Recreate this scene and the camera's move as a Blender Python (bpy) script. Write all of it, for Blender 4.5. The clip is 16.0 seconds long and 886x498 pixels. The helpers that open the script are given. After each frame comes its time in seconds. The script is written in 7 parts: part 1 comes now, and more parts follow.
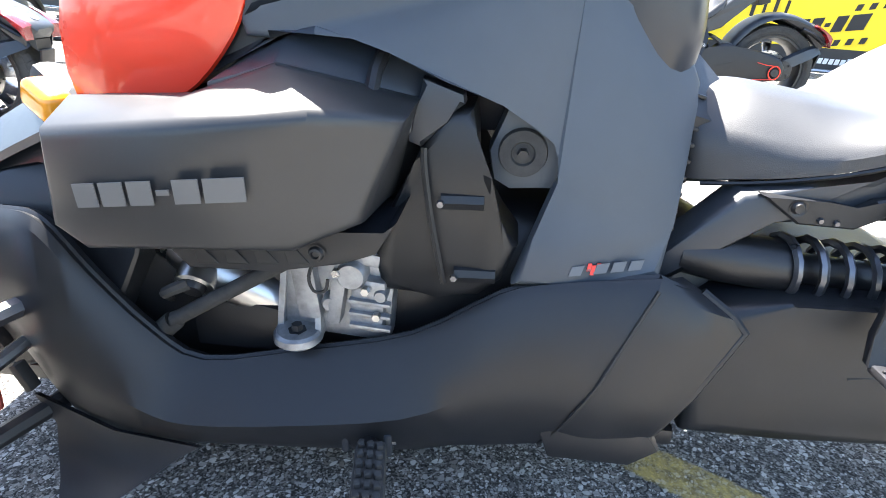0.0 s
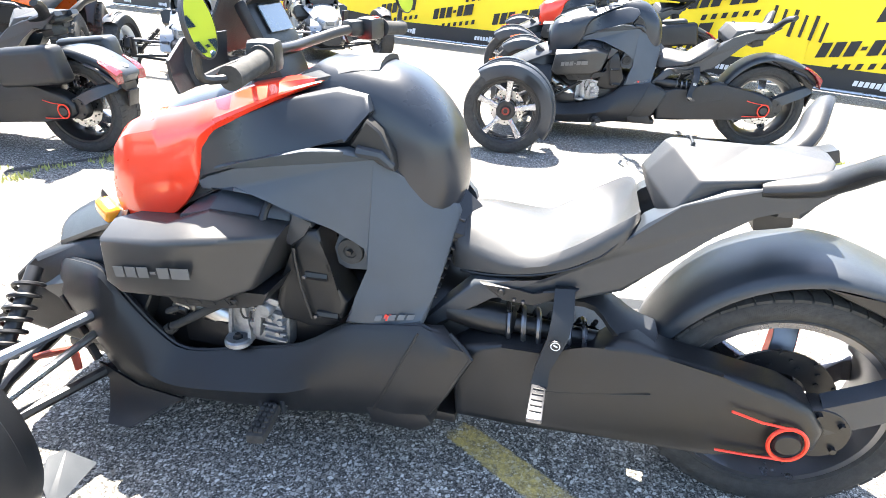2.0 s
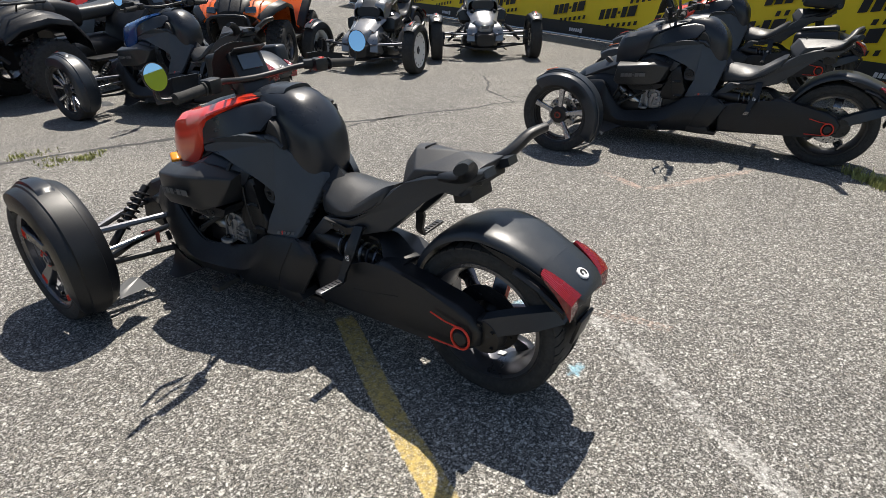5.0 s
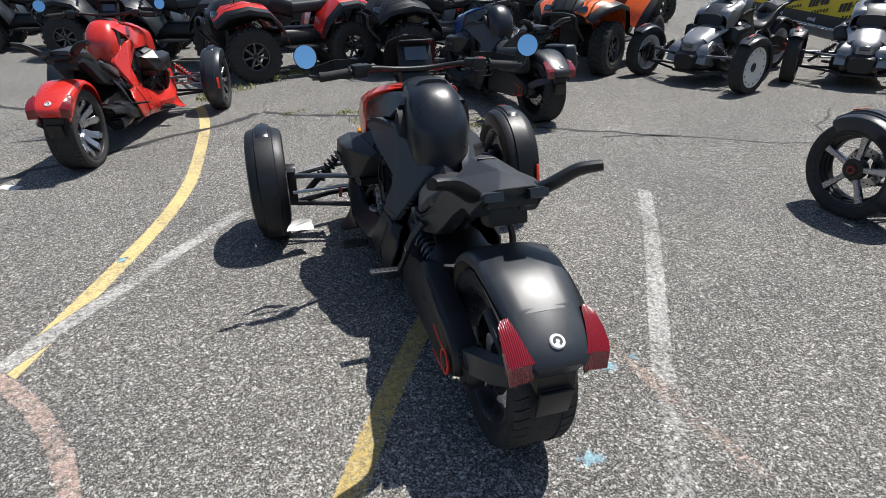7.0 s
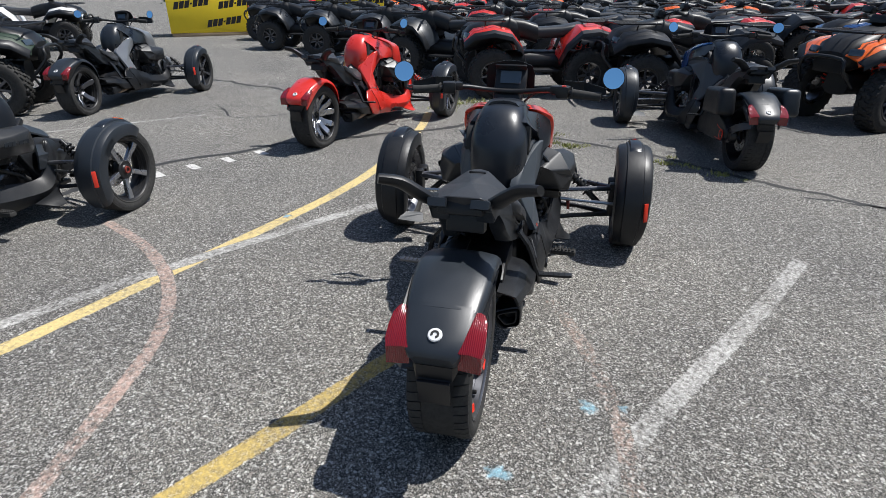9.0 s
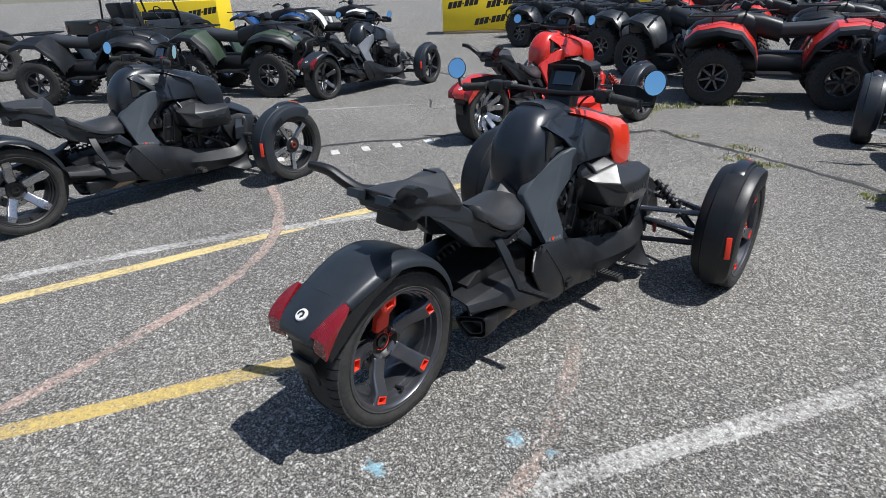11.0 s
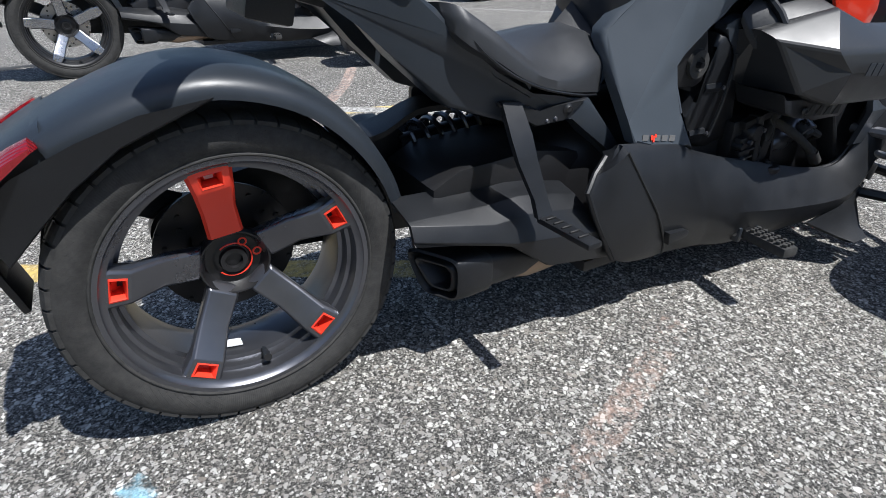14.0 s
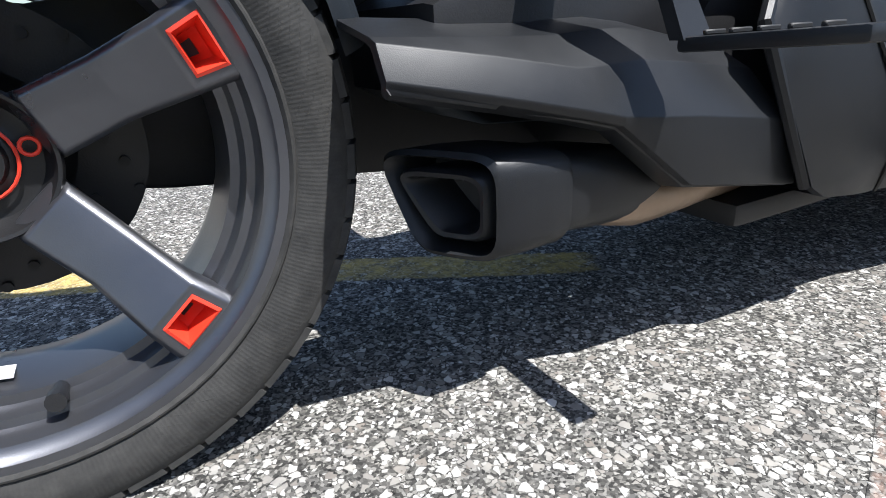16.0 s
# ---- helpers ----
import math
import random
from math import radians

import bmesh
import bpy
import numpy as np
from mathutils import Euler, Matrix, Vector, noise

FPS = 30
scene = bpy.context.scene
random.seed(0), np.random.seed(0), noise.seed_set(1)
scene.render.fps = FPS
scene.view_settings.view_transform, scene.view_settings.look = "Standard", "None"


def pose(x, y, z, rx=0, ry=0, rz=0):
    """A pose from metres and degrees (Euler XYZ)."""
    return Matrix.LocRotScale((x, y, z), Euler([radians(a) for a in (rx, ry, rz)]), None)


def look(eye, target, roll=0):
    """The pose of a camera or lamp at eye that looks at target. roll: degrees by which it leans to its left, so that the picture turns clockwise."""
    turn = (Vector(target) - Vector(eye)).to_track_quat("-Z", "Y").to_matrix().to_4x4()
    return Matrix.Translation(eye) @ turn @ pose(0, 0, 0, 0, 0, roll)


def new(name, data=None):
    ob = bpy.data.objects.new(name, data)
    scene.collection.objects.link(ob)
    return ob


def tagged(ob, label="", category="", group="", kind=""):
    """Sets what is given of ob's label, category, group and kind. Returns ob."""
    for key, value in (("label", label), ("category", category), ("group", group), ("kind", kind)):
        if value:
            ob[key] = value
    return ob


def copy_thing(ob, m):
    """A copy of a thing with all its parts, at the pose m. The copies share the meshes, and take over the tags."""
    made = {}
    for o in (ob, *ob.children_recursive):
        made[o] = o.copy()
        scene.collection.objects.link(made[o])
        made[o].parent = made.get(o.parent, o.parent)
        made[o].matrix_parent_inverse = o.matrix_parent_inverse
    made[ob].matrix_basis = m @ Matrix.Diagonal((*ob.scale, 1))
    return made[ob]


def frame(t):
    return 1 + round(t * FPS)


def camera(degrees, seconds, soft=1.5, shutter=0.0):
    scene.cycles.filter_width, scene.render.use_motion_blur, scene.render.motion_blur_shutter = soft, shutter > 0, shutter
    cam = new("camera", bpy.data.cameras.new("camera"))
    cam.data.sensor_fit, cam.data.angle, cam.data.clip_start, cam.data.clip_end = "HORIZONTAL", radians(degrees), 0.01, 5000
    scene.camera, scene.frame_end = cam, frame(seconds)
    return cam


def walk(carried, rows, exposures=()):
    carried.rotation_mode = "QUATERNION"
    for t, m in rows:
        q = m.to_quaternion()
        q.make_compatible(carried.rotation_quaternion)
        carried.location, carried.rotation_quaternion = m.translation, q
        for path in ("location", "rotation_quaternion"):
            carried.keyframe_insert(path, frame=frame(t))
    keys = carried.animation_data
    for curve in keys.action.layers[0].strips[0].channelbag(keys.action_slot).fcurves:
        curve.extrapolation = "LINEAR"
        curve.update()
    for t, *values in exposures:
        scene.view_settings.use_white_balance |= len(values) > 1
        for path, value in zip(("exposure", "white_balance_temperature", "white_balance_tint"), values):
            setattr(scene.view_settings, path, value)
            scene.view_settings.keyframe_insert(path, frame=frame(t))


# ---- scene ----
cam = camera(76.02, 16.0, soft=0.7)
# seconds, eye x y z, yaw, pitch, roll
ROWS = [
    (0.0, -1.032, -0.853, 0.764, 4.44, -25.23, 2.05),
    (0.5, -0.878, -0.849, 0.761, 7.14, -25.39, 1.31),
    (1.0, -0.768, -0.824, 0.761, 10.65, -26.18, 0.91),
    (1.5, -0.681, -0.937, 0.933, 11.93, -27.72, 1.11),
    (2.0, -0.542, -1.226, 1.166, 12.05, -26.80, 1.78),
    (2.5, -0.355, -1.461, 1.353, 13.74, -27.46, 1.49),
    (3.0, -0.103, -1.624, 1.436, 15.62, -27.58, 0.75),
    (3.2, -0.008, -1.676, 1.460, 16.44, -27.58, 0.37),
    (5.3, 0.960, -1.420, 1.441, 40.64, -27.56, -1.21),
    (5.5, 1.037, -1.354, 1.437, 44.53, -27.15, -1.47),
    (6.0, 1.127, -1.092, 1.436, 54.46, -27.46, -1.21),
    (6.5, 1.219, -0.851, 1.453, 64.47, -28.09, -1.13),
    (7.0, 1.357, -0.638, 1.442, 72.84, -27.58, -0.62),
    (7.5, 1.442, -0.414, 1.443, 81.02, -26.90, -0.52),
    (8.0, 1.510, -0.149, 1.452, 88.85, -26.39, 0.55),
    (8.5, 1.604, 0.056, 1.455, 94.82, -25.09, 0.51),
    (9.0, 1.637, 0.288, 1.458, 101.58, -25.15, 0.15),
    (9.5, 1.516, 0.552, 1.450, 109.43, -24.88, 0.13),
    (10.0, 1.455, 0.764, 1.465, 114.90, -24.70, -1.16),
    (10.2, 1.409, 0.876, 1.462, 118.19, -24.44, -1.80),
    (12.3, 0.600, 1.564, 1.353, 142.08, -27.01, -0.87),
    (12.5, 0.490, 1.548, 1.327, 143.16, -27.57, -0.73),
    (13.0, 0.291, 1.424, 1.206, 145.30, -29.01, 0.28),
    (13.5, 0.215, 1.177, 1.066, 146.76, -30.59, 1.19),
    (14.0, 0.143, 0.971, 0.828, 148.32, -29.82, 0.48),
    (14.5, 0.071, 0.817, 0.607, 147.61, -27.89, 0.77),
    (15.0, 0.005, 0.707, 0.492, 145.96, -25.10, 0.65),
    (15.5, -0.053, 0.608, 0.403, 146.58, -23.66, -0.36),
    (16.0, -0.100, 0.573, 0.370, 150.26, -21.35, -2.72),
]


def eye_pose(x, y, z, yaw, pitch, roll):
    return pose(x, y, z, 0, 0, yaw) @ pose(0, 0, 0, 90 + pitch, 0, 0) @ pose(0, 0, 0, 0, 0, roll)


EXPOSURES = [(0.0, 3.3, 6650, 10), (1.0, 3.25, 6700, 10), (1.5, 3.35, 7000, 10), (2.0, 3.25, 6950, 10), (2.5, 2.58, 7250, 10), (3.0, 1.75, 7300, 10), (5.3, 0.54, 6750, 10),
             (6.5, 0.40, 6450, 10), (8.0, 0.27, 6300, 10), (10.0, 0.22, 6200, 10), (12.5, 0.38, 6100, 10), (14.0, 0.48, 6050, 10), (14.5, 0.62, 6000, 10), (15.0, 0.84, 6000, 10), (16.0, 1.02, 6100, 10)]
walk(cam, [(t, eye_pose(x, y, z, yaw, pitch, roll)) for t, x, y, z, yaw, pitch, roll in ROWS], EXPOSURES)

# ---- light ----
world = bpy.data.worlds.new("sky")
scene.world = world
world.use_nodes = True
wn = world.node_tree
sky = wn.nodes.new("ShaderNodeTexSky")
sky.sky_type = "NISHITA"
sky.sun_disc = False
SUN_TO = Vector((-0.20, 0.44, 1.0)).normalized()
sky.sun_elevation = math.asin(SUN_TO.z)
sky.sun_rotation = math.atan2(SUN_TO.x, SUN_TO.y)
wn.nodes["Background"].inputs[1].default_value = 0.083
wn.links.new(sky.outputs[0], wn.nodes["Background"].inputs[0])
sun_data = bpy.data.lights.new("sun", "SUN")
sun_data.energy = 4.85
sun_data.angle = radians(0.53)
sun_data.color = (1.0, 0.96, 0.9)
sun = new("sun", sun_data)
sun.matrix_world = look(SUN_TO * 60, (0, 0, 0))


# ---- materials ----
def nodes(name):
    m = bpy.data.materials.new(name)
    m.use_nodes = True
    nt = m.node_tree
    return m, nt, nt.nodes["Principled BSDF"]


def add(nt, kind, **inputs):
    n = nt.nodes.new(kind)
    for key, value in inputs.items():
        n.inputs[key.replace("_", " ")].default_value = value
    return n


def ramp(nt, source, stops):
    r = nt.nodes.new("ShaderNodeValToRGB")
    el = r.color_ramp.elements
    while len(el) < len(stops):
        el.new(0.5)
    for e, (at, c) in zip(el, stops):
        e.position, e.color = at, (*c, 1) if len(c) == 3 else c
    nt.links.new(source, r.inputs[0])
    return r


def mixed(nt, fac, a, b, blend="MIX"):
    n = nt.nodes.new("ShaderNodeMix")
    n.data_type, n.blend_type = "RGBA", blend
    for socket, v in ((n.inputs[0], fac), (n.inputs[6], a), (n.inputs[7], b)):
        if isinstance(v, bpy.types.NodeSocket):
            nt.links.new(v, socket)
        else:
            socket.default_value = v if isinstance(v, float) else (*v, 1)
    return n.outputs[2]


def surface(name, color, rough=0.5, metal=0.0, vary=0.12, grain=400.0, bump=0.15, coat=0.0, dust=0.0, patch=6.0, spec=0.5):
    """A material with fine grain, broad blotches and light dust."""
    m, nt, p = nodes(name)
    tc = nt.nodes.new("ShaderNodeTexCoord")
    n1 = add(nt, "ShaderNodeTexNoise", Scale=patch, Detail=5.0, Roughness=0.6)
    n2 = add(nt, "ShaderNodeTexNoise", Scale=grain, Detail=3.0)
    for n in (n1, n2):
        nt.links.new(tc.outputs["Object"], n.inputs["Vector"])
    lo, hi = [tuple(c * f for c in color) for f in (1 - vary, 1 + vary)]
    base = ramp(nt, n1.outputs[0], [(0.3, lo), (0.7, hi)]).outputs[0]
    if dust:
        spots = ramp(nt, n2.outputs[0], [(0.62, (0, 0, 0)), (0.75, (dust,) * 3)])
        base = mixed(nt, spots.outputs[0], base, (0.32, 0.31, 0.29))
    nt.links.new(base, p.inputs["Base Color"])
    rr = ramp(nt, n1.outputs[0], [(0.3, (max(rough - 0.06, 0.02),) * 3), (0.7, (min(rough + 0.08, 1),) * 3)])
    nt.links.new(rr.outputs[0], p.inputs["Roughness"])
    p.inputs["Metallic"].default_value = metal
    p.inputs["Coat Weight"].default_value = coat
    p.inputs["Coat Roughness"].default_value = 0.06
    p.inputs["Specular IOR Level"].default_value = spec
    if bump:
        b = add(nt, "ShaderNodeBump", Strength=bump, Distance=0.002)
        nt.links.new(n2.outputs[0], b.inputs["Height"])
        nt.links.new(b.outputs[0], p.inputs["Normal"])
    return m


def asphalt_nodes(nt):
    """Worn asphalt with pale crushed stones set in a dark binder: colour and height."""
    tc = nt.nodes.new("ShaderNodeTexCoord")
    warp = add(nt, "ShaderNodeTexNoise", Scale=160.0, Detail=2.0)
    nt.links.new(tc.outputs["Object"], warp.inputs["Vector"])
    off = nt.nodes.new("ShaderNodeVectorMath")
    off.operation = "MULTIPLY_ADD"
    nt.links.new(warp.outputs["Color"], off.inputs[0])
    off.inputs[1].default_value = (0.004, 0.004, 0.004)
    nt.links.new(tc.outputs["Object"], off.inputs[2])
    # fine angular grit of the binder
    grit = add(nt, "ShaderNodeTexVoronoi", Scale=330.0, Randomness=1.0)
    nt.links.new(off.outputs[0], grit.inputs["Vector"])
    sep = nt.nodes.new("ShaderNodeSeparateColor")
    nt.links.new(grit.outputs["Color"], sep.inputs[0])
    base = ramp(nt, sep.outputs[0], [(0.0, (0.024, 0.0235, 0.0225)), (0.4, (0.078, 0.0755, 0.071)), (0.75, (0.160, 0.155, 0.145)), (1.0, (0.29, 0.282, 0.262))]).outputs[0]
    # crushed stones of two sizes, each with its own tone; only some cells hold one
    gate = None
    for scale, share in ((190.0, 0.66), (104.0, 0.74)):
        cell = add(nt, "ShaderNodeTexVoronoi", Scale=scale, Randomness=1.0)
        rim = add(nt, "ShaderNodeTexVoronoi", Scale=scale, Randomness=1.0)
        rim.feature = "DISTANCE_TO_EDGE"
        for v in (cell, rim):
            nt.links.new(off.outputs[0], v.inputs["Vector"])
        sep = nt.nodes.new("ShaderNodeSeparateColor")
        nt.links.new(cell.outputs["Color"], sep.inputs[0])
        held = ramp(nt, sep.outputs[1], [(share, (0, 0, 0)), (share + 0.01, (1, 1, 1))])
        body = ramp(nt, rim.outputs["Distance"], [(0.05, (0, 0, 0)), (0.12, (1, 1, 1))])
        mask = mixed(nt, 1.0, held.outputs[0], body.outputs[0], "MULTIPLY")
        tone = ramp(nt, sep.outputs[0], [(0.0, (0.20, 0.180, 0.160)), (0.4, (0.33, 0.320, 0.300)), (0.75, (0.48, 0.470, 0.446)), (1.0, (0.66, 0.648, 0.620))])
        base = mixed(nt, mask, base, tone.outputs[0])
        gate = mask if gate is None else mixed(nt, 1.0, gate, mask, "LIGHTEN")
    pits = add(nt, "ShaderNodeTexVoronoi", Scale=120.0, Randomness=1.0)
    nt.links.new(tc.outputs["Object"], pits.inputs["Vector"])
    hole = ramp(nt, pits.outputs["Distance"], [(0.10, (0.30, 0.30, 0.30)), (0.22, (1, 1, 1))])
    base = mixed(nt, 1.0, base, hole.outputs[0], "MULTIPLY")
    patch = add(nt, "ShaderNodeTexNoise", Scale=0.7, Detail=6.0, Roughness=0.65)
    nt.links.new(tc.outputs["Object"], patch.inputs["Vector"])
    wear = ramp(nt, patch.outputs[0], [(0.3, (0.74, 0.74, 0.75)), (0.7, (1.05, 1.04, 1.01))])
    base = mixed(nt, 1.0, base, wear.outputs[0], "MULTIPLY")
    speck = add(nt, "ShaderNodeTexNoise", Scale=34.0, Detail=3.0, Roughness=0.7)
    nt.links.new(tc.outputs["Object"], speck.inputs["Vector"])
    gust = ramp(nt, speck.outputs[0], [(0.36, (0.86, 0.86, 0.87)), (0.5, (1.0, 1.0, 0.99)), (0.64, (1.15, 1.14, 1.12))])
    base = mixed(nt, 1.0, base, gust.outputs[0], "MULTIPLY")
    return tc, base, gate, sep.outputs[0], patch


def asphalt():
    m, nt, p = nodes("asphalt")
    tc, base, gate, fine, patch = asphalt_nodes(nt)
    nt.links.new(base, p.inputs["Base Color"])
    p.inputs["Roughness"].default_value = 0.88
    p.inputs["Specular IOR Level"].default_value = 0.25
    h = mixed(nt, 0.4, gate, fine)
    b = add(nt, "ShaderNodeBump", Strength=0.6, Distance=0.005)
    nt.links.new(h, b.inputs["Height"])
    nt.links.new(b.outputs[0], p.inputs["Normal"])
    return m


def road_paint(name, color, cover=0.5, soft=0.12):
    """Worn paint on the stones of the asphalt: the pits stay bare."""
    m, nt, p = nodes(name)
    tc, base, gate, fine, patch = asphalt_nodes(nt)
    n = add(nt, "ShaderNodeTexNoise", Scale=38.0, Detail=5.0, Roughness=0.7)
    nt.links.new(tc.outputs["Object"], n.inputs["Vector"])
    broad = add(nt, "ShaderNodeTexNoise", Scale=3.0, Detail=3.0)
    nt.links.new(tc.outputs["Object"], broad.inputs["Vector"])
    both = mixed(nt, 0.35, n.outputs[0], broad.outputs[0])
    mask = ramp(nt, both, [(1 - cover - soft, (0, 0, 0)), (1 - cover + soft, (1, 1, 1))])
    grit = mixed(nt, 0.22, (1, 1, 1), gate, "MULTIPLY")
    worn = mixed(nt, 1.0, mask.outputs[0], grit, "MULTIPLY")
    uv = nt.nodes.new("ShaderNodeUVMap")
    sep = nt.nodes.new("ShaderNodeSeparateXYZ")
    nt.links.new(uv.outputs[0], sep.inputs[0])
    fray = nt.nodes.new("ShaderNodeMath")
    fray.operation = "MULTIPLY_ADD"
    nt.links.new(n.outputs[0], fray.inputs[0])
    fray.inputs[1].default_value = 0.5
    nt.links.new(sep.outputs[0], fray.inputs[2])
    keep = ramp(nt, fray.outputs[0], [(0.30, (0, 0, 0)), (0.55, (1, 1, 1))])
    worn = mixed(nt, 1.0, worn, keep.outputs[0], "MULTIPLY")
    nt.links.new(mixed(nt, worn, base, color), p.inputs["Base Color"])
    p.inputs["Roughness"].default_value = 0.85
    p.inputs["Specular IOR Level"].default_value = 0.25
    h = mixed(nt, 0.4, gate, fine)
    b = add(nt, "ShaderNodeBump", Strength=0.5, Distance=0.004)
    nt.links.new(h, b.inputs["Height"])
    nt.links.new(b.outputs[0], p.inputs["Normal"])
    return m


def lens_red():
    m, nt, p = nodes("red_lens")
    p.inputs["Base Color"].default_value = (0.23, 0.005, 0.010, 1)
    p.inputs["Roughness"].default_value = 0.12
    p.inputs["Transmission Weight"].default_value = 0.15
    p.inputs["Coat Weight"].default_value = 0.6
    tc = nt.nodes.new("ShaderNodeTexCoord")
    w = add(nt, "ShaderNodeTexWave", Scale=55.0, Distortion=0.4)
    w.bands_direction = "Y"
    nt.links.new(tc.outputs["Object"], w.inputs["Vector"])
    b = add(nt, "ShaderNodeBump", Strength=0.5, Distance=0.003)
    nt.links.new(w.outputs["Color"], b.inputs["Height"])
    nt.links.new(b.outputs[0], p.inputs["Normal"])
    return m


def mirror_glass():
    m, nt, p = nodes("mirror_glass")
    p.inputs["Base Color"].default_value = (0.44, 0.74, 1.0, 1)
    p.inputs["Metallic"].default_value = 1.0
    p.inputs["Roughness"].default_value = 0.02
    return m


def sums(nt, op, a, b=None):
    """A maths node fed with sockets or numbers."""
    n = nt.nodes.new("ShaderNodeMath")
    n.operation = op
    for i, v in enumerate((a, b)):
        if isinstance(v, bpy.types.NodeSocket):
            nt.links.new(v, n.inputs[i])
        elif v is not None:
            n.inputs[i].default_value = v
    return n.outputs[0]


def tread_rubber():
    m, nt, p = nodes("tyre_rubber")
    tc = nt.nodes.new("ShaderNodeTexCoord")
    n = add(nt, "ShaderNodeTexNoise", Scale=45.0, Detail=6.0, Roughness=0.7)
    nt.links.new(tc.outputs["Object"], n.inputs["Vector"])
    c = ramp(nt, n.outputs[0], [(0.3, (0.025, 0.025, 0.0245)), (0.75, (0.054, 0.0525, 0.050))])
    nt.links.new(c.outputs[0], p.inputs["Base Color"])
    p.inputs["Roughness"].default_value = 0.82
    p.inputs["Specular IOR Level"].default_value = 0.3
    # moulded side wall: fine serrations and slanting ribs round the axle
    calc = lambda op, a, b=None: sums(nt, op, a, b)
    sep = nt.nodes.new("ShaderNodeSeparateXYZ")
    nt.links.new(tc.outputs["Object"], sep.inputs[0])
    x, y, z = sep.outputs
    angle = calc("ARCTAN2", z, x)
    radius = calc("SQRT", calc("ADD", calc("MULTIPLY", x, x), calc("MULTIPLY", z, z)))
    fine = calc("SINE", calc("MULTIPLY", angle, 420.0))
    slant = calc("SINE", calc("ADD", calc("MULTIPLY", angle, 96.0), calc("MULTIPLY", radius, 700.0)))
    slant = calc("GREATER_THAN", slant, 0.90)
    gate = calc("GREATER_THAN", calc("SINE", calc("MULTIPLY", angle, 5.0)), 0.1)
    band = calc("MULTIPLY", calc("GREATER_THAN", radius, 0.236), calc("LESS_THAN", radius, 0.272))
    relief = calc("MULTIPLY", band, calc("ADD", calc("MULTIPLY", fine, 0.035), calc("MULTIPLY", calc("MULTIPLY", slant, gate), 0.8)))
    height = calc("ADD", relief, calc("MULTIPLY", n.outputs[0], 0.6))
    b = add(nt, "ShaderNodeBump", Strength=0.8, Distance=0.0018)
    nt.links.new(height, b.inputs["Height"])
    nt.links.new(b.outputs[0], p.inputs["Normal"])
    return m


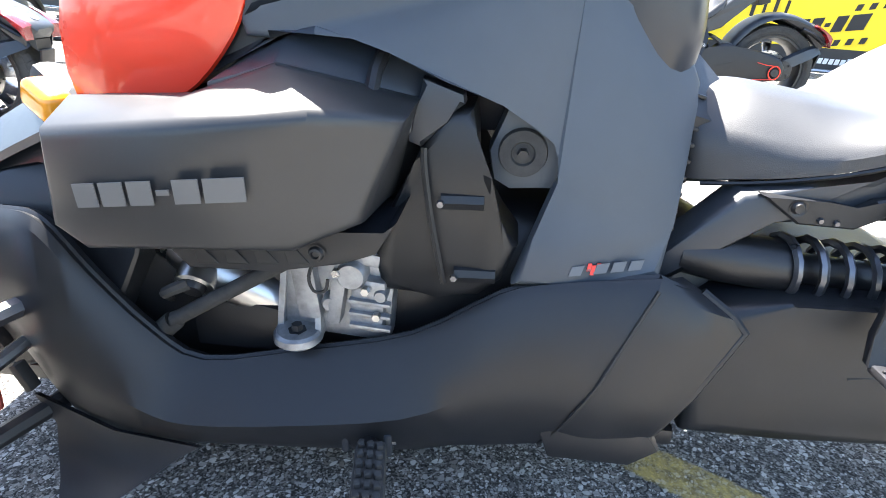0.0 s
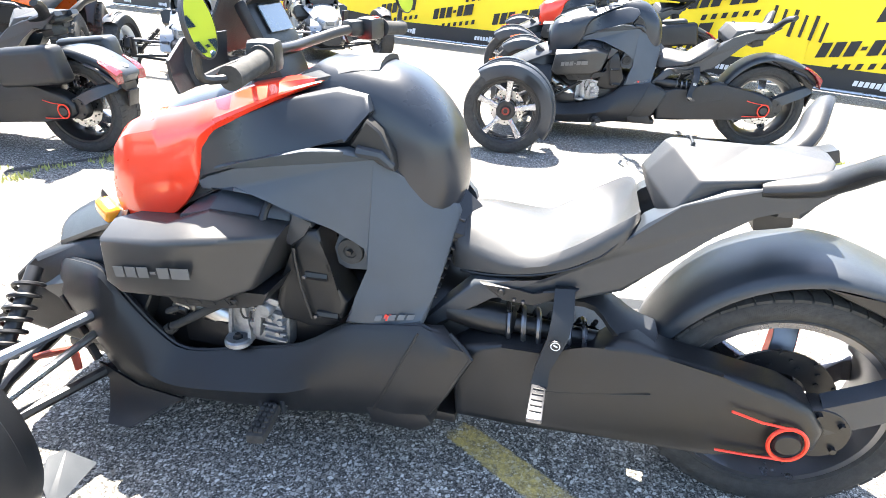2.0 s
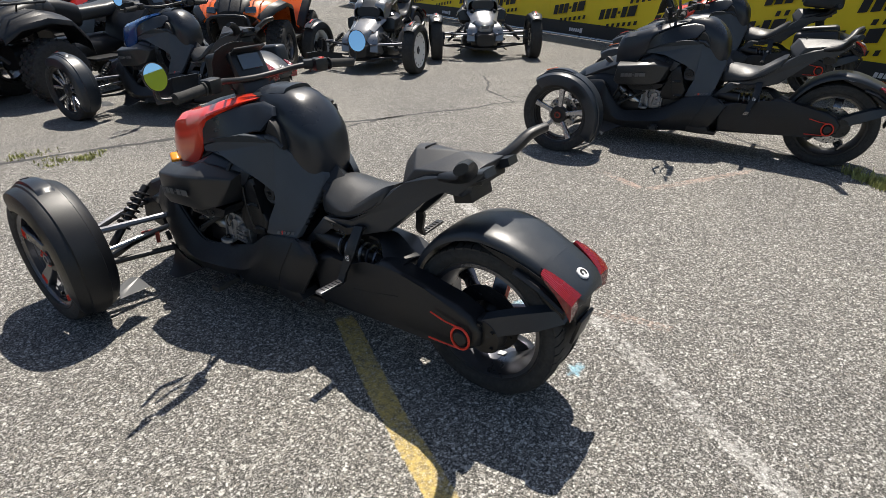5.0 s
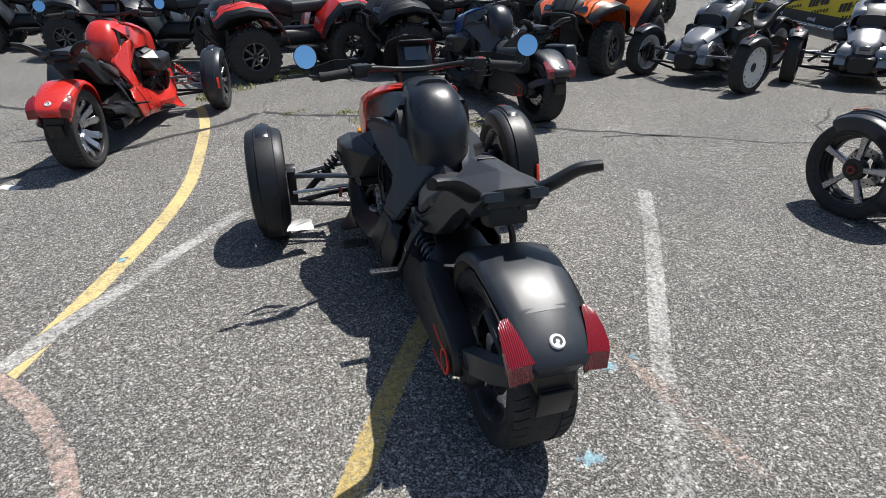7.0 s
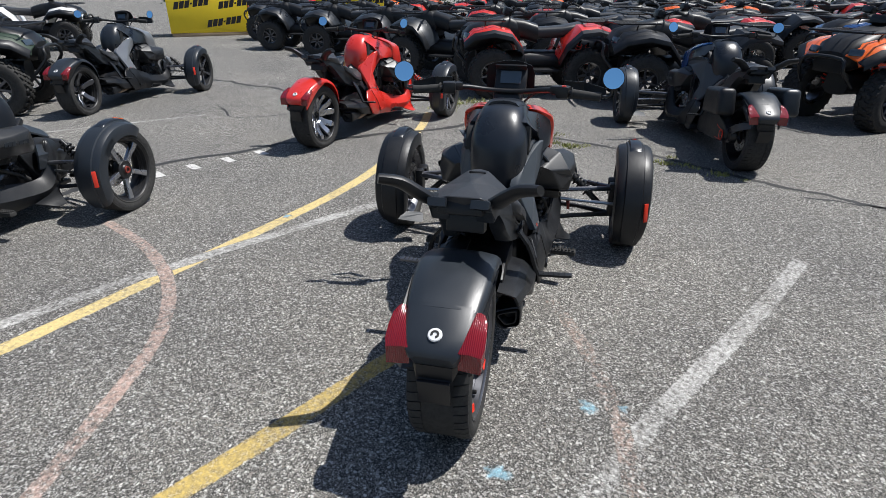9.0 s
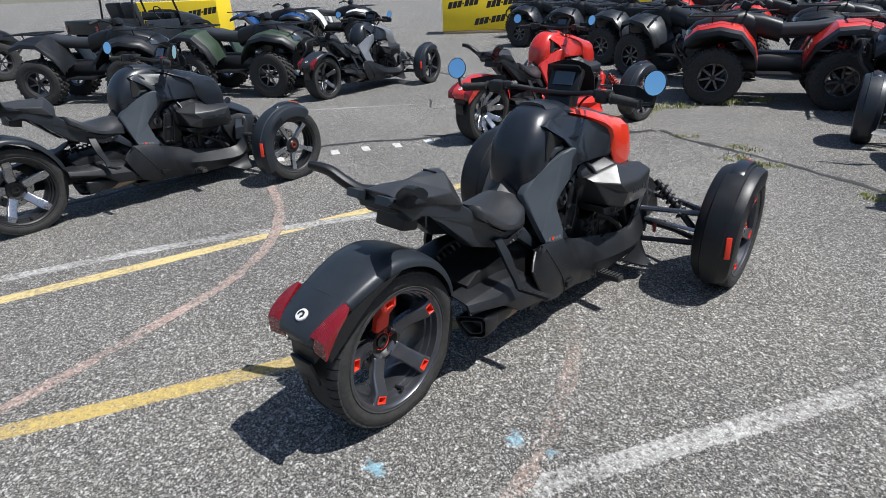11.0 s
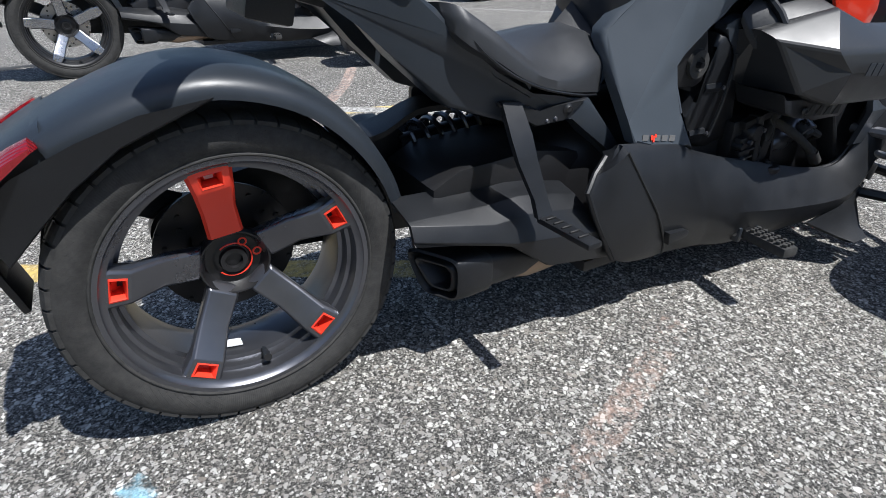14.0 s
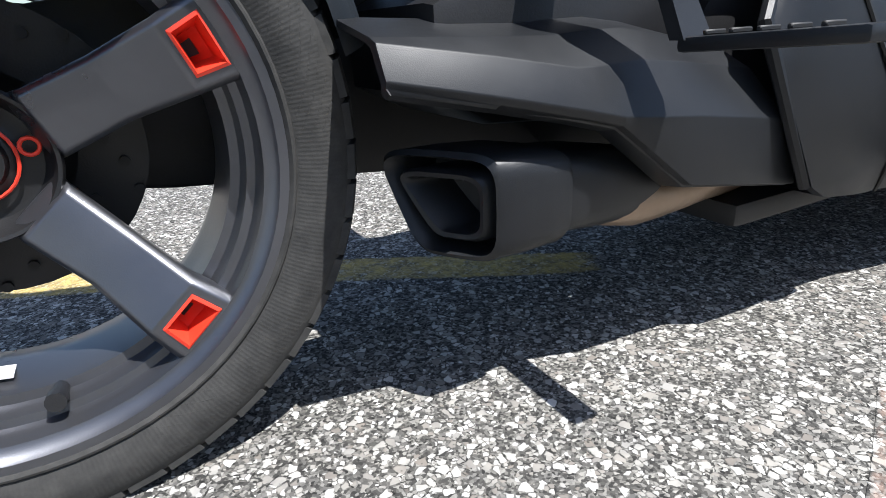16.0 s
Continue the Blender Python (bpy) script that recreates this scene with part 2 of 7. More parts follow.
M = {
    "asphalt": asphalt(),
    "white_line": road_paint("white_line", (0.62, 0.61, 0.58), 0.46),
    "faint_white": road_paint("faint_white", (0.60, 0.59, 0.56), 0.445),
    "yellow_line": road_paint("yellow_line", (0.72, 0.56, 0.24), 0.58),
    "faded_yellow": road_paint("faded_yellow", (0.55, 0.40, 0.12), 0.56),
    "white_dash": road_paint("white_dash", (0.66, 0.65, 0.62), 0.62),
    "pink_line": road_paint("pink_line", (0.58, 0.40, 0.33), 0.47),
    "faint_pink": road_paint("faint_pink", (0.52, 0.36, 0.29), 0.42),
    "blue_mark": road_paint("blue_mark", (0.30, 0.56, 0.68), 0.52),
    "tar": surface("tar", (0.03, 0.03, 0.03), 0.7, vary=0.3, grain=120, bump=0.4),
    "satin": surface("satin_black", (0.0130, 0.0170, 0.0240), 0.31, vary=0.10, grain=900, bump=0.05, dust=0.10),
    "satin_grey": surface("satin_charcoal", (0.0165, 0.0205, 0.0260), 0.31, vary=0.12, grain=900, bump=0.06, dust=0.08, spec=0.6),
    "plastic": surface("textured_plastic", (0.0088, 0.0098, 0.0118), 0.42, vary=0.25, grain=1100, bump=0.10, dust=0.14, spec=0.42, patch=9.0),
    "plastic_matte": surface("coarse_plastic", (0.0200, 0.0208, 0.0222), 0.37, vary=0.18, grain=1000, bump=0.03, dust=0.2, spec=0.5),
    "plastic_grey": surface("grey_plastic", (0.020, 0.0248, 0.0315), 0.37, grain=1400, bump=0.06, dust=0.12, spec=0.5),
    "panel": surface("slate_panel", (0.050, 0.060, 0.072), 0.50, grain=1200, bump=0.04, dust=0.10, spec=0.42),
    "seat": surface("seat_vinyl", (0.028, 0.0295, 0.0325), 0.44, grain=700, bump=0.2, dust=0.08),
    "red": surface("red_paint", (0.74, 0.036, 0.010), 0.30, vary=0.05, grain=500, bump=0.0, coat=0.8),
    "dull_red": surface("dull_red_paint", (0.22, 0.030, 0.018), 0.55, vary=0.3, grain=300, bump=0.2),
    "red_trim": surface("red_trim", (0.75, 0.045, 0.02), 0.38, vary=0.06, grain=500, bump=0.05),
    "crimson": surface("crimson_paint", (0.62, 0.030, 0.020), 0.30, vary=0.06, grain=500, bump=0.0, coat=0.7),
    "orange": surface("orange_paint", (0.80, 0.13, 0.012), 0.28, vary=0.06, grain=400, bump=0.0, coat=0.5),
    "blue": surface("blue_paint", (0.012, 0.06, 0.20), 0.25, vary=0.08, grain=400, bump=0.0, coat=0.5),
    "silver": surface("silver_paint", (0.26, 0.265, 0.275), 0.32, 0.5, vary=0.06, grain=600, bump=0.0, coat=0.4),
    "white": surface("white_paint", (0.74, 0.74, 0.73), 0.35, vary=0.05, grain=400, bump=0.0, coat=0.3),
    "green": surface("green_paint", (0.03, 0.05, 0.03), 0.45, vary=0.1, grain=400, bump=0.1),
    "alloy": surface("machined_alloy", (0.40, 0.41, 0.44), 0.24, 0.95, vary=0.15, grain=600, bump=0.3),
    "cast": surface("cast_alloy", (0.30, 0.31, 0.325), 0.44, 0.75, vary=0.3, grain=260, bump=0.2, patch=40.0),
    "dark_alloy": surface("dark_alloy", (0.135, 0.138, 0.152), 0.30, 0.85, vary=0.12, grain=700, bump=0.05),
    "steel": surface("steel", (0.45, 0.45, 0.45), 0.28, 1.0, vary=0.12, grain=300, bump=0.05),
    "burnt": surface("heated_steel", (0.36, 0.27, 0.20), 0.42, 0.8, vary=0.3, grain=200, bump=0.2),
    "black_metal": surface("black_metal", (0.010, 0.010, 0.011), 0.42, 0.0, grain=500, bump=0.12),
    "tyre": tread_rubber(),
    "lens": lens_red(),
    "amber": surface("amber_lens", (0.80, 0.30, 0.02), 0.15, vary=0.05, grain=300, bump=0.0, coat=0.5),
    "mirror": mirror_glass(),
    "screen": surface("screen_glass", (0.05, 0.07, 0.09), 0.08, vary=0.1, grain=300, bump=0.0, coat=1.0),
    "pale_plastic": surface("pale_plastic", (0.30, 0.295, 0.285), 0.55, vary=0.12, grain=600, bump=0.15, dust=0.1),
    "print": surface("silver_print", (0.105, 0.104, 0.102), 0.5, 0.0, vary=0.05, grain=500, bump=0.0),
    # black for lettering and seams, and for shade painted into hollows
    "print_and_shade": surface("black_print_and_shade", (0.012, 0.012, 0.012), 0.6, vary=0.1, grain=200, bump=0.0),
    "print_white": surface("white_print", (0.7, 0.7, 0.7), 0.6, vary=0.05, grain=200, bump=0.0),
    "banner": surface("yellow_banner", (0.86, 0.62, 0.015), 0.55, vary=0.06, grain=60, bump=0.1, patch=1.2),
    "banner_base": surface("black_banner_hem", (0.025, 0.025, 0.025), 0.55, vary=0.1, grain=60, bump=0.1),
    "cardboard": surface("crate_wood", (0.33, 0.25, 0.16), 0.8, vary=0.2, grain=80, bump=0.2),
    "grass": surface("grass_blade", (0.30, 0.31, 0.10), 0.7, vary=0.4, grain=60, bump=0.0),
    "leaf": surface("tree_leaf", (0.045, 0.09, 0.02), 0.6, vary=0.4, grain=40, bump=0.0),
    "bark": surface("bark", (0.09, 0.07, 0.05), 0.9, vary=0.3, grain=60, bump=0.5),
}


# ---- mesh tools ----
def finish(name, bm, material, parent=None, label="", angle=38):
    bmesh.ops.remove_doubles(bm, verts=bm.verts, dist=0.0002)
    bmesh.ops.recalc_face_normals(bm, faces=bm.faces)
    me = bpy.data.meshes.new(name)
    bm.to_mesh(me)
    bm.free()
    for f in me.polygons:
        f.use_smooth = True
    me.set_sharp_from_angle(angle=radians(angle))
    me.materials.append(M[material] if isinstance(material, str) else material)
    ob = new(name, me)
    ob.parent = parent
    if label:
        ob["label"] = label
    return ob


part = finish


def thing(name, m, label, category, group="", kind=""):
    ob = new(name)
    ob.empty_display_size = 0.1
    ob.matrix_world = m
    return tagged(ob, label, category, group, kind)


def loft(rings, closed=True, caps=True, bm=None):
    """Skin over rings of points of equal count."""
    bm = bm or bmesh.new()
    vs = [[bm.verts.new(p) for p in ring] for ring in rings]
    n = len(vs[0])
    for a, b in zip(vs, vs[1:]):
        for i in range(n if closed else n - 1):
            j = (i + 1) % n
            bm.faces.new((a[i], a[j], b[j], b[i]))
    if caps and closed:
        bm.faces.new(vs[0][::-1])
        bm.faces.new(vs[-1])
    return bm


def sheet(rows, offset, bm=None):
    """A curved sheet through rows of points, made solid by the offset."""
    bm = bm or bmesh.new()
    off = Vector(offset)
    out = [[bm.verts.new(p) for p in r] for r in rows]
    inn = [[bm.verts.new(Vector(p) + off) for p in r] for r in rows]
    h, w = len(rows), len(rows[0])
    for i in range(h - 1):
        for j in range(w - 1):
            bm.faces.new((out[i][j], out[i][j + 1], out[i + 1][j + 1], out[i + 1][j]))
            bm.faces.new((inn[i][j], inn[i + 1][j], inn[i + 1][j + 1], inn[i][j + 1]))
    rim = [(i, 0) for i in range(h)] + [(h - 1, j) for j in range(1, w)] + [(i, w - 1) for i in range(h - 2, -1, -1)] + [(0, j) for j in range(w - 2, 0, -1)]
    for (a, b), (c, d) in zip(rim, rim[1:] + rim[:1]):
        bm.faces.new((out[a][b], out[c][d], inn[c][d], inn[a][b]))
    return bm


def plate(poly, y_of, thick, bevel=0.006, steps=2, bm=None):
    """A plate from an outline in x and z, whose outer face lies at y_of(x, z), with rounded outer edges."""
    own = bmesh.new()
    out = [own.verts.new((x, y_of(x, z), z)) for x, z in poly]
    inn = [own.verts.new((x, y_of(x, z) + thick, z)) for x, z in poly]
    face = own.faces.new(out)
    own.faces.new(inn[::-1])
    n = len(poly)
    for i in range(n):
        j = (i + 1) % n
        own.faces.new((out[i], inn[i], inn[j], out[j]))
    if bevel:
        bmesh.ops.bevel(own, geom=list(face.edges), offset=bevel, segments=steps, affect="EDGES", profile=0.6, clamp_overlap=True)
    bmesh.ops.triangulate(own, faces=[f for f in own.faces if len(f.verts) > 4], ngon_method="EAR_CLIP")
    return merge(bm, own)


def merge(bm, own):
    if bm is None:
        return own
    table = {v: bm.verts.new(v.co) for v in own.verts}
    for f in own.faces:
        bm.faces.new([table[v] for v in f.verts])
    own.free()
    return bm


def soften(bm, angle=16, offset=0.004, steps=2):
    """Round off the edges that turn by more than the angle."""
    bmesh.ops.remove_doubles(bm, verts=bm.verts, dist=0.0002)
    bmesh.ops.recalc_face_normals(bm, faces=bm.faces)
    sharp = [e for e in bm.edges if len(e.link_faces) == 2 and e.calc_face_angle() > radians(angle)]
    bmesh.ops.bevel(bm, geom=sharp, offset=offset, segments=steps, affect="EDGES", profile=0.6, clamp_overlap=True)
    return bm


def box(at, size, turn=(0, 0, 0), bevel=0.004, steps=2, taper=1.0, bm=None):
    own = bmesh.new()
    bmesh.ops.create_cube(own, size=1.0)
    for v in own.verts:
        if v.co.z > 0:
            v.co.x *= taper
            v.co.y *= taper
        v.co = Vector(c * s for c, s in zip(v.co, size))
    if bevel:
        bmesh.ops.bevel(own, geom=own.edges[:], offset=bevel, segments=steps, affect="EDGES", profile=0.6, clamp_overlap=True)
    own.transform(pose(*at, *turn))
    return merge(bm, own)


def lathe(profile, seg=48, at=(0, 0, 0), axis="y", arc=(0, 360), bm=None):
    """Turn a profile of (radius, along) round an axis."""
    own = bmesh.new()
    full = arc[1] - arc[0] >= 360
    rings = []
    for i in range(seg if full else seg + 1):
        a = radians(arc[0] + (arc[1] - arc[0]) * i / seg)
        ring = []
        for r, d in profile:
            c, s = r * math.cos(a), r * math.sin(a)
            p = (c, d, s) if axis == "y" else ((c, s, d) if axis == "z" else (d, c, s))
            ring.append(own.verts.new(Vector(p) + Vector(at)))
        rings.append(ring)
    pairs = list(zip(rings, rings[1:])) + ([(rings[-1], rings[0])] if full else [])
    for a, b in pairs:
        for j in range(len(profile) - 1):
            own.faces.new((a[j], a[j + 1], b[j + 1], b[j]))
    return merge(bm, own)


def tube(points, radius, seg=10, bm=None, flat=1.0, smooth=0):
    """A bar along points; radius may be a list. flat squeezes it along the second axis."""
    pts = [Vector(p) for p in points]
    if smooth:
        fine = []
        for i in range(len(pts) - 1):
            p0, p1, p2, p3 = pts[max(i - 1, 0)], pts[i], pts[i + 1], pts[min(i + 2, len(pts) - 1)]
            for k in range(smooth):
                t = k / smooth
                fine.append(0.5 * (2 * p1 + (p2 - p0) * t + (2 * p0 - 5 * p1 + 4 * p2 - p3) * t * t + (3 * p1 - p0 - 3 * p2 + p3) * t ** 3))
        pts = fine + [pts[-1]]
    n = len(pts)
    if isinstance(radius, (list, tuple)):
        radii = [float(v) for v in np.interp(np.linspace(0, len(radius) - 1, n), range(len(radius)), radius)]
    else:
        radii = [radius] * n
    way = (pts[1] - pts[0]).normalized()
    side = way.orthogonal().normalized() if abs(way.z) > 0.95 else way.cross(Vector((0, 0, 1))).normalized()
    rings = []
    for i, p in enumerate(pts):
        d = ((pts[min(i + 1, n - 1)] - p).normalized() + (p - pts[max(i - 1, 0)]).normalized()).normalized()
        side = (side - d * side.dot(d)).normalized()
        up = d.cross(side)
        rings.append([p + radii[i] * (math.cos(a) * side + flat * math.sin(a) * up) for a in [2 * math.pi * k / seg for k in range(seg)]])
    own = loft(rings)
    return merge(bm, own)


def spring(a, b, radius, wire, turns, bm=None):
    a, b = Vector(a), Vector(b)
    d = (b - a).normalized()
    u = d.orthogonal().normalized()
    w = d.cross(u)
    pts = [a.lerp(b, i / (turns * 14)) + radius * (math.cos(i * math.tau / 14) * u + math.sin(i * math.tau / 14) * w) for i in range(turns * 14 + 1)]
    return tube(pts, wire, 6, bm)


def eased(rings, steps=4):
    """More rings between the given ones, along smooth curves."""
    rings = [[Vector(p) for p in r] for r in rings]
    out = []
    n = len(rings)
    for i in range(n - 1):
        r0, r1, r2, r3 = rings[max(i - 1, 0)], rings[i], rings[i + 1], rings[min(i + 2, n - 1)]
        for k in range(steps):
            t = k / steps
            out.append([0.5 * (2 * b + (c - a) * t + (2 * a - 5 * b + 4 * c - d) * t * t + (3 * b - a - 3 * c + d) * t ** 3) for a, b, c, d in zip(r0, r1, r2, r3)])
    return out + [rings[-1]]


def oval(cx, zc, hw, up, down, e=2.4, n=24, y0=0.0):
    """A ring across x: half width hw, height up above and down below zc."""
    out = []
    for k in range(n):
        a = math.tau * k / n
        c, s = math.cos(a), math.sin(a)
        y = math.copysign(abs(c) ** (2 / e), c) * hw
        z = math.copysign(abs(s) ** (2 / e), s) * (up if s > 0 else down)
        out.append((cx, y0 + y, zc + z))
    return out


def strokes(bm, centre, right, up, normal, sizes, gap, height, slant=0.0, thick=0.0007):
    """A row of slanted bars, one for each sign of an emblem, on a surface."""
    right, up, normal, at = Vector(right).normalized(), Vector(up).normalized(), Vector(normal).normalized(), Vector(centre)
    total = sum(w for w, h, d in sizes) + gap * (len(sizes) - 1)
    x = -total / 2
    for w, h, d in sizes:
        lo, hi = (d - h / 2) * height, (d + h / 2) * height
        quad = [(x + slant * lo, lo), (x + w + slant * lo, lo), (x + w + slant * hi, hi), (x + slant * hi, hi)]
        a = [bm.verts.new(at + right * u + up * v + normal * thick) for u, v in quad]
        b = [bm.verts.new(at + right * u + up * v - normal * thick) for u, v in quad]
        bm.faces.new(a)
        for i in range(4):
            j = (i + 1) % 4
            bm.faces.new((a[i], b[i], b[j], a[j]))
        x += w + gap
    return bm


# ---- the three-wheelers ----
FRONT, TRACK, AXLE = -1.745, 0.69, 0.287


def tyre_profile(radius, rim, half):
    """Tyre section, radius over offset, from one bead to the other."""
    d = radius - rim
    wall = [(rim - 0.004, 0.80), (rim + 0.05 * d, 0.885), (rim + 0.10 * d, 0.93), (rim + 0.13 * d, 0.948), (rim + 0.16 * d, 0.945), (rim + 0.185 * d, 0.925), (rim + 0.21 * d, 0.932), (rim + 0.30 * d, 0.965), (rim + 0.42 * d, 0.99), (rim + 0.50 * d, 1.0), (rim + 0.58 * d, 0.994),
            (rim + 0.68 * d, 0.985), (rim + 0.78 * d, 0.965), (rim + 0.86 * d, 0.935), (rim + 0.92 * d, 0.89), (rim + 0.965 * d, 0.82), (radius - 0.001, 0.68), (radius, 0.40), (radius, 0.14)]
    return [(r, -half * y) for r, y in wall] + [(r, half * y) for r, y in wall[::-1]]


def tread_blocks(bm, radius, half, count, depth=0.0015):
    """Shoulder lugs that break the tyre's outline."""
    for k in range(count):
        a0 = math.tau * k / count
        a1 = a0 + math.tau / count * 0.86
        for s in (-1, 1):
            skew = 0.012 * s
            ring = []
            for r in (radius - 0.016, radius + depth):
                for a, y in ((a0, 0.50), (a1, 0.50), (a1 + skew * 2, 0.82), (a1 + skew * 2.6, 0.945), (a0 + skew * 2.6, 0.945), (a0 + skew * 2, 0.82)):
                    drop = 0.0085 if y > 0.9 else (0.0015 if y > 0.7 else 0.0)
                    ring.append(bm.verts.new(((r - drop) * math.cos(a), s * y * half, (r - drop) * math.sin(a))))
            lo, hi = ring[:6], ring[6:]
            bm.faces.new((hi[0], hi[1], hi[2], hi[5]))
            bm.faces.new((hi[5], hi[2], hi[3], hi[4]))
            for i in range(6):
                j = (i + 1) % 6
                bm.faces.new((lo[i], lo[j], hi[j], hi[i]))


def wheel(parent, at, radius, half, rim, face, first, look_of, name, disc=0.0, tread=64, face_out=0.80):
    """A wheel about the y axis. face: +1 or -1, the side that shows its spokes. look_of: spoke, rim, insert and red spoke."""
    spoke_m, rim_m, insert_m, red_one, slim, twin = look_of + (1.0, False)[len(look_of) - 4:]
    s = face
    dished = face_out > 0.85
    sink = 0.052 if dished else 0.0
    if dished:
        bm = lathe([(0.0, s * 0.000), (0.030, s * 0.000), (0.034, -s * 0.003), (0.038, -s * 0.005), (0.050, -s * 0.003), (0.056, s * 0.006), (0.060, s * 0.018), (0.063, s * 0.019), (0.065, s * 0.014), (0.062, -s * 0.010), (0.050, -s * 0.03), (0.03, -s * 0.05), (0, -s * 0.05)], 40)
    else:
        bm = lathe([(0.0, s * 0.052), (0.030, s * 0.052), (0.034, s * 0.048), (0.037, s * 0.044), (0.060, s * 0.0435), (0.066, s * 0.038), (0.068, s * 0.018), (0.056, -s * 0.02), (0.03, -s * 0.05), (0, -s * 0.05)], 28)
    hub = part(name, bm, "black_metal", parent)
    hub.location = at
    ty = part("tyre", lathe(tyre_profile(radius, rim, half), 72), "tyre", hub)
    bm = bmesh.new()
    tread_blocks(bm, radius, half, tread, 0.004 if dished else 0.0015)
    part("tread", bm, "tyre", ty)["kind"] = "stuff"
    part("axle_nut", lathe([(0.014, s * (0.048 - sink)), (0.016, s * (0.060 - sink)), (0.024, s * (0.060 - sink)), (0.027, s * (0.050 - sink))], 24), "black_metal" if dished else ("dull_red" if spoke_m == "alloy" and not twin else "dark_alloy"), hub)
    if red_one:
        arc = [(0.033 * math.cos(a), s * (0.055 - sink), 0.033 * math.sin(a)) for a in np.linspace(0.9, 5.6, 22)]
        clip = tube(arc, 0.0016, 6)
        for cx, cz in ((-0.020, 0.034), (-0.043, 0.008)):
            tube([(cx + 0.007 * math.cos(a), s * (0.057 - sink), cz + 0.007 * math.sin(a)) for a in np.linspace(0, math.tau, 13)], 0.0018, 6, bm=clip)
        part("clip", clip, "red_trim", hub, "red wire safety clip")
    lip = half * face_out
    bm = lathe([(rim + 0.006, s * lip), (rim + 0.006, s * (lip + 0.004)), (rim - 0.002, s * (lip + 0.004)), (rim - 0.006, s * (lip - 0.003)), (rim - 0.013, s * (lip - 0.006)), (rim - 0.015, s * (lip - 0.030)),
                (rim - 0.022, s * (lip - 0.032)), (rim - 0.024, s * (lip - 0.052)), (rim - 0.032, s * (lip - 0.054)), (rim - 0.036, -s * lip * 0.2), (rim - 0.030, -s * lip * 0.6), (rim - 0.010, -s * lip), (rim + 0.006, -s * lip)], 72)
    rm = part("rim", bm, rim_m, hub)
    if red_one:
        own = box((0, s * 0.006, -(rim - 0.0385)), (0.030, 0.022, 0.002), bevel=0.0)
        own.transform(Matrix.Rotation(radians(-10), 4, "Y"))
        part("sticker", own, "print_white", rm, "small white balance sticker")
    yo = s * (half * face_out - 0.006)
    if spoke_m == "white":
        disc_rows = [(0.05, s * 0.050), (0.09, s * 0.058), (rim * 0.72, s * (half * 0.80 - 0.004)), (rim - 0.016, s * (half * 0.80 + 0.001)), (rim - 0.010, s * (half * 0.80 - 0.012)), (rim * 0.7, s * (half * 0.80 - 0.02))]
        cap = part("wheel_cover", lathe(disc_rows, 56), "white", hub, "white disc wheel cover")
        for k in range(14):
            a = math.tau * k / 14
            part("vent_hole", lathe([(0, -0.001), (0.010, -0.001), (0.010, 0.001), (0, 0.001)], 12, (rim * 0.84 * math.cos(a), s * (half * 0.80 + 0.0), rim * 0.84 * math.sin(a))), "print_and_shade", cap)
    for k in range(10 if twin else 5):
        a = radians(first + (72 * (k // 2) + (15 if k % 2 else -15) if twin else 72 * k))
        er, et = Vector((math.cos(a), 0, math.sin(a))), Vector((-math.sin(a), 0, math.cos(a)))
        bm = bmesh.new()
        r0, r1 = 0.040, rim - 0.004
        wr = 0.036 * rim / 0.225 * slim
        rings = []
        lean = (15 if k % 2 else -15) if twin else 0.0
        stations = ((0.050, 0.0315, s * 0.004, 0.03), (0.062, 0.0300, s * 0.022, 0.03), (0.120, 0.0285, s * 0.040, 0.03), (0.79 * r1, 0.0315, yo * 0.94, 0.036), (0.96 * r1, wr * 1.02, yo, 0.038), (r1, wr * 1.16, yo, 0.04)) if dished else ((r0, 0.027 * slim, s * 0.034, 0.02), (r0 + 0.03, 0.026 * slim, s * 0.042, 0.026), (0.6 * r1, wr * 0.76, yo * 0.80, 0.03), (0.79 * r1, wr * 0.88, yo * 0.97, 0.034), (0.96 * r1, wr * 1.02, yo, 0.038), (r1, wr * 1.14, yo, 0.04))
        for r, w, y, t in stations:
            turn = Matrix.Rotation(radians(-lean * (0.55 * (r - r0) / (r1 - r0) - 0.35)), 3, "Y")
            c = turn @ (er * r)
            rings.append([c + et * w * 0.82 + Vector((0, y, 0)), c + et * w + Vector((0, y - s * 0.006, 0)), c + et * w * 0.9 + Vector((0, y - s * t, 0)),
                          c - et * w * 0.9 + Vector((0, y - s * t, 0)), c - et * w + Vector((0, y - s * 0.006, 0)), c - et * w * 0.82 + Vector((0, y, 0))])
        loft(rings, bm=bm)
        pocket = []
        if insert_m:
            # a pocket sunk into the broad end of the spoke
            top = min((f for f in bm.faces if len(f.verts) == 4), key=lambda f: (f.calc_center_median() - er * (0.875 * r1) - Vector((0, yo * 0.985, 0))).length)
            edge = list(top.verts)
            mid = sum((v.co for v in edge), Vector()) / 4 + er * 0.002
            bm.faces.remove(top)
            pocket = [mid + (v.co - mid) * (0.74 if dished else 0.80) for v in edge]
            lips = [bm.verts.new(p) for p in pocket]
            for i in range(4):
                j = (i + 1) % 4
                bm.faces.new((edge[i], edge[j], lips[j], lips[i]))
        soften(bm, 22, 0.0022)
        sp = part("spoke", bm, spoke_m, hub)
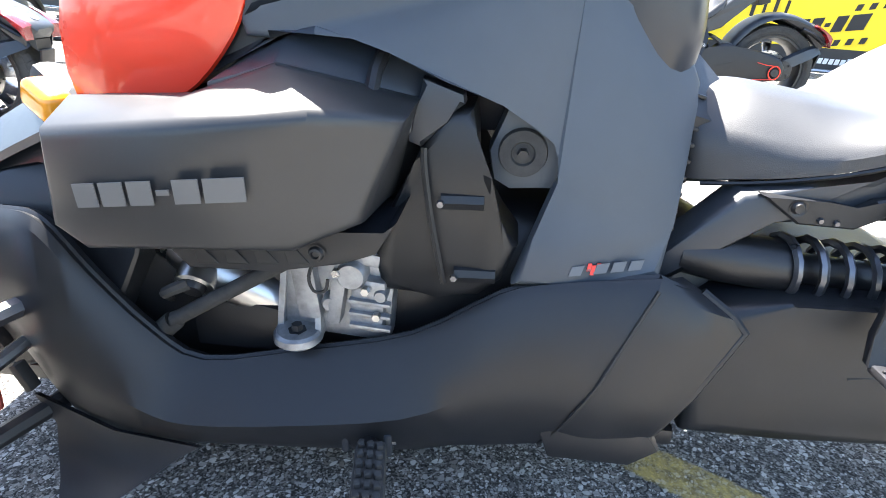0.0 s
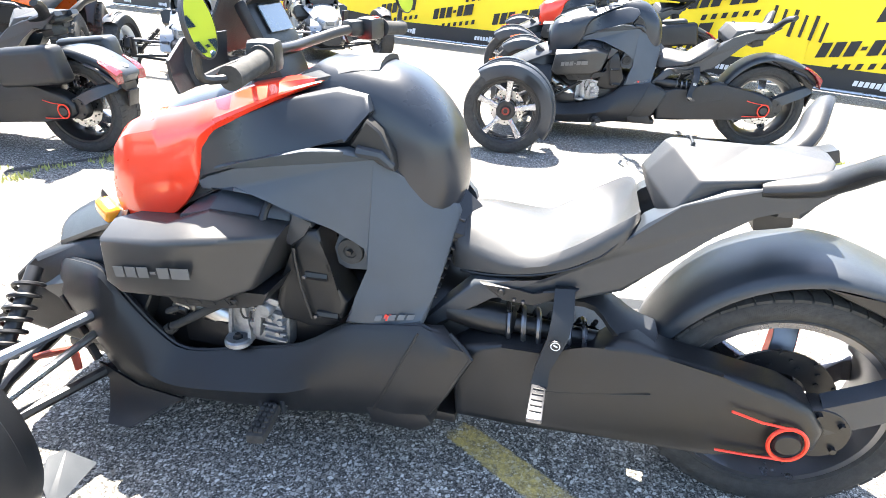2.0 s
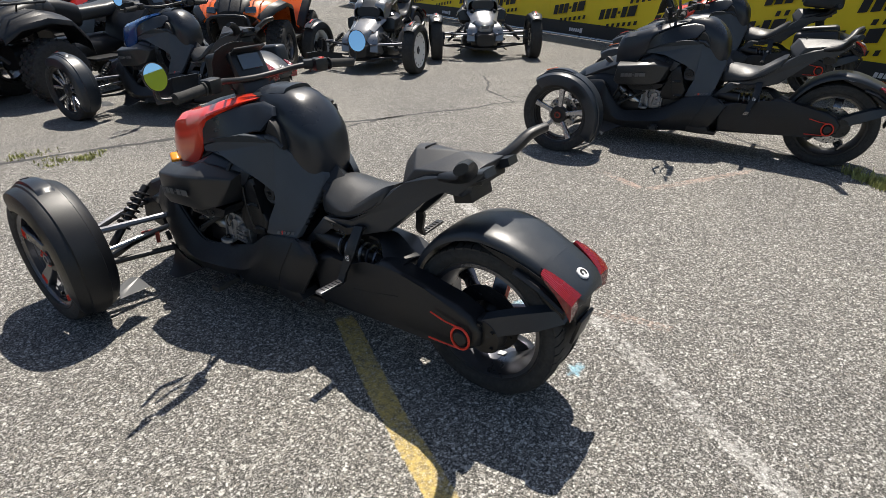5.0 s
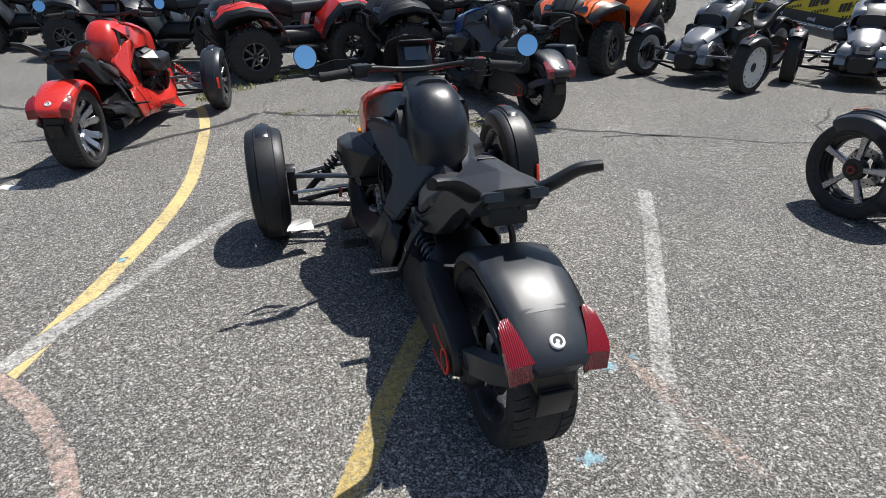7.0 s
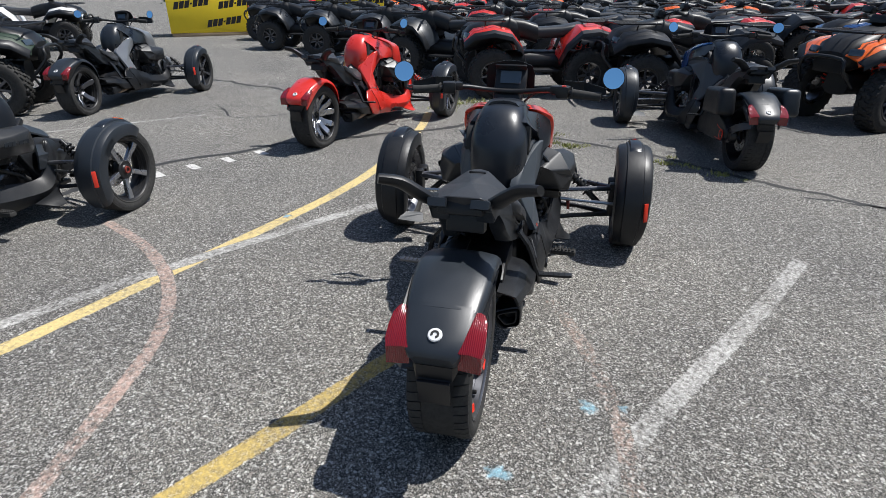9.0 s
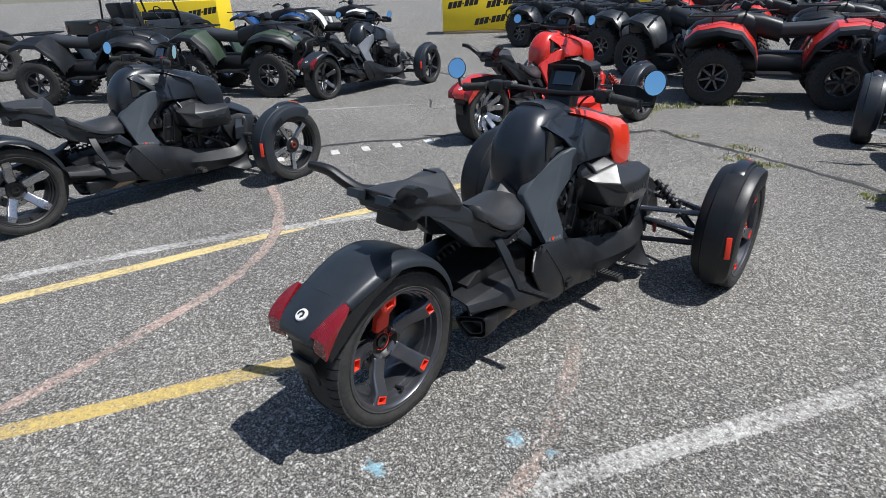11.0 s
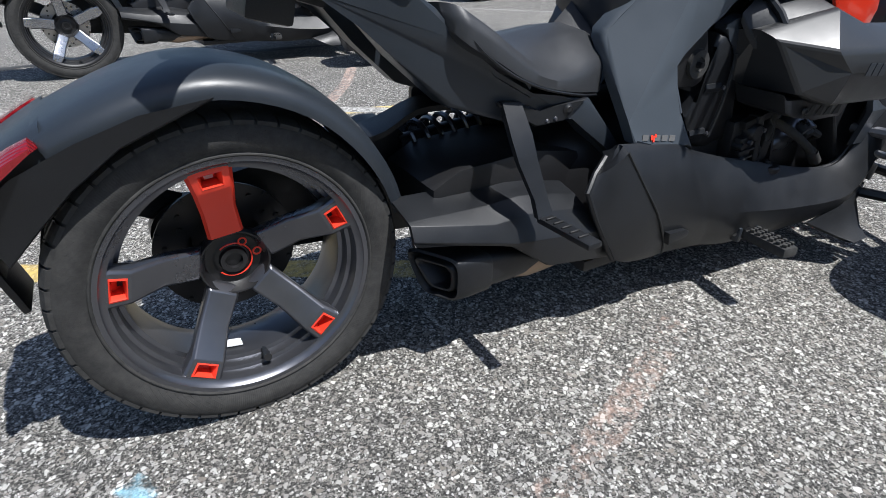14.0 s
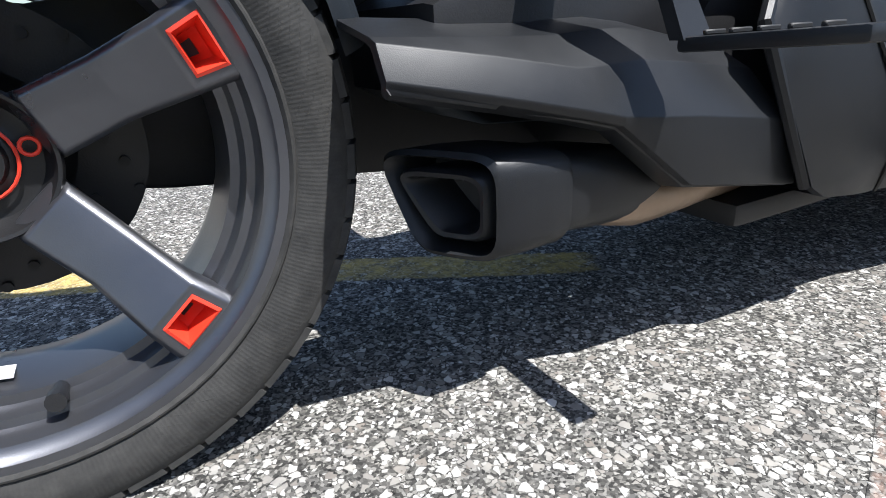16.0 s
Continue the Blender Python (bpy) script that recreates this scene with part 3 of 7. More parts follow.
        if red_one and k == 0:
            # only the outer face of one spoke is painted
            skin = bmesh.new()
            ring_at = lambda i: [rings[i][n] + Vector((0, s * 0.0012, 0)) + et * (0.0012 if n < 3 else -0.0012) for n in (2, 1, 0, 5, 4, 3)]
            loft([ring_at(i) for i in (1, 2, 3)], closed=False, bm=skin)
            a, b, c = ring_at(3), ring_at(4), ring_at(5)
            loft([b, c], closed=False, bm=skin)
            for lo in (0, 1, 3, 4):
                skin.faces.new([skin.verts.new(p) for p in (a[lo], a[lo + 1], b[lo + 1], b[lo])])
            lid = [a[2], a[3], b[3], b[2]]
            hole = [min(pocket, key=lambda q: (q - p).length) + Vector((0, s * 0.0012, 0)) for p in lid]
            for i in range(4):
                j = (i + 1) % 4
                skin.faces.new([skin.verts.new(p) for p in (lid[i], lid[j], hole[j], hole[i])])
            part("painted_face", skin, "red_trim", sp, "red painted face of one spoke")
        if insert_m:
            bm = bmesh.new()
            rings = []
            for grow, sink in ((1.0, -0.004), (1.0, 0.0012), (0.86, 0.0022), (0.80, 0.0), (0.58, -0.022)):
                ring = []
                for p in pocket:
                    q = mid + (p - mid) * grow
                    if grow < 0.7 and (p - mid).dot(er) < 0:
                        q -= Vector((0, s * 0.008, 0))
                    ring.append(bm.verts.new(q + Vector((0, s * sink, 0))))
                rings.append(ring)
            for lo, hi in zip(rings, rings[1:]):
                for i in range(4):
                    j = (i + 1) % 4
                    bm.faces.new((lo[i], lo[j], hi[j], hi[i]))
            bm.faces.new(rings[-1])
            part("insert", bm, insert_m, sp, "bright red lining of the spoke's slot", 20)
            # black quad that paints the shade deep in the pocket
            hole = bmesh.new()
            hole.faces.new([hole.verts.new(mid - er * 0.0045 + (p - mid) * 0.30 + Vector((0, -s * 0.0255, 0))) for p in pocket])
            if not (red_one and k == 0):
                part("slot", hole, "print_and_shade", sp, "dark quad painted as the shade at the bottom of the pocket")
            else:
                hole.free()
                # no opening here: a white quad paints the bright ground behind the spoke
                quad = bmesh.new()
                quad.faces.new([quad.verts.new(mid + (p - mid) * 0.36 + Vector((0, -s * 0.0215, 0))) for p in pocket])
                part("slot", quad, "print_white", sp, "white quad painted as the brightness seen through the red spoke")
    bm = tube([(0, s * (lip - 0.056), -(rim - 0.026)), (0, s * (lip - 0.034), -(rim - 0.030)), (0, s * (lip - 0.030), -(rim - 0.031)), (0, s * (lip - 0.016), -(rim - 0.034))], [0.0065, 0.0065, 0.0085, 0.008], 12)
    bm.transform(Matrix.Rotation(radians(5), 4, "Y"))
    part("valve", bm, "black_metal", hub)
    if disc:
        bm = lathe([(disc * 0.55, -s * 0.052), (disc, -s * 0.052), (disc, -s * 0.058), (disc * 0.55, -s * 0.058)], 40)
        d = part("brake_disc", bm, "black_metal" if red_one else "steel", hub)
        bm = bmesh.new()
        for k in range(30):
            a = math.tau * k / 30
            r = disc * (0.72 + 0.12 * (k % 3))
            lathe([(0, -0.0072), (0.005, -0.0072), (0.005, 0.0072), (0, 0.0072)], 8, (r * math.cos(a), -s * 0.055, r * math.sin(a)), bm=bm)
        part("drilling", bm, "print_and_shade", d)["kind"] = "stuff"
    return hub


def arc_fender(cx, cz, inner_r, a0, a1, half, drop, steps=26, swell=0.0):
    """A mudguard: a rounded band round the wheel's axis, angles from the rear (0) over the top (90)."""
    rows = []
    for i in range(steps + 1):
        f = i / steps
        a = radians(a0 + (a1 - a0) * f)
        ends = 1 - 0.25 * abs(2 * f - 1) ** 6
        row = []
        for y, d in ((-1.0, -drop), (-1.0, -drop * 0.35), (-0.93, -0.006), (-0.76, 0.004), (-0.50, 0.008), (-0.45, 0.016), (0, 0.019), (0.45, 0.016), (0.50, 0.008), (0.76, 0.004), (0.93, -0.006), (1.0, -drop * 0.35), (1.0, -drop)):
            r = inner_r + d + swell * f * (1 - f) * 4
            row.append((cx + r * math.cos(a), y * half * ends, cz + r * math.sin(a)))
        rows.append(row)
    return rows


def three_wheeler(m, label, cowl="red", look_of=("dark_alloy", "dark_alloy", "red_trim", True), front_look=None, body="satin", panel="panel", skirt="plastic", group="parked three-wheelers",
                  hero=False, fender_mark="red_trim", passenger=True, case=False, tail=None):
    t = thing("three_wheeler", m, label, "motorcycle", group)
    P = lambda name, bm, mat, lab="", to=None: part(name, bm, mat, to or t, lab)
    front_look = front_look or look_of

    # wheels
    wheel(t, (0, 0, AXLE), 0.290, 0.104, 0.222, 1, 84, look_of, "rear_wheel", disc=0.13, tread=50, face_out=0.88)
    for s in (-1, 1):
        fx, fy = (FRONT - 0.035, -0.718) if s < 0 else (FRONT - 0.025, 0.690)
        wheel(t, (fx, fy, 0.284), 0.286, 0.078, 0.215, s, 60 if s > 0 else 84, front_look, "front_wheel", disc=0.12, tread=66)
        rows = arc_fender(fx, 0.284, 0.315, -32, 128, 0.098, 0.075, 30)
        f = P("front_fender", sheet([[(x, y + fy, z) for x, y, z in r] for r in rows], (0, 0, -0.004)), "plastic_grey" if not hero else "plastic")
        crest = []
        for i in range(15):
            a = radians(70 + 48 * i / 14)
            h = 0.014 * math.sin(math.pi * i / 14) ** 0.5
            crest.append([(fx + (0.330 + d * h) * math.cos(a), fy + w, 0.284 + (0.330 + d * h) * math.sin(a)) for w, d in ((-0.036, -0.2), (-0.030, 1.0), (0.0, 1.3), (0.030, 1.0), (0.036, -0.2))])
        part("crest", sheet(crest, (0, 0, -0.004)), "satin", f)
        if s > 0:
          bm = box((fx + 0.332 * math.cos(radians(6)), fy + s * 0.072, 0.284 + 0.330 * math.sin(radians(6))), (0.008, 0.026, 0.105), (0, -6, s * 35), 0.004)
          part("reflector", bm, "red_trim", f, "tall red rear reflector")
        bm = box((fx + 0.345 * math.cos(radians(106)), fy, 0.284 + 0.345 * math.sin(radians(106))), (0.09, 0.014, 0.008), (0, 90 - 106, 0), 0.003)
        part("marker", bm, fender_mark if not hero else ("red_trim" if s > 0 else "plastic_grey"), f)
        if s < 0:
            flap = [[(0.220, 0.160, 0.160), (0.236, 0.190, 0.156), (0.300, 0.200, 0.126)], [(0.275, 0.090, 0.175), (0.315, 0.066, 0.162), (0.330, 0.056, 0.147)]]
            part("flap", sheet([[(fx + x, fy - s * y, z) for x, y, z in row] for row in flap], (-0.004, 0, 0.002)), "plastic_grey", f, "dark grey splash flap")
        # suspension
        bx = FRONT
        for za, zb in ((0.345, 0.350), (0.170, 0.190)):
            for dx in (-0.17, 0.13):
                bm = tube([(bx + dx, s * 0.16, za), (bx + dx * 0.55, s * 0.40, (za + zb) / 2 + 0.004), (bx + 0.01, s * 0.60, zb)], [0.016, 0.014, 0.017], 8)
                # upper arms take a lighter metal to paint in sunlight on black arms
                P("suspension_arm", bm, "dark_alloy" if za > 0.3 else "black_metal")
        if hero:
            P("sway_link", tube([(bx - 0.03, s * 0.36, 0.245), (bx + 0.02, s * 0.35, 0.262), (bx + 0.070, s * 0.34, 0.276), (bx + 0.078, s * 0.342, 0.260), (bx + 0.080, s * 0.346, 0.222)], [0.009, 0.010, 0.012, 0.010, 0.009], 8), "dull_red", "dull red sway-bar link")
        P("tie_rod", tube([(bx + 0.10, s * 0.14, 0.30), (bx + 0.09, s * 0.60, 0.28)], 0.010, 8), "steel")
        a, b = (bx - 0.03, s * 0.285, 0.465), (bx + 0.0, s * 0.52, 0.25)
        sh = P("front_shock", tube([a, b], 0.018, 10), "black_metal")
        part("coil", spring(Vector(a).lerp(Vector(b), 0.1), Vector(a).lerp(Vector(b), 0.75), 0.030, 0.006, 7), "red_trim" if cowl in ("red", "crimson") and not hero else "black_metal", sh)
        P("knuckle", box((bx, s * 0.60, 0.28), (0.06, 0.05, 0.20), bevel=0.012), "black_metal")
        P("caliper", box((bx - 0.10, s * 0.60, 0.33), (0.05, 0.06, 0.10), (0, 20, 0), 0.010), "black_metal")

    # chassis core, belly, engine
    rings = [oval(x, 0.27, w, u, d, 3.5, 20) for x, w, u, d in ((-1.96, 0.12, 0.08, 0.08), (-1.86, 0.19, 0.14, 0.12), (-1.70, 0.20, 0.17, 0.13), (-1.52, 0.18, 0.20, 0.13), (-1.45, 0.16, 0.20, 0.12), (-1.0, 0.15, 0.22, 0.13), (-0.74, 0.13, 0.20, 0.11), (-0.62, 0.10, 0.14, 0.06))]
    P("chassis", loft(rings), "black_metal")
    for s in (-1, 1):
        casting, bare = ("cast", "steel") if s < 0 else ("black_metal", "dark_alloy")
        e = P("engine_block", box((-1.235, s * 0.155, 0.355), (0.17, 0.06, 0.15), (0, 4, 0), 0.012), casting)
        bm = box((-1.275, s * 0.188, 0.375), (0.035, 0.03, 0.12), (0, -6, 0), 0.008)
        box((-1.225, s * 0.190, 0.375), (0.022, 0.032, 0.125), (0, 10, 0), 0.006, bm=bm)
        box((-1.185, s * 0.188, 0.345), (0.05, 0.03, 0.085), (0, 4, 0), 0.008, bm=bm)
        box((-1.225, s * 0.19, 0.425), (0.12, 0.02, 0.02), (0, 10, 0), 0.005, bm=bm)
        for z in (0.335, 0.355, 0.375):
            box((-1.18, s * 0.205, z - 0.02), (0.06, 0.012, 0.006), (0, 4, 0), 0.002, bm=bm)
        part("ribs", bm, casting, e)
        bm = lathe([(0, 0.004), (0.030, 0.004), (0.035, 0.000), (0.036, -0.010), (0.030, -0.016)], 28, axis="z", at=(-1.288, s * 0.205, 0.296))
        box((-1.288, s * 0.180, 0.292), (0.070, 0.05, 0.014), (0, 0, 0), 0.004, bm=bm)
        box((-1.288, s * 0.176, 0.345), (0.060, 0.010, 0.11), (0, 0, 0), 0.003, bm=bm)
        for q in (-1, 1):
            web = [(0.198 if q < 0 else 0.206, 0.292), (0.196, 0.325), (0.190, 0.375), (0.184, 0.415), (0.165, 0.42), (0.165, 0.292)]
            x = -1.288 + 0.030 * q
            merge(bm, loft([[(x + d + 0.10 * (z - 0.29) * (q < 0) - 0.06 * (z - 0.29) * (q > 0), s * y, z) for y, z in web] for d in (-0.0045, 0.0045)]))
        part("mounting_foot", bm, casting, e)
        part("bolt", lathe([(0, 0.012), (0.008, 0.012), (0.009, 0.003), (0.014, 0.003), (0.014, 0.0)], 6, axis="z", at=(-1.288, s * 0.208, 0.298)), "black_metal", e)
        bm = lathe([(0, s * 0.022), (0.018, s * 0.022), (0.022, s * 0.016), (0.022, -s * 0.02)], 22, at=(-1.205, s * 0.19, 0.395))
        lathe([(0, s * 0.014), (0.010, s * 0.016), (0.014, s * 0.010), (0.014, -s * 0.02)], 18, at=(-1.238, s * 0.19, 0.345), bm=bm)
        lathe([(0, s * 0.018), (0.008, s * 0.018), (0.010, s * 0.012), (0.010, -s * 0.02)], 16, at=(-1.165, s * 0.19, 0.365), bm=bm)
        part("gear_case", bm, casting, e)
        part("wire", tube([(-1.250, s * 0.205, 0.425), (-1.262, s * 0.215, 0.395), (-1.256, s * 0.216, 0.372), (-1.240, s * 0.216, 0.374), (-1.236, s * 0.213, 0.39)], 0.0025, 6, smooth=4), "tyre", e)
        for k, (x, z) in enumerate(((-1.185, 0.375), (-1.17, 0.335), (-1.225, 0.40))):
            part("bolt", lathe([(0, s * 0.008), (0.006, s * 0.008), (0.007, 0)], 6, at=(x, s * 0.207, z)), bare, e)
        c = P("coolant_pipe", tube([(-1.55, s * 0.13, 0.44), (-1.47, s * 0.145, 0.39), (-1.40, s * 0.150, 0.345), (-1.33, s * 0.135, 0.30)], [0.036, 0.040, 0.042, 0.040], 18, smooth=4), bare, "brushed metal pipe beside the engine" if s < 0 else "")
        ring = lathe([(0.019, s * 0.006), (0.023, s * 0.009), (0.028, s * 0.006), (0.029, -s * 0.02)], 26)
        ring.transform(pose(-1.438, s * 0.200, 0.360, s * -30, 0, 0))
        part("collar", ring, bare, c)
        plug = lathe([(0, s * 0.016), (0.015, s * 0.016), (0.018, s * 0.010), (0.019, -s * 0.02)], 20)
        plug.transform(pose(-1.438, s * 0.200, 0.360, s * -30, 0, 0))
        part("plug", plug, "black_metal", c)
        P("plug_lead", tube([(-1.440, s * 0.212, 0.365), (-1.470, s * 0.218, 0.352), (-1.49, s * 0.20, 0.335), (-1.50, s * 0.17, 0.31)], [0.010, 0.009, 0.006, 0.006], 8, smooth=4), "tyre")
        P("inner_shield", plate([(-1.46, 0.325), (-1.40, 0.330), (-1.32, 0.315), (-1.315, 0.24), (-1.46, 0.24)], lambda x, z: s * 0.185, -s * 0.03, 0.006, 2), "black_metal")
        ho = P("hose", tube([(-1.505, s * 0.216, 0.272), (-1.47, s * 0.217, 0.303), (-1.462, s * 0.217, 0.309), (-1.37, s * 0.214, 0.365), (-1.27, s * 0.19, 0.42)], [0.0155, 0.0155, 0.011, 0.011, 0.011], 12, smooth=4), "tyre")
        part("end_cap", tube([(-1.512, s * 0.216, 0.266), (-1.505, s * 0.216, 0.272)], [0.010, 0.013], 12), "dark_alloy", ho)
        # transmission cover behind the box
        reach = 0.188 if s < 0 else 0.15
        outline = [(-1.105, 0.60), (-1.085, 0.625), (-1.05, 0.628), (-1.045, 0.60), (-1.04, 0.54), (-1.005, 0.485), (-0.982, 0.455), (-1.0, 0.40), (-1.03, 0.372), (-1.09, 0.366), (-1.165, 0.368), (-1.175, 0.42), (-1.15, 0.50), (-1.12, 0.56)]
        g = P("gear_cover", plate(outline, lambda x, z: s * (reach + 0.02 * max(0, 1 - abs(z - 0.5) / 0.2)), -s * 0.09, 0.018, 3), "plastic")
        bm = tube([(-1.108, s * (reach + 0.016), 0.580), (-1.106, s * (reach + 0.019), 0.55), (-1.095, s * (reach + 0.021), 0.48), (-1.078, s * (reach + 0.016), 0.395)], 0.0045, 6, smooth=3)
        part("seam", bm, "plastic", g)
        part("duct", plate([(-1.112, 0.662), (-1.062, 0.645), (-1.060, 0.634), (-1.085, 0.616), (-1.112, 0.578), (-1.128, 0.584), (-1.130, 0.600), (-1.112, 0.625)], lambda x, z: s * (reach + 0.010), -s * 0.03, 0.006, 2), "plastic_grey", g)
        for x, z in ((-1.085, 0.510), (-1.064, 0.406)):
            bm = tube([(x, s * (reach + 0.005), z), (x + 0.055, s * (reach + 0.005), z + 0.002)], 0.013, 8)
            part("boss", bm, "plastic", g)
            part("screw", lathe([(0, s * 0.005), (0.0045, s * 0.005), (0.0055, 0)], 6, at=(x, s * (reach + 0.019), z)), "dark_alloy", g)
        # swing-arm pivot mount
        pm = P("pivot_mount", plate([(-1.00, 0.650), (-0.955, 0.628), (-0.915, 0.600), (-0.908, 0.575), (-0.922, 0.524), (-1.0, 0.518), (-1.022, 0.530), (-1.030, 0.57)], lambda x, z: s * 0.160, -s * 0.05, 0.01, 2), "panel" if s < 0 else "black_metal")
        part("rubber_bush", lathe([(0, s * 0.004), (0.014, s * 0.004), (0.016, s * 0.008), (0.030, s * 0.008), (0.032, 0), (0.032, -s * 0.01)], 24, at=(-0.986, s * 0.161, 0.570)), "tyre", pm)
        part("bolt", lathe([(0, s * 0.014), (0.007, s * 0.014), (0.008, 0)], 6, at=(-0.986, s * 0.163, 0.570)), "black_metal", pm)

        # side panel, a bent upright with a forward arm
        if s < 0:
            poly = [(-0.988, 0.405), (-0.90, 0.412), (-0.80, 0.432), (-0.785, 0.49), (-0.77, 0.56), (-0.758, 0.625), (-0.755, 0.652), (-0.768, 0.675), (-0.80, 0.692), (-0.84, 0.722), (-0.885, 0.757), (-0.93, 0.787), (-0.985, 0.812), (-1.06, 0.812), (-1.18, 0.782), (-1.30, 0.755),
                    (-1.325, 0.735), (-1.315, 0.700), (-1.286, 0.699), (-1.233, 0.715), (-1.19, 0.703), (-1.149, 0.690), (-1.083, 0.660), (-1.016, 0.634), (-0.970, 0.612), (-0.943, 0.592), (-0.934, 0.57), (-0.94, 0.54), (-0.965, 0.47)]
        else:
            poly = [(-0.965, 0.401), (-0.87, 0.418), (-0.784, 0.437), (-0.775, 0.48), (-0.766, 0.52), (-0.752, 0.585), (-0.742, 0.635), (-0.746, 0.652), (-0.775, 0.682), (-0.821, 0.718), (-0.885, 0.757), (-0.94, 0.783), (-0.99, 0.801), (-1.014, 0.797),
                    (-1.024, 0.775), (-1.026, 0.705), (-0.995, 0.672), (-0.966, 0.645), (-0.915, 0.606), (-0.895, 0.580), (-0.897, 0.54), (-0.915, 0.48)]
        bend = lambda x, z: s * (0.216 - (0.155 if s < 0 else 0.105) * min(1.0, max(0.0, (x + 1.06) / 0.30)) * min(1.0, max(0.0, (z - 0.42) / 0.22)))
        sp = P("side_panel", plate(poly, bend, -s * 0.030, 0.009, 3), panel)
        ex, ez = (-0.868, 0.438) if s < 0 else (-0.852, 0.441)
        slope = (bend(ex + 0.04, ez + 0.006) - bend(ex - 0.04, ez + 0.006)) / 0.08
        rise = (bend(ex, ez + 0.010) - bend(ex, ez + 0.002)) / 0.008
        bm = strokes(bmesh.new(), (ex, bend(ex, ez + 0.007) + s * 0.002, ez), (-s, -s * (slope + 0.14 * rise), -s * 0.14), (0, rise, 1), (0, s, 0), [(0.016, 0.9, 0), (0.005, 0.1, 0), (0.0165, 0.9, 0), (0.0165, 0.9, 0), (0.0165, 0.9, 0)], 0.0055, 0.0135, 0.35)
        part("emblem", bm, "print", sp)
        bm = strokes(bmesh.new(), (ex + s * 0.0165, bend(ex + s * 0.0165, ez + 0.007) + s * 0.0026, ez + s * 0.0022), (-s, -s * slope, 0), (0, rise, 1), (0, s, 0), [(0.005, 0.7, 0.15), (0.005, 0.9, -0.1), (0.005, 0.5, 0.3)], 0.0005, 0.014, 0.2)
        part("emblem_mark", bm, "red_trim", sp)
        for k in range(9):
            z = 0.636 - 0.019 * k
            part("vent_rib", box((-0.756 - 0.0048 * k, bend(-0.77, z) - s * 0.020, z), (0.026, 0.022, 0.005), (0, 14, 0), 0.0015), "plastic", sp)

        # skirt along the flank, with the fin under its nose
        rows = []
        flank = ((-1.83, 0.455, 0.390, 0.205, 0.220), (-1.74, 0.488, 0.335, 0.236, 0.258), (-1.69, 0.490, 0.245, 0.258, 0.284), (-1.650, 0.430, 0.165, 0.264, 0.296), (-1.615, 0.335, 0.146, 0.266, 0.300), (-1.565, 0.272, 0.134, 0.264, 0.302), (-1.48, 0.262, 0.130, 0.254, 0.300), (-1.345, 0.288, 0.127, 0.238, 0.290),
                 (-1.245, 0.314, 0.128, 0.228, 0.283), (-1.08, 0.358, 0.137, 0.226, 0.273), (-0.96, 0.398, 0.146, 0.229, 0.263), (-0.90, 0.422, 0.149, 0.230, 0.262), (-0.735, 0.447, 0.160, 0.232, 0.258))
        for x, top, low, wt, wb in flank if s > 0 else ((-1.80, 0.446, 0.335, 0.205, 0.220), (-1.74, 0.464, 0.300, 0.236, 0.258), (-1.66, 0.474, 0.225, 0.258, 0.284), (-1.622, 0.474, 0.165, 0.268, 0.296), (-1.596, 0.455, 0.146, 0.270, 0.300), (-1.555, 0.390, 0.136, 0.268, 0.302), (-1.49, 0.304, 0.128, 0.262, 0.302), (-1.425, 0.252, 0.125, 0.250, 0.295),
                                    (-1.28, 0.268, 0.128, 0.225, 0.285), (-1.12, 0.312, 0.135, 0.225, 0.275), (-1.00, 0.392, 0.145, 0.228, 0.265), (-0.93, 0.415, 0.148, 0.230, 0.262), (-0.80, 0.436, 0.160, 0.232, 0.258)):
            h = top - low
            lean = (0.62 if s > 0 else 0.46) * min(1.0, max(0.0, (x + 1.15) / 0.33))
            row = [(x, (wt - 0.024), top - 0.006), (x, (wt - 0.012), top), (x, wt, top - 0.012), (x, (wt * 0.55 + wb * 0.45 + 0.006), top - 0.33 * h), (x, (wb + 0.004), low + 0.46 * h), (x, (wb - 0.005), low + 0.17 * h), (x, (wb - 0.026), low - 0.003), (x, (wb - 0.095), low - 0.014)]
            rows.append([(px - lean * (top - pz), s * w, pz) for px, w, pz in row])
        rows = eased(rows, 3)
        sk = P("skirt", sheet(rows, (0, -s * 0.012, 0)), skirt)
        seam = [Vector(p) for p in rows[-1]]
        part("seam", tube([p + Vector((0.001, s * 0.0005, 0)) for p in seam[2:7]], 0.0028, 6, smooth=3), "print_and_shade", sk)
        ends = [(-0.76, 0.185, 0.418), (-0.74, 0.205, 0.410), (-0.70, 0.218, 0.384), (-0.684, 0.222, 0.366), (-0.735, 0.240, 0.270), (-0.775, 0.246, 0.205), (-0.80, 0.235, 0.178), (-0.82, 0.16, 0.165)]
        if s > 0:
            ends = [(-0.735, 0.180, 0.420), (-0.722, 0.200, 0.416), (-0.682, 0.214, 0.392), (-0.655, 0.226, 0.362), (-0.678, 0.238, 0.305), (-0.742, 0.247, 0.192), (-0.785, 0.240, 0.172), (-0.83, 0.16, 0.160)]
        back = [Vector((x, s * w, z)) for x, w, z in ends]
        rows = [[p.lerp(q, f) + Vector((0, s * 0.006 * math.sin(math.pi * f), 0)) for p, q in zip(seam, back)] for f in (0.0, 0.25, 0.5, 0.75, 0.93, 1.0)]
        part("rear_section", sheet(rows, (0, -s * 0.012, 0)), skirt, sk)
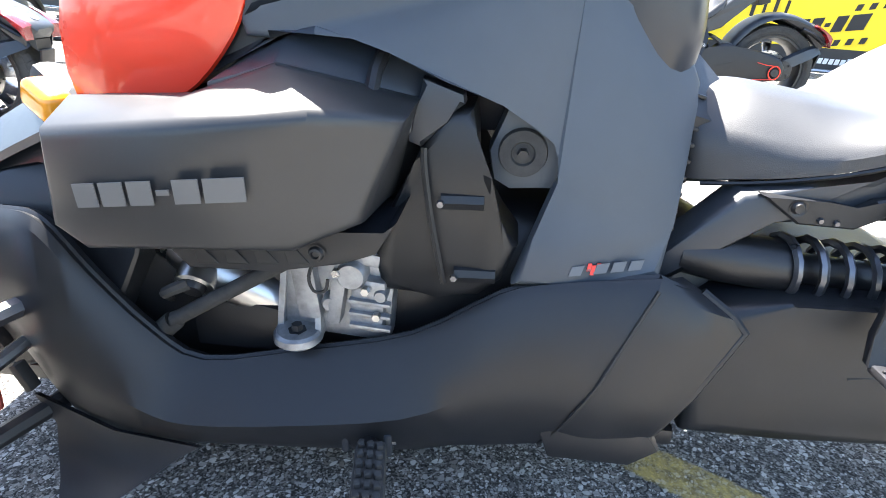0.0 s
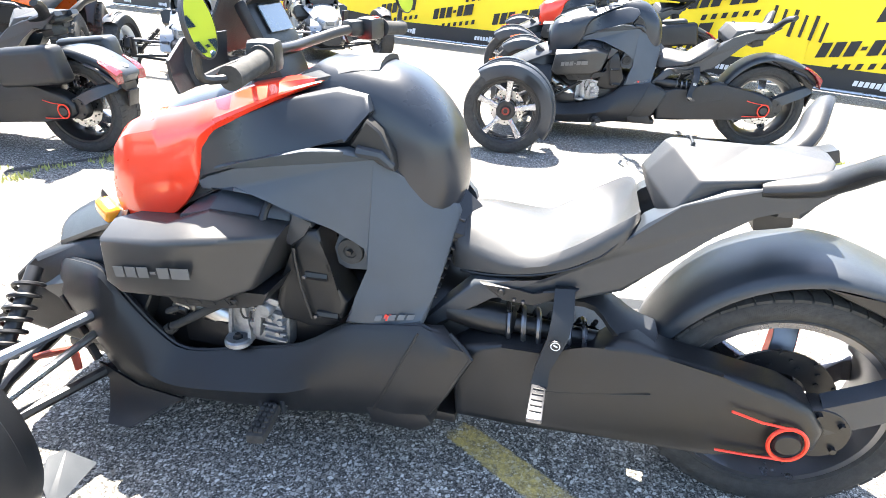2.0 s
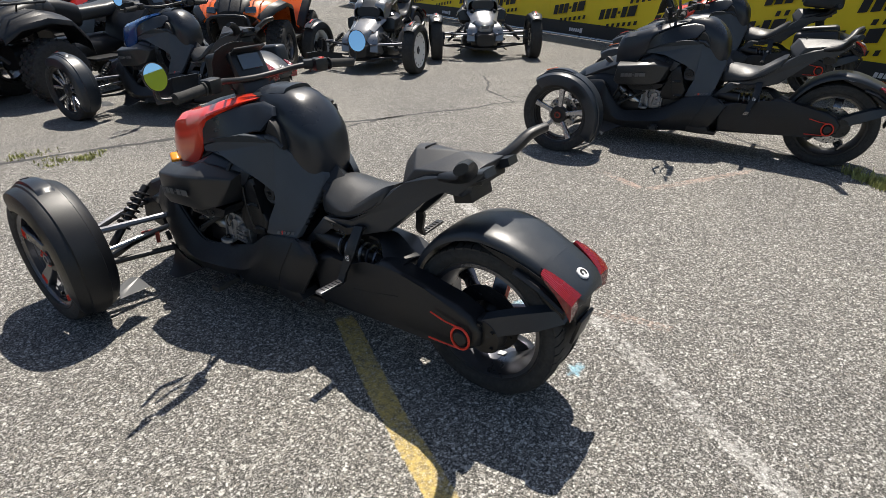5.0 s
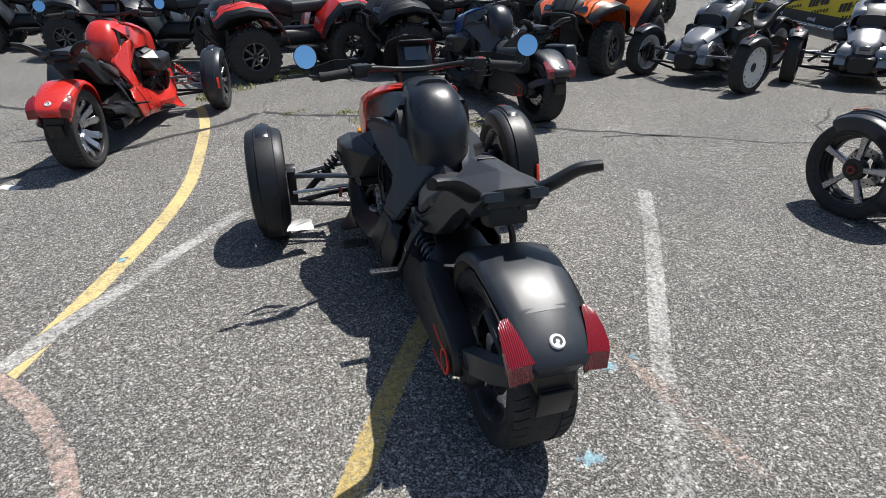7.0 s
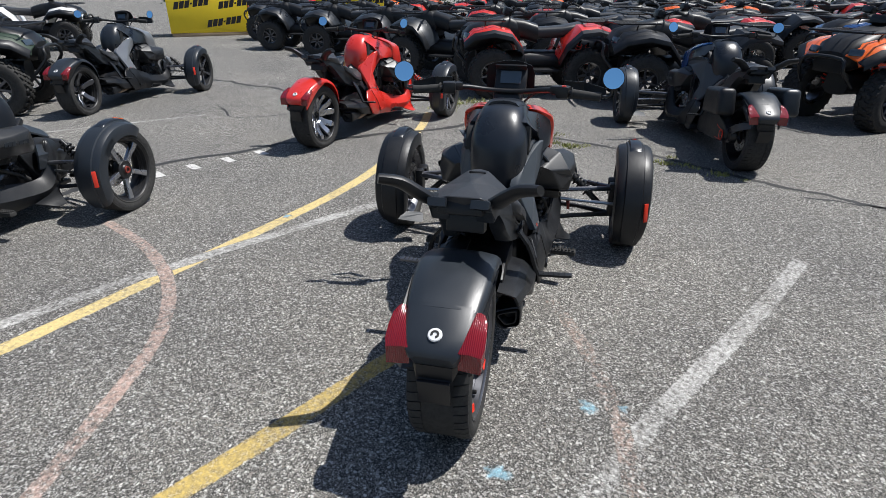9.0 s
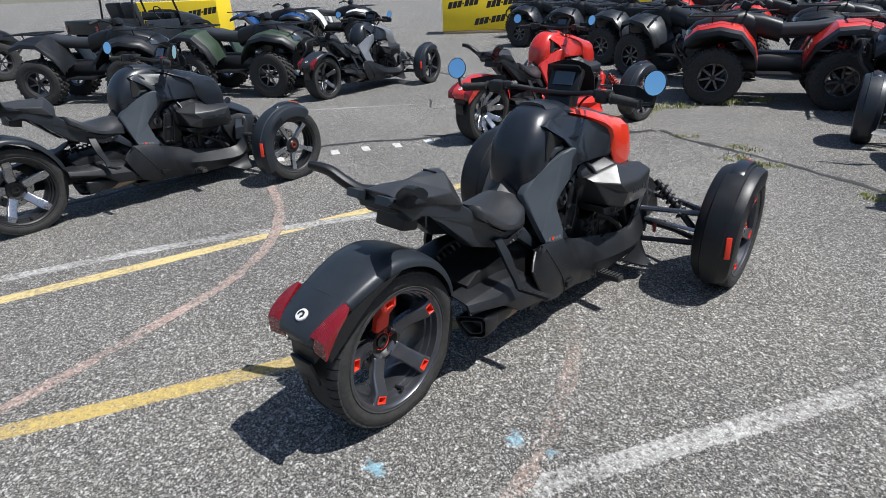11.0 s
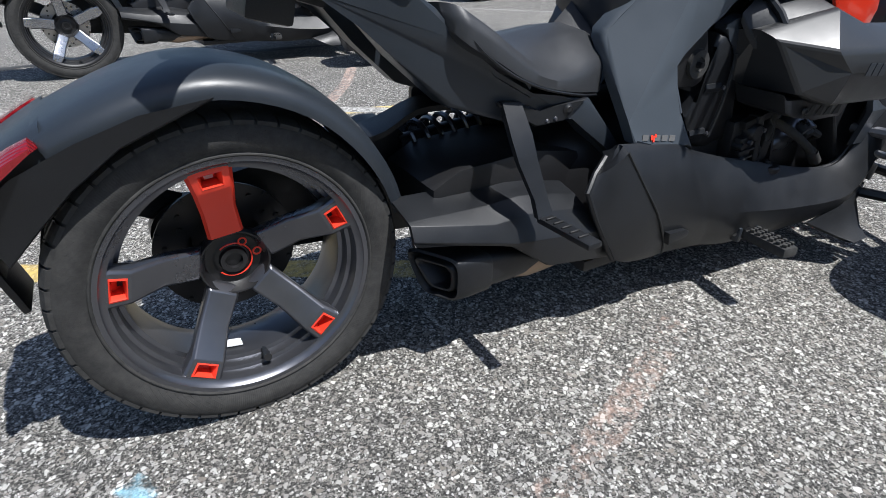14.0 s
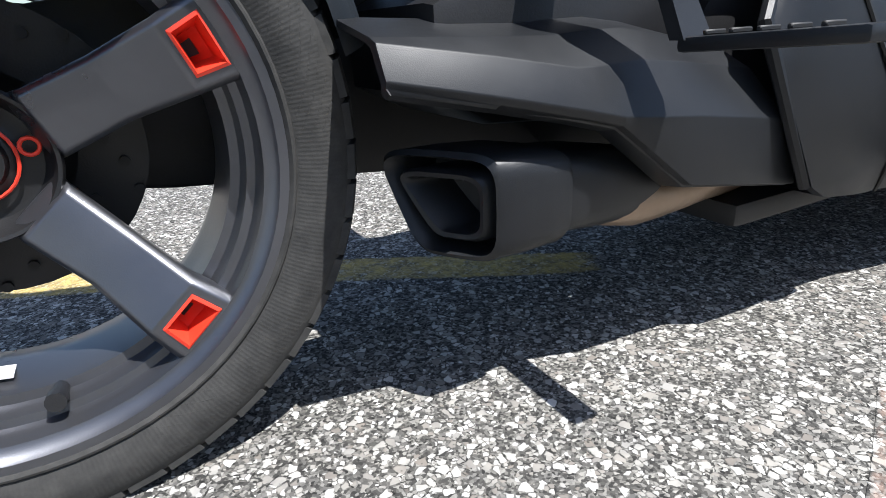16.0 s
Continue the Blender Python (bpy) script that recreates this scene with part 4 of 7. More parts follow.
        part("rear_lip", tube([back[1] - Vector((0, s * 0.008, 0)), back[2] - Vector((0, s * 0.006, 0)), back[3] - Vector((0, s * 0.004, 0)), back[4] - Vector((0, s * 0.006, 0)), back[5] - Vector((0, s * 0.008, 0))], 0.007, 8), skirt, sk)
        if s > 0:
            part("heel_tab", plate([(-0.876, 0.234), (-0.932, 0.230), (-0.946, 0.222), (-0.940, 0.210), (-0.880, 0.204)], lambda x, z: 0.270, -0.03, 0.004, 2), skirt, sk)
        else:
          part("foot_guard", plate([(x, z) for x, z in ((-0.935, 0.205), (-0.78, 0.205), (-0.762, 0.18), (-0.80, 0.148), (-0.915, 0.148))], lambda x, z: s * 0.250, -s * 0.09, 0.008, 2), skirt, sk)
        rows = [[(-1.66, s * 0.292, 0.205), (-1.63, s * 0.30, 0.16), (-1.61, s * 0.34, 0.10), (-1.59, s * 0.375, 0.085)], [(-1.54, s * 0.302, 0.16), (-1.53, s * 0.312, 0.13), (-1.535, s * 0.345, 0.10), (-1.54, s * 0.375, 0.085)],
                [(-1.42, s * 0.292, 0.135), (-1.45, s * 0.305, 0.12), (-1.50, s * 0.345, 0.095), (-1.525, s * 0.372, 0.085)]]
        part("fin", sheet(rows, (0.0, -s * 0.010, -0.006)), skirt, sk)
        for k in range(4):
            part("intake_slot", box((-1.80 + 0.045 * k, s * (0.225 + 0.022 * k), 0.40 - 0.055 * k), (0.012, 0.02, 0.045), (0, -20, 0), 0.003), "print_and_shade", sk)

        # air box with its sloping shoulder
        bm = bmesh.new()
        ring_a = [(-1.492, 0.612, 0.348), (-1.513, 0.500, 0.338), (-1.480, 0.470, 0.334), (-1.235, 0.487, 0.334), (-1.165, 0.512, 0.300), (-1.125, 0.618, 0.246), (-1.205, 0.640 if s < 0 else 0.605, 0.332), (-1.34, 0.629 if s < 0 else 0.603, 0.358)]
        ring_b = [(-1.492, 0.638, 0.290), (-1.505, 0.500, 0.17), (-1.455, 0.462, 0.16), (-1.22, 0.478, 0.16), (-1.15, 0.510, 0.17), (-1.115, 0.638, 0.200), (-1.262, 0.682, 0.272), (-1.36, 0.645, 0.290)]
        ring_c = [(-1.47, 0.620, 0.15), (-1.47, 0.505, 0.14), (-1.42, 0.470, 0.14), (-1.17, 0.485, 0.14), (-1.115, 0.52, 0.14), (-1.10, 0.63, 0.14), (-1.24, 0.664, 0.15), (-1.34, 0.63, 0.15)]
        va, vb, vc = [[bm.verts.new((x, s * w, z)) for x, z, w in r] for r in (ring_a, ring_b, ring_c)]
        c0, c1 = bm.verts.new((-1.42, s * 0.366, 0.548)), bm.verts.new((-1.245, s * 0.350, 0.560))
        for ids in ((0, 1, c0), (1, 2, c0), (2, 3, c1, c0), (3, 4, c1), (4, 5, c1), (5, 6, c1), (6, 7, c0, c1), (7, 0, c0)):
            bm.faces.new([va[i] if isinstance(i, int) else i for i in ids])
        for lo, hi in ((va, vb), (vb, vc)):
            for i in range(8):
                j = (i + 1) % 8
                bm.faces.new((lo[i], hi[i], hi[j], lo[j]))
        bm.faces.new(vc[::-1])
        bmesh.ops.recalc_face_normals(bm, faces=bm.faces)
        rim = set(va)
        bmesh.ops.bevel(bm, geom=[e for e in bm.edges if (e.verts[0] in rim and e.verts[1] in rim) or vb[6] in e.verts and (vb[7] in e.verts or vb[5] in e.verts)], offset=0.012, segments=4, affect="EDGES", profile=0.6, clamp_overlap=True)
        bmesh.ops.triangulate(bm, faces=[f for f in bm.faces if len(f.verts) > 4], ngon_method="EAR_CLIP")
        ab = part("air_box", bm, "plastic_matte", t, "", 38 if s < 0 else 14)
        sizes = [(0.024, 0.80, 0), (0.026, 0.80, 0), (0.026, 0.80, 0), (0.014, 0.18, 0.0), (0.028, 0.80, 0), (0.044, 0.80, 0)]
        part("emblem", strokes(bmesh.new(), (-1.357, s * 0.3655, 0.560), (-s, -s * 0.03, -s * 0.10), (0, s * 0.12, 1), (0.03, s, -0.12), sizes, 0.0045, 0.034, 0.05), "print" if s < 0 else "plastic_grey", ab)
        lid = [[(-1.345, s * 0.262, 0.655), (-1.262, s * 0.268, 0.680), (-1.165, s * 0.225, 0.640), (-1.122, s * 0.196, 0.612)], [(-1.345, s * 0.215, 0.662), (-1.27, s * 0.210, 0.700), (-1.165, s * 0.195, 0.672), (-1.105, s * 0.180, 0.640)],
               [(-1.345, s * 0.150, 0.668), (-1.265, s * 0.150, 0.722), (-1.150, s * 0.160, 0.705), (-1.095, s * 0.165, 0.668)]]
        part("lid", soften(sheet(lid, (0, 0, -0.02)), 9, 0.003), "plastic_grey" if s < 0 else "plastic", ab, "", 30)
        part("lid_rib", tube([(-1.158, s * 0.178, 0.695), (-1.166, s * 0.206, 0.668), (-1.168, s * 0.226, 0.642)], 0.009, 8), "plastic", ab)
        bm = plate([(-1.43, 0.484), (-1.14, 0.498), (-1.125, 0.515), (-1.150, 0.472), (-1.19, 0.456), (-1.28, 0.438), (-1.385, 0.434)], lambda x, z: s * 0.29, -s * 0.12, 0.006, 2)
        part("lower_rail", bm, "plastic", ab)
        for k in range(4):
            x, z = -1.372 + 0.038 * k, 0.441 + 0.0035 * k
            part("rail_slot", plate([(x, z), (x + 0.027, z + 0.002), (x + 0.006, z + 0.026), (x - 0.006, z + 0.026)], lambda x, z: s * 0.2915, -s * 0.003, 0.0008, 1), "print_and_shade", ab)
        part("screw", lathe([(0, s * 0.002), (0.004, s * 0.002), (0.005, s * 0.005), (0.008, s * 0.004), (0.010, 0), (0.012, 0)], 14, at=(-1.222, s * 0.292, 0.468)), "black_metal", ab)
        # dark inner fairing that follows the cowl's lower edge down to the box
        poly = [(-1.24, 0.765), (-1.225, 0.722), (-1.29, 0.704), (-1.335, 0.672), (-1.40, 0.636), (-1.50, 0.606), (-1.545, 0.60), (-1.56, 0.625), (-1.44, 0.665), (-1.36, 0.725), (-1.32, 0.765)]
        P("inner_fairing", plate(poly, lambda x, z: s * float(np.interp(x, (-1.55, -1.40, -1.24), (0.195, 0.212, 0.204))), -s * 0.05, 0.008, 2), "plastic")

        # painted cowl and the dark cover behind it
        wid = lambda x, z: s * float(np.interp(x, (-1.60, -1.50, -1.30, -1.22, -1.13, -1.04), (0.20, 0.225, 0.228, 0.205, 0.15, 0.062)))
        c = []
        tops = [(-1.545, 0.735, 0.60), (-1.53, 0.775, 0.592), (-1.49, 0.805, 0.595), (-1.44, 0.818, 0.61), (-1.38, 0.833, 0.645), (-1.33, 0.848, 0.70), (-1.305, 0.855, 0.75), (-1.29, 0.860, 0.80), (-1.26, 0.870, 0.835), (-1.22, 0.885, 0.860), (-1.13, 0.918, 0.905), (-1.05, 0.938, 0.934)]
        for x, zt, zb in tops:
            w = abs(wid(x, zt))
            k = 0.10 if x < -1.2 else 0.10 * (x + 1.04) / -0.16
            c.append([(x, s * max(w - k - 0.02, 0.02), zt + 0.035 * min(1, k / 0.1)), (x, s * (w - k * 0.45), zt + 0.026 * min(1, k / 0.1)), (x, s * (w - 0.012), zt), (x, s * w, zt - 0.25 * (zt - zb)), (x, s * (w + 0.004), zb + 0.4 * (zt - zb)), (x, s * (w - 0.008), zb)])
        P("cowl", sheet(eased(c, 3), (0, -s * 0.006, -0.003)), cowl)
        poly = [(-1.315, 0.72), (-1.30, 0.80), (-1.25, 0.852), (-1.13, 0.902), (-1.02, 0.925), (-0.955, 0.915), (-0.94, 0.885), (-0.985, 0.825), (-1.05, 0.815), (-1.18, 0.775)]
        if s > 0:
            poly = [(-1.315, 0.72), (-1.30, 0.80), (-1.25, 0.852), (-1.13, 0.902), (-1.02, 0.926), (-0.93, 0.930), (-0.866, 0.906), (-0.885, 0.888), (-0.95, 0.845), (-1.005, 0.803), (-1.012, 0.720), (-1.05, 0.706), (-1.18, 0.712), (-1.30, 0.700)]
        cover = lambda x, z: s * (float(np.interp(x, (-1.30, -1.15, -0.95), (0.222, 0.20, 0.165 if s < 0 else 0.18))) - 0.9 * max(0.0, z - 0.85) - 0.02 * max(0.0, 0.80 - z))
        P("shoulder_cover", plate(poly, cover, -s * 0.03, 0.010, 2), body)
        poly = [(-0.985, 0.815), (-0.945, 0.872), (-0.915, 0.85), (-0.888, 0.80), (-0.885, 0.765), (-0.94, 0.785)]
        if s > 0:
            poly = [(-1.01, 0.800), (-0.94, 0.850), (-0.874, 0.888), (-0.858, 0.83), (-0.855, 0.765), (-0.93, 0.782)]
        rc = P("recess", plate(poly, lambda x, z: s * 0.1475, -s * 0.03, 0.004, 1), "print_and_shade")
        part("recess_strut", tube([(-0.965, s * 0.152, 0.805), (-0.915, s * 0.150, 0.80), (-0.89, s * 0.142, 0.775)], [0.014, 0.012, 0.010], 8), "plastic_grey", rc)
        # indicator and lamp at the nose
        P("indicator", box((-1.60, s * 0.165, 0.615), (0.09, 0.04, 0.04), (0, 30, s * 20), 0.014), "plastic", "turn signal under the cowl")
        if hero and s < 0:
            P("reflector", box((-1.592, s * 0.205, 0.612), (0.062, 0.040, 0.040), (0, 24, s * 24), 0.014, 4), "amber", "amber side reflector under the cowl")
        poly = [(-1.92, 0.26), (-1.89, 0.41), (-1.84, 0.462), (-1.70, 0.508), (-1.56, 0.55), (-1.50, 0.51), (-1.50, 0.41), (-1.58, 0.25), (-1.72, 0.20)]
        ns = P("nose_shroud", plate(poly, lambda x, z: s * (0.236 + 0.25 * max(0.0, min(0.12, -1.72 - x)) - 0.55 * max(0.0, z - 0.40)), -s * 0.15, 0.018, 3), "plastic" if cowl != "silver" else "silver")
        tip = ((-1.604, 0.246, 0.482), (-1.562, 0.284, 0.418), (-1.560, 0.268, 0.325)) if s > 0 else ((-1.690, 0.218, 0.468), (-1.680, 0.246, 0.420), (-1.680, 0.240, 0.340))
        rows = [[(-1.90, 0.196, 0.400), (-1.78, 0.206, 0.442), tip[0]], [(-1.86, 0.245, 0.372), (-1.76, 0.252 if s < 0 else 0.262, 0.402), tip[1]], [(-1.82, 0.232, 0.300), (-1.74, 0.242 if s < 0 else 0.258, 0.310), tip[2]]]
        part("facet", sheet([[(x, s * w, z) for x, w, z in row] for row in rows], (0, -s * 0.014, -0.006)), "plastic_grey", ns)
        P("nose_panel", sheet([[(-1.82, s * 0.12, 0.525), (-1.81, s * 0.15, 0.510), (-1.80, s * 0.180, 0.485)], [(-1.68, s * 0.12, 0.60), (-1.67, s * 0.165, 0.580), (-1.66, s * 0.200, 0.550)], [(-1.53, s * 0.14, 0.66), (-1.525, s * 0.20, 0.640), (-1.52, s * 0.235, 0.61)]], (0, 0, -0.012)), "plastic_grey" if cowl != "silver" else "silver")
        P("grab_handle", tube([(-0.16, s * 0.092, 0.795), (-0.07, s * 0.108, 0.818), (-0.03, s * 0.140, 0.852), (-0.008, s * 0.190, 0.888), (0.020, s * 0.252, 0.904)], [0.026, 0.032, 0.032, 0.030, 0.024], 12, flat=0.66, smooth=4), "plastic")
        # passenger peg on its bent strut
        pb = P("peg_bracket", sheet([[(-0.52, s * 0.158, 0.548), (-0.478, s * 0.158, 0.552)], [(-0.518, s * 0.200, 0.50), (-0.472, s * 0.200, 0.50)], [(-0.522, s * 0.218, 0.455), (-0.480, s * 0.218, 0.455)], [(-0.540, s * 0.234, 0.385), (-0.508, s * 0.236, 0.385)], [(-0.545, s * 0.250, 0.352), (-0.508, s * 0.252, 0.352)]], (0.0, -s * 0.014, 0.0)), "plastic")
        reach = 0.118 if s < 0 else 0.140
        bm = box((-0.526, s * (0.243 + reach / 2), 0.352), (0.032, reach, 0.012), (s * 3, 0, 0), 0.004)
        peg = part("peg", bm, "dark_alloy" if hero and s < 0 else "plastic", pb, "ribbed alloy foot peg")
        for k in range(5):
            part("groove", box((-0.526, s * (0.265 + 0.155 * reach * k), 0.3575 + 0.007 * reach * k), (0.024, 0.004, 0.004), bevel=0.001, steps=1), "print_and_shade", peg)
        if s < 0:
            bd = part("badge", lathe([(0, s * 0.003), (0.012, s * 0.003), (0.013, 0)], 20, at=(-0.503, s * 0.2215, 0.445)), "black_metal", pb, "round black badge with a pale mark")
            bm = lathe([(0.0085, s * 0.0034), (0.0105, s * 0.0034), (0.0105, s * 0.002), (0.0085, s * 0.002)], 20, at=(-0.503, s * 0.2215, 0.445))
            box((-0.503, s * 0.2247, 0.446), (0.010, 0.001, 0.004), (0, 25, 0), 0.0003, 1, bm=bm)
            part("badge_mark", bm, "print_white", bd)
        # rider's pedal
        pd = P("rider_peg", tube([(-1.180, s * 0.20, 0.150), (-1.173, s * 0.262, 0.160), (-1.158, s * 0.325, 0.170)], [0.018, 0.017, 0.014], 8), "black_metal")
        for q in (-1, 1):
            part("clevis", box((-1.173 + 0.031 * q, s * 0.258, 0.163), (0.012, 0.04, 0.040), (0, 0, 0), 0.005), "plastic_grey", pd)
        part("pivot_pin", tube([(-1.215, s * 0.266, 0.165), (-1.131, s * 0.266, 0.165)], 0.006, 8), "steel", pd)
        bm = box((-1.153, s * 0.345, 0.172), (0.044, 0.12, 0.026), (s * 4, 0, -s * 10), 0.008)
        for k in range(6):
            for q in (-1, 0, 1):
                box((-1.153 + 0.013 * q + 0.003 * (k - 2.5), s * (0.300 + 0.018 * k), 0.186 + 0.0012 * k), (0.009, 0.010, 0.008), (0, 0, 20), 0.002, bm=bm)
        part("rubber_pad", bm, "tyre", pd)

    # front nose
    rings = [oval(x, z, w, u, d, 3.0, 24) for x, z, w, u, d in ((-1.90, 0.43, 0.08, 0.05, 0.07), (-1.84, 0.44, 0.14, 0.09, 0.11), (-1.72, 0.46, 0.17, 0.13, 0.13), (-1.58, 0.50, 0.18, 0.15, 0.14), (-1.48, 0.52, 0.14, 0.14, 0.12))]
    P("nose", loft(eased(rings, 3)), body if cowl in ("red", "crimson", "satin") else cowl)
    P("headlamp", box((-1.885, 0, 0.45), (0.05, 0.11, 0.06), (0, -20, 0), 0.014), "screen")
    rings = [oval(x, z, w, u, 0.06, 3.0, 20) for x, z, w, u in ((-1.56, 0.70, 0.16, 0.07), (-1.45, 0.76, 0.17, 0.10), (-1.30, 0.83, 0.17, 0.08), (-1.18, 0.88, 0.13, 0.05))]
    P("cowl_deck", loft(eased(rings, 3)), "plastic_grey")

    # tank dome
    rings = []
    for z, xr, w in ((0.58, -0.785, 0.112), (0.64, -0.766, 0.125), (0.70, -0.754, 0.132), (0.76, -0.758, 0.136), (0.82, -0.770, 0.136), (0.87, -0.798, 0.129), (0.91, -0.832, 0.117), (0.94, -0.868, 0.101), (0.958, -0.905, 0.082), (0.968, -0.945, 0.056), (0.971, -0.99, 0.022)):
        xf = -1.18 + 0.10 * max(0.0, (z - 0.9) / 0.07)
        ring = [(xf, -w * 0.8, z), (xf, 0, z), (xf, w * 0.8, z)]
        for k in range(17):
            a = radians(90 - 180 * k / 16)
            cx = xr - min(0.17, xr - xf - 0.01)
            ring.append((cx + (xr - cx) * abs(math.cos(a)) ** 0.60, w * 0.97 * math.copysign(abs(math.sin(a)) ** 0.72, a), z))
        rings.append(ring)
    P("tank_cover", loft(eased(rings, 3)), body)
    rows = []
    for x, w, z in ((-1.20, 0.12, 0.905), (-1.13, 0.115, 0.938), (-1.07, 0.10, 0.958), (-1.0, 0.085, 0.975), (-0.945, 0.07, 0.978)):
        rows.append([(x, -w, z - 0.02), (x, -w * 0.8, z - 0.004), (x, -w * 0.4, z + 0.002), (x, 0, z + 0.004), (x, w * 0.4, z + 0.002), (x, w * 0.8, z - 0.004), (x, w, z - 0.02)])
    P("filler_lid", sheet(rows, (0, 0, -0.012)), "plastic_grey")
    P("tank_skirt", sheet([[(-0.765, y, 0.70 - abs(y)) for y in (-0.085, -0.05, 0, 0.05, 0.085)], [(-0.70, y * 0.9, 0.64 - abs(y) * 0.5) for y in (-0.085, -0.05, 0, 0.05, 0.085)]], (-0.02, 0, -0.02)), "plastic")

    # rider's seat, dished behind with a raised rim
    rings = []
    for x, rim, mid, zb, w in ((-0.768, 0.592, 0.615, 0.530, 0.084), (-0.755, 0.600, 0.645, 0.522, 0.103), (-0.70, 0.600, 0.654, 0.534, 0.130), (-0.63, 0.592, 0.646, 0.550, 0.150), (-0.56, 0.606, 0.634, 0.570, 0.161),
                               (-0.50, 0.640, 0.628, 0.594, 0.167), (-0.45, 0.676, 0.634, 0.624, 0.166), (-0.415, 0.700, 0.648, 0.642, 0.157), (-0.395, 0.713, 0.668, 0.656, 0.150), (-0.380, 0.719, 0.690, 0.672, 0.134), (-0.370, 0.719, 0.714, 0.690, 0.112)):
        half = [(1.0, zb + 0.1 * (rim - zb)), (1.0, zb + 0.55 * (rim - zb)), (0.975, rim - 0.012), (0.90, rim), (0.78, mid + 0.78 * (rim - mid)), (0.52, mid + 0.22 * (rim - mid))]
        rings.append([(x, -y * w, z) for y, z in half] + [(x, 0, mid)] + [(x, y * w, z) for y, z in half[::-1]] + [(x, 0.88 * w, zb), (x, 0, zb), (x, -0.88 * w, zb)])
    st = P("seat", loft(eased(rings, 5)), "seat", "dished black vinyl rider's seat")
    for s in (-1, 1):
        part("piping", tube([(-0.74, s * 0.110, 0.526), (-0.66, s * 0.142, 0.543), (-0.56, s * 0.161, 0.570), (-0.48, s * 0.167, 0.605), (-0.42, s * 0.158, 0.65), (-0.385, s * 0.135, 0.70)], 0.003, 6, smooth=4), "plastic", st)
    # tail frame
    for s in (-1, 1):
        poly = [(-0.82, 0.40), (-0.70, 0.53), (-0.62, 0.545), (-0.55, 0.548), (-0.47, 0.594), (-0.405, 0.658), (-0.360, 0.712), (-0.30, 0.752), (-0.22, 0.790), (-0.10, 0.815), (0.0, 0.85), (0.01, 0.825), (-0.07, 0.785), (-0.08, 0.745), (-0.125, 0.745), (-0.16, 0.755), (-0.235, 0.70), (-0.29, 0.635), (-0.38, 0.55), (-0.51, 0.505), (-0.66, 0.505), (-0.78, 0.39)]
        side = lambda x, z: s * float(np.interp(x, (-0.82, -0.5, -0.3, 0.0), (0.15, 0.15, 0.125, 0.10)))
        fr = P("tail_frame", plate(poly, side, -s * 0.06, 0.010, 2), "plastic_grey")
        sp2 = part("side_plate", plate([(-0.685, 0.535), (-0.60, 0.53), (-0.565, 0.522), (-0.545, 0.535), (-0.47, 0.552), (-0.475, 0.543), (-0.535, 0.515), (-0.56, 0.495), (-0.63, 0.497)], lambda x, z: s * 0.158, -s * 0.012, 0.003, 1), "plastic", fr)
        for bx, bz in ((-0.605, 0.505), (-0.585, 0.503)):
            part("screw", lathe([(0, s * 0.004), (0.003, s * 0.004), (0.0045, 0.001), (0.005, 0)], 8, at=(bx, s * 0.1585, bz)), "dark_alloy", sp2)
        part("bolt", lathe([(0, s * 0.003), (0.006, s * 0.004), (0.009, 0.001), (0.012, 0)], 10, at=(-0.635, s * 0.159, 0.520)), "black_metal", fr)
    P("tail_bracket", merge(box((-0.115, 0.01, 0.735), (0.075, 0.13, 0.075), (0, -14, 0), 0.008), box((-0.16, 0.01, 0.750), (0.10, 0.10, 0.05), (0, -18, 0), 0.008)), "plastic")
    P("tail_core", box((-0.13, 0, 0.775), (0.22, 0.15, 0.045), (0, -18, 0), 0.012), "plastic")
    if passenger:
        bm = bmesh.new()
        mid = [bm.verts.new(p) for p in ((-0.338, 0, 0.848), (-0.376, 0, 0.788), (-0.355, 0, 0.735), (-0.16, 0, 0.853), (-0.026, 0, 0.848), (-0.030, 0, 0.815))]
        for q in (-1, 1):
            top, nose, low, corner, foot, edge, back, rear, under, heel = [bm.verts.new((x, q * y, z)) for x, y, z in ((-0.322, 0.038, 0.845), (-0.368, 0.036, 0.784), (-0.342, 0.090, 0.722), (-0.272, 0.112, 0.800), (-0.312, 0.130, 0.738), (-0.16, 0.118, 0.816), (-0.045, 0.098, 0.828), (-0.030, 0.055, 0.846), (-0.20, 0.105, 0.770), (-0.046, 0.090, 0.812))]
            for f in ((mid[0], top, corner, edge, mid[3]), (mid[3], edge, back, rear, mid[4]), (mid[0], mid[1], nose, top), (top, nose, foot, corner), (nose, low, foot), (mid[1], mid[2], low, nose), (corner, foot, under, edge), (edge, under, heel, back), (back, heel, mid[5], mid[4], rear), (low, mid[2], mid[5], heel, under, foot)):
                bm.faces.new(f)
        bmesh.ops.triangulate(bm, faces=[f for f in bm.faces if len(f.verts) > 4])
        bmesh.ops.recalc_face_normals(bm, faces=bm.faces)
        bm = soften(bm, 14, 0.006, 3)
        ps = P("passenger_seat", bm, "seat", "raised faceted pillion pad")
        part("strap_loop", tube([(-0.292, -0.028, 0.838), (-0.285, -0.026, 0.851), (-0.285, 0.026, 0.851), (-0.292, 0.028, 0.838)], 0.004, 6), "plastic", ps)
    if case == "top":
        c = P("top_case", box((-0.12, 0, 0.99), (0.36, 0.40, 0.24), (0, 4, 0), 0.05, 4, 0.86), "plastic", "black hard top case")
        part("lid_seam", box((-0.12, 0, 0.985), (0.358, 0.402, 0.008), (0, 4, 0), 0.002), "print_and_shade", c)
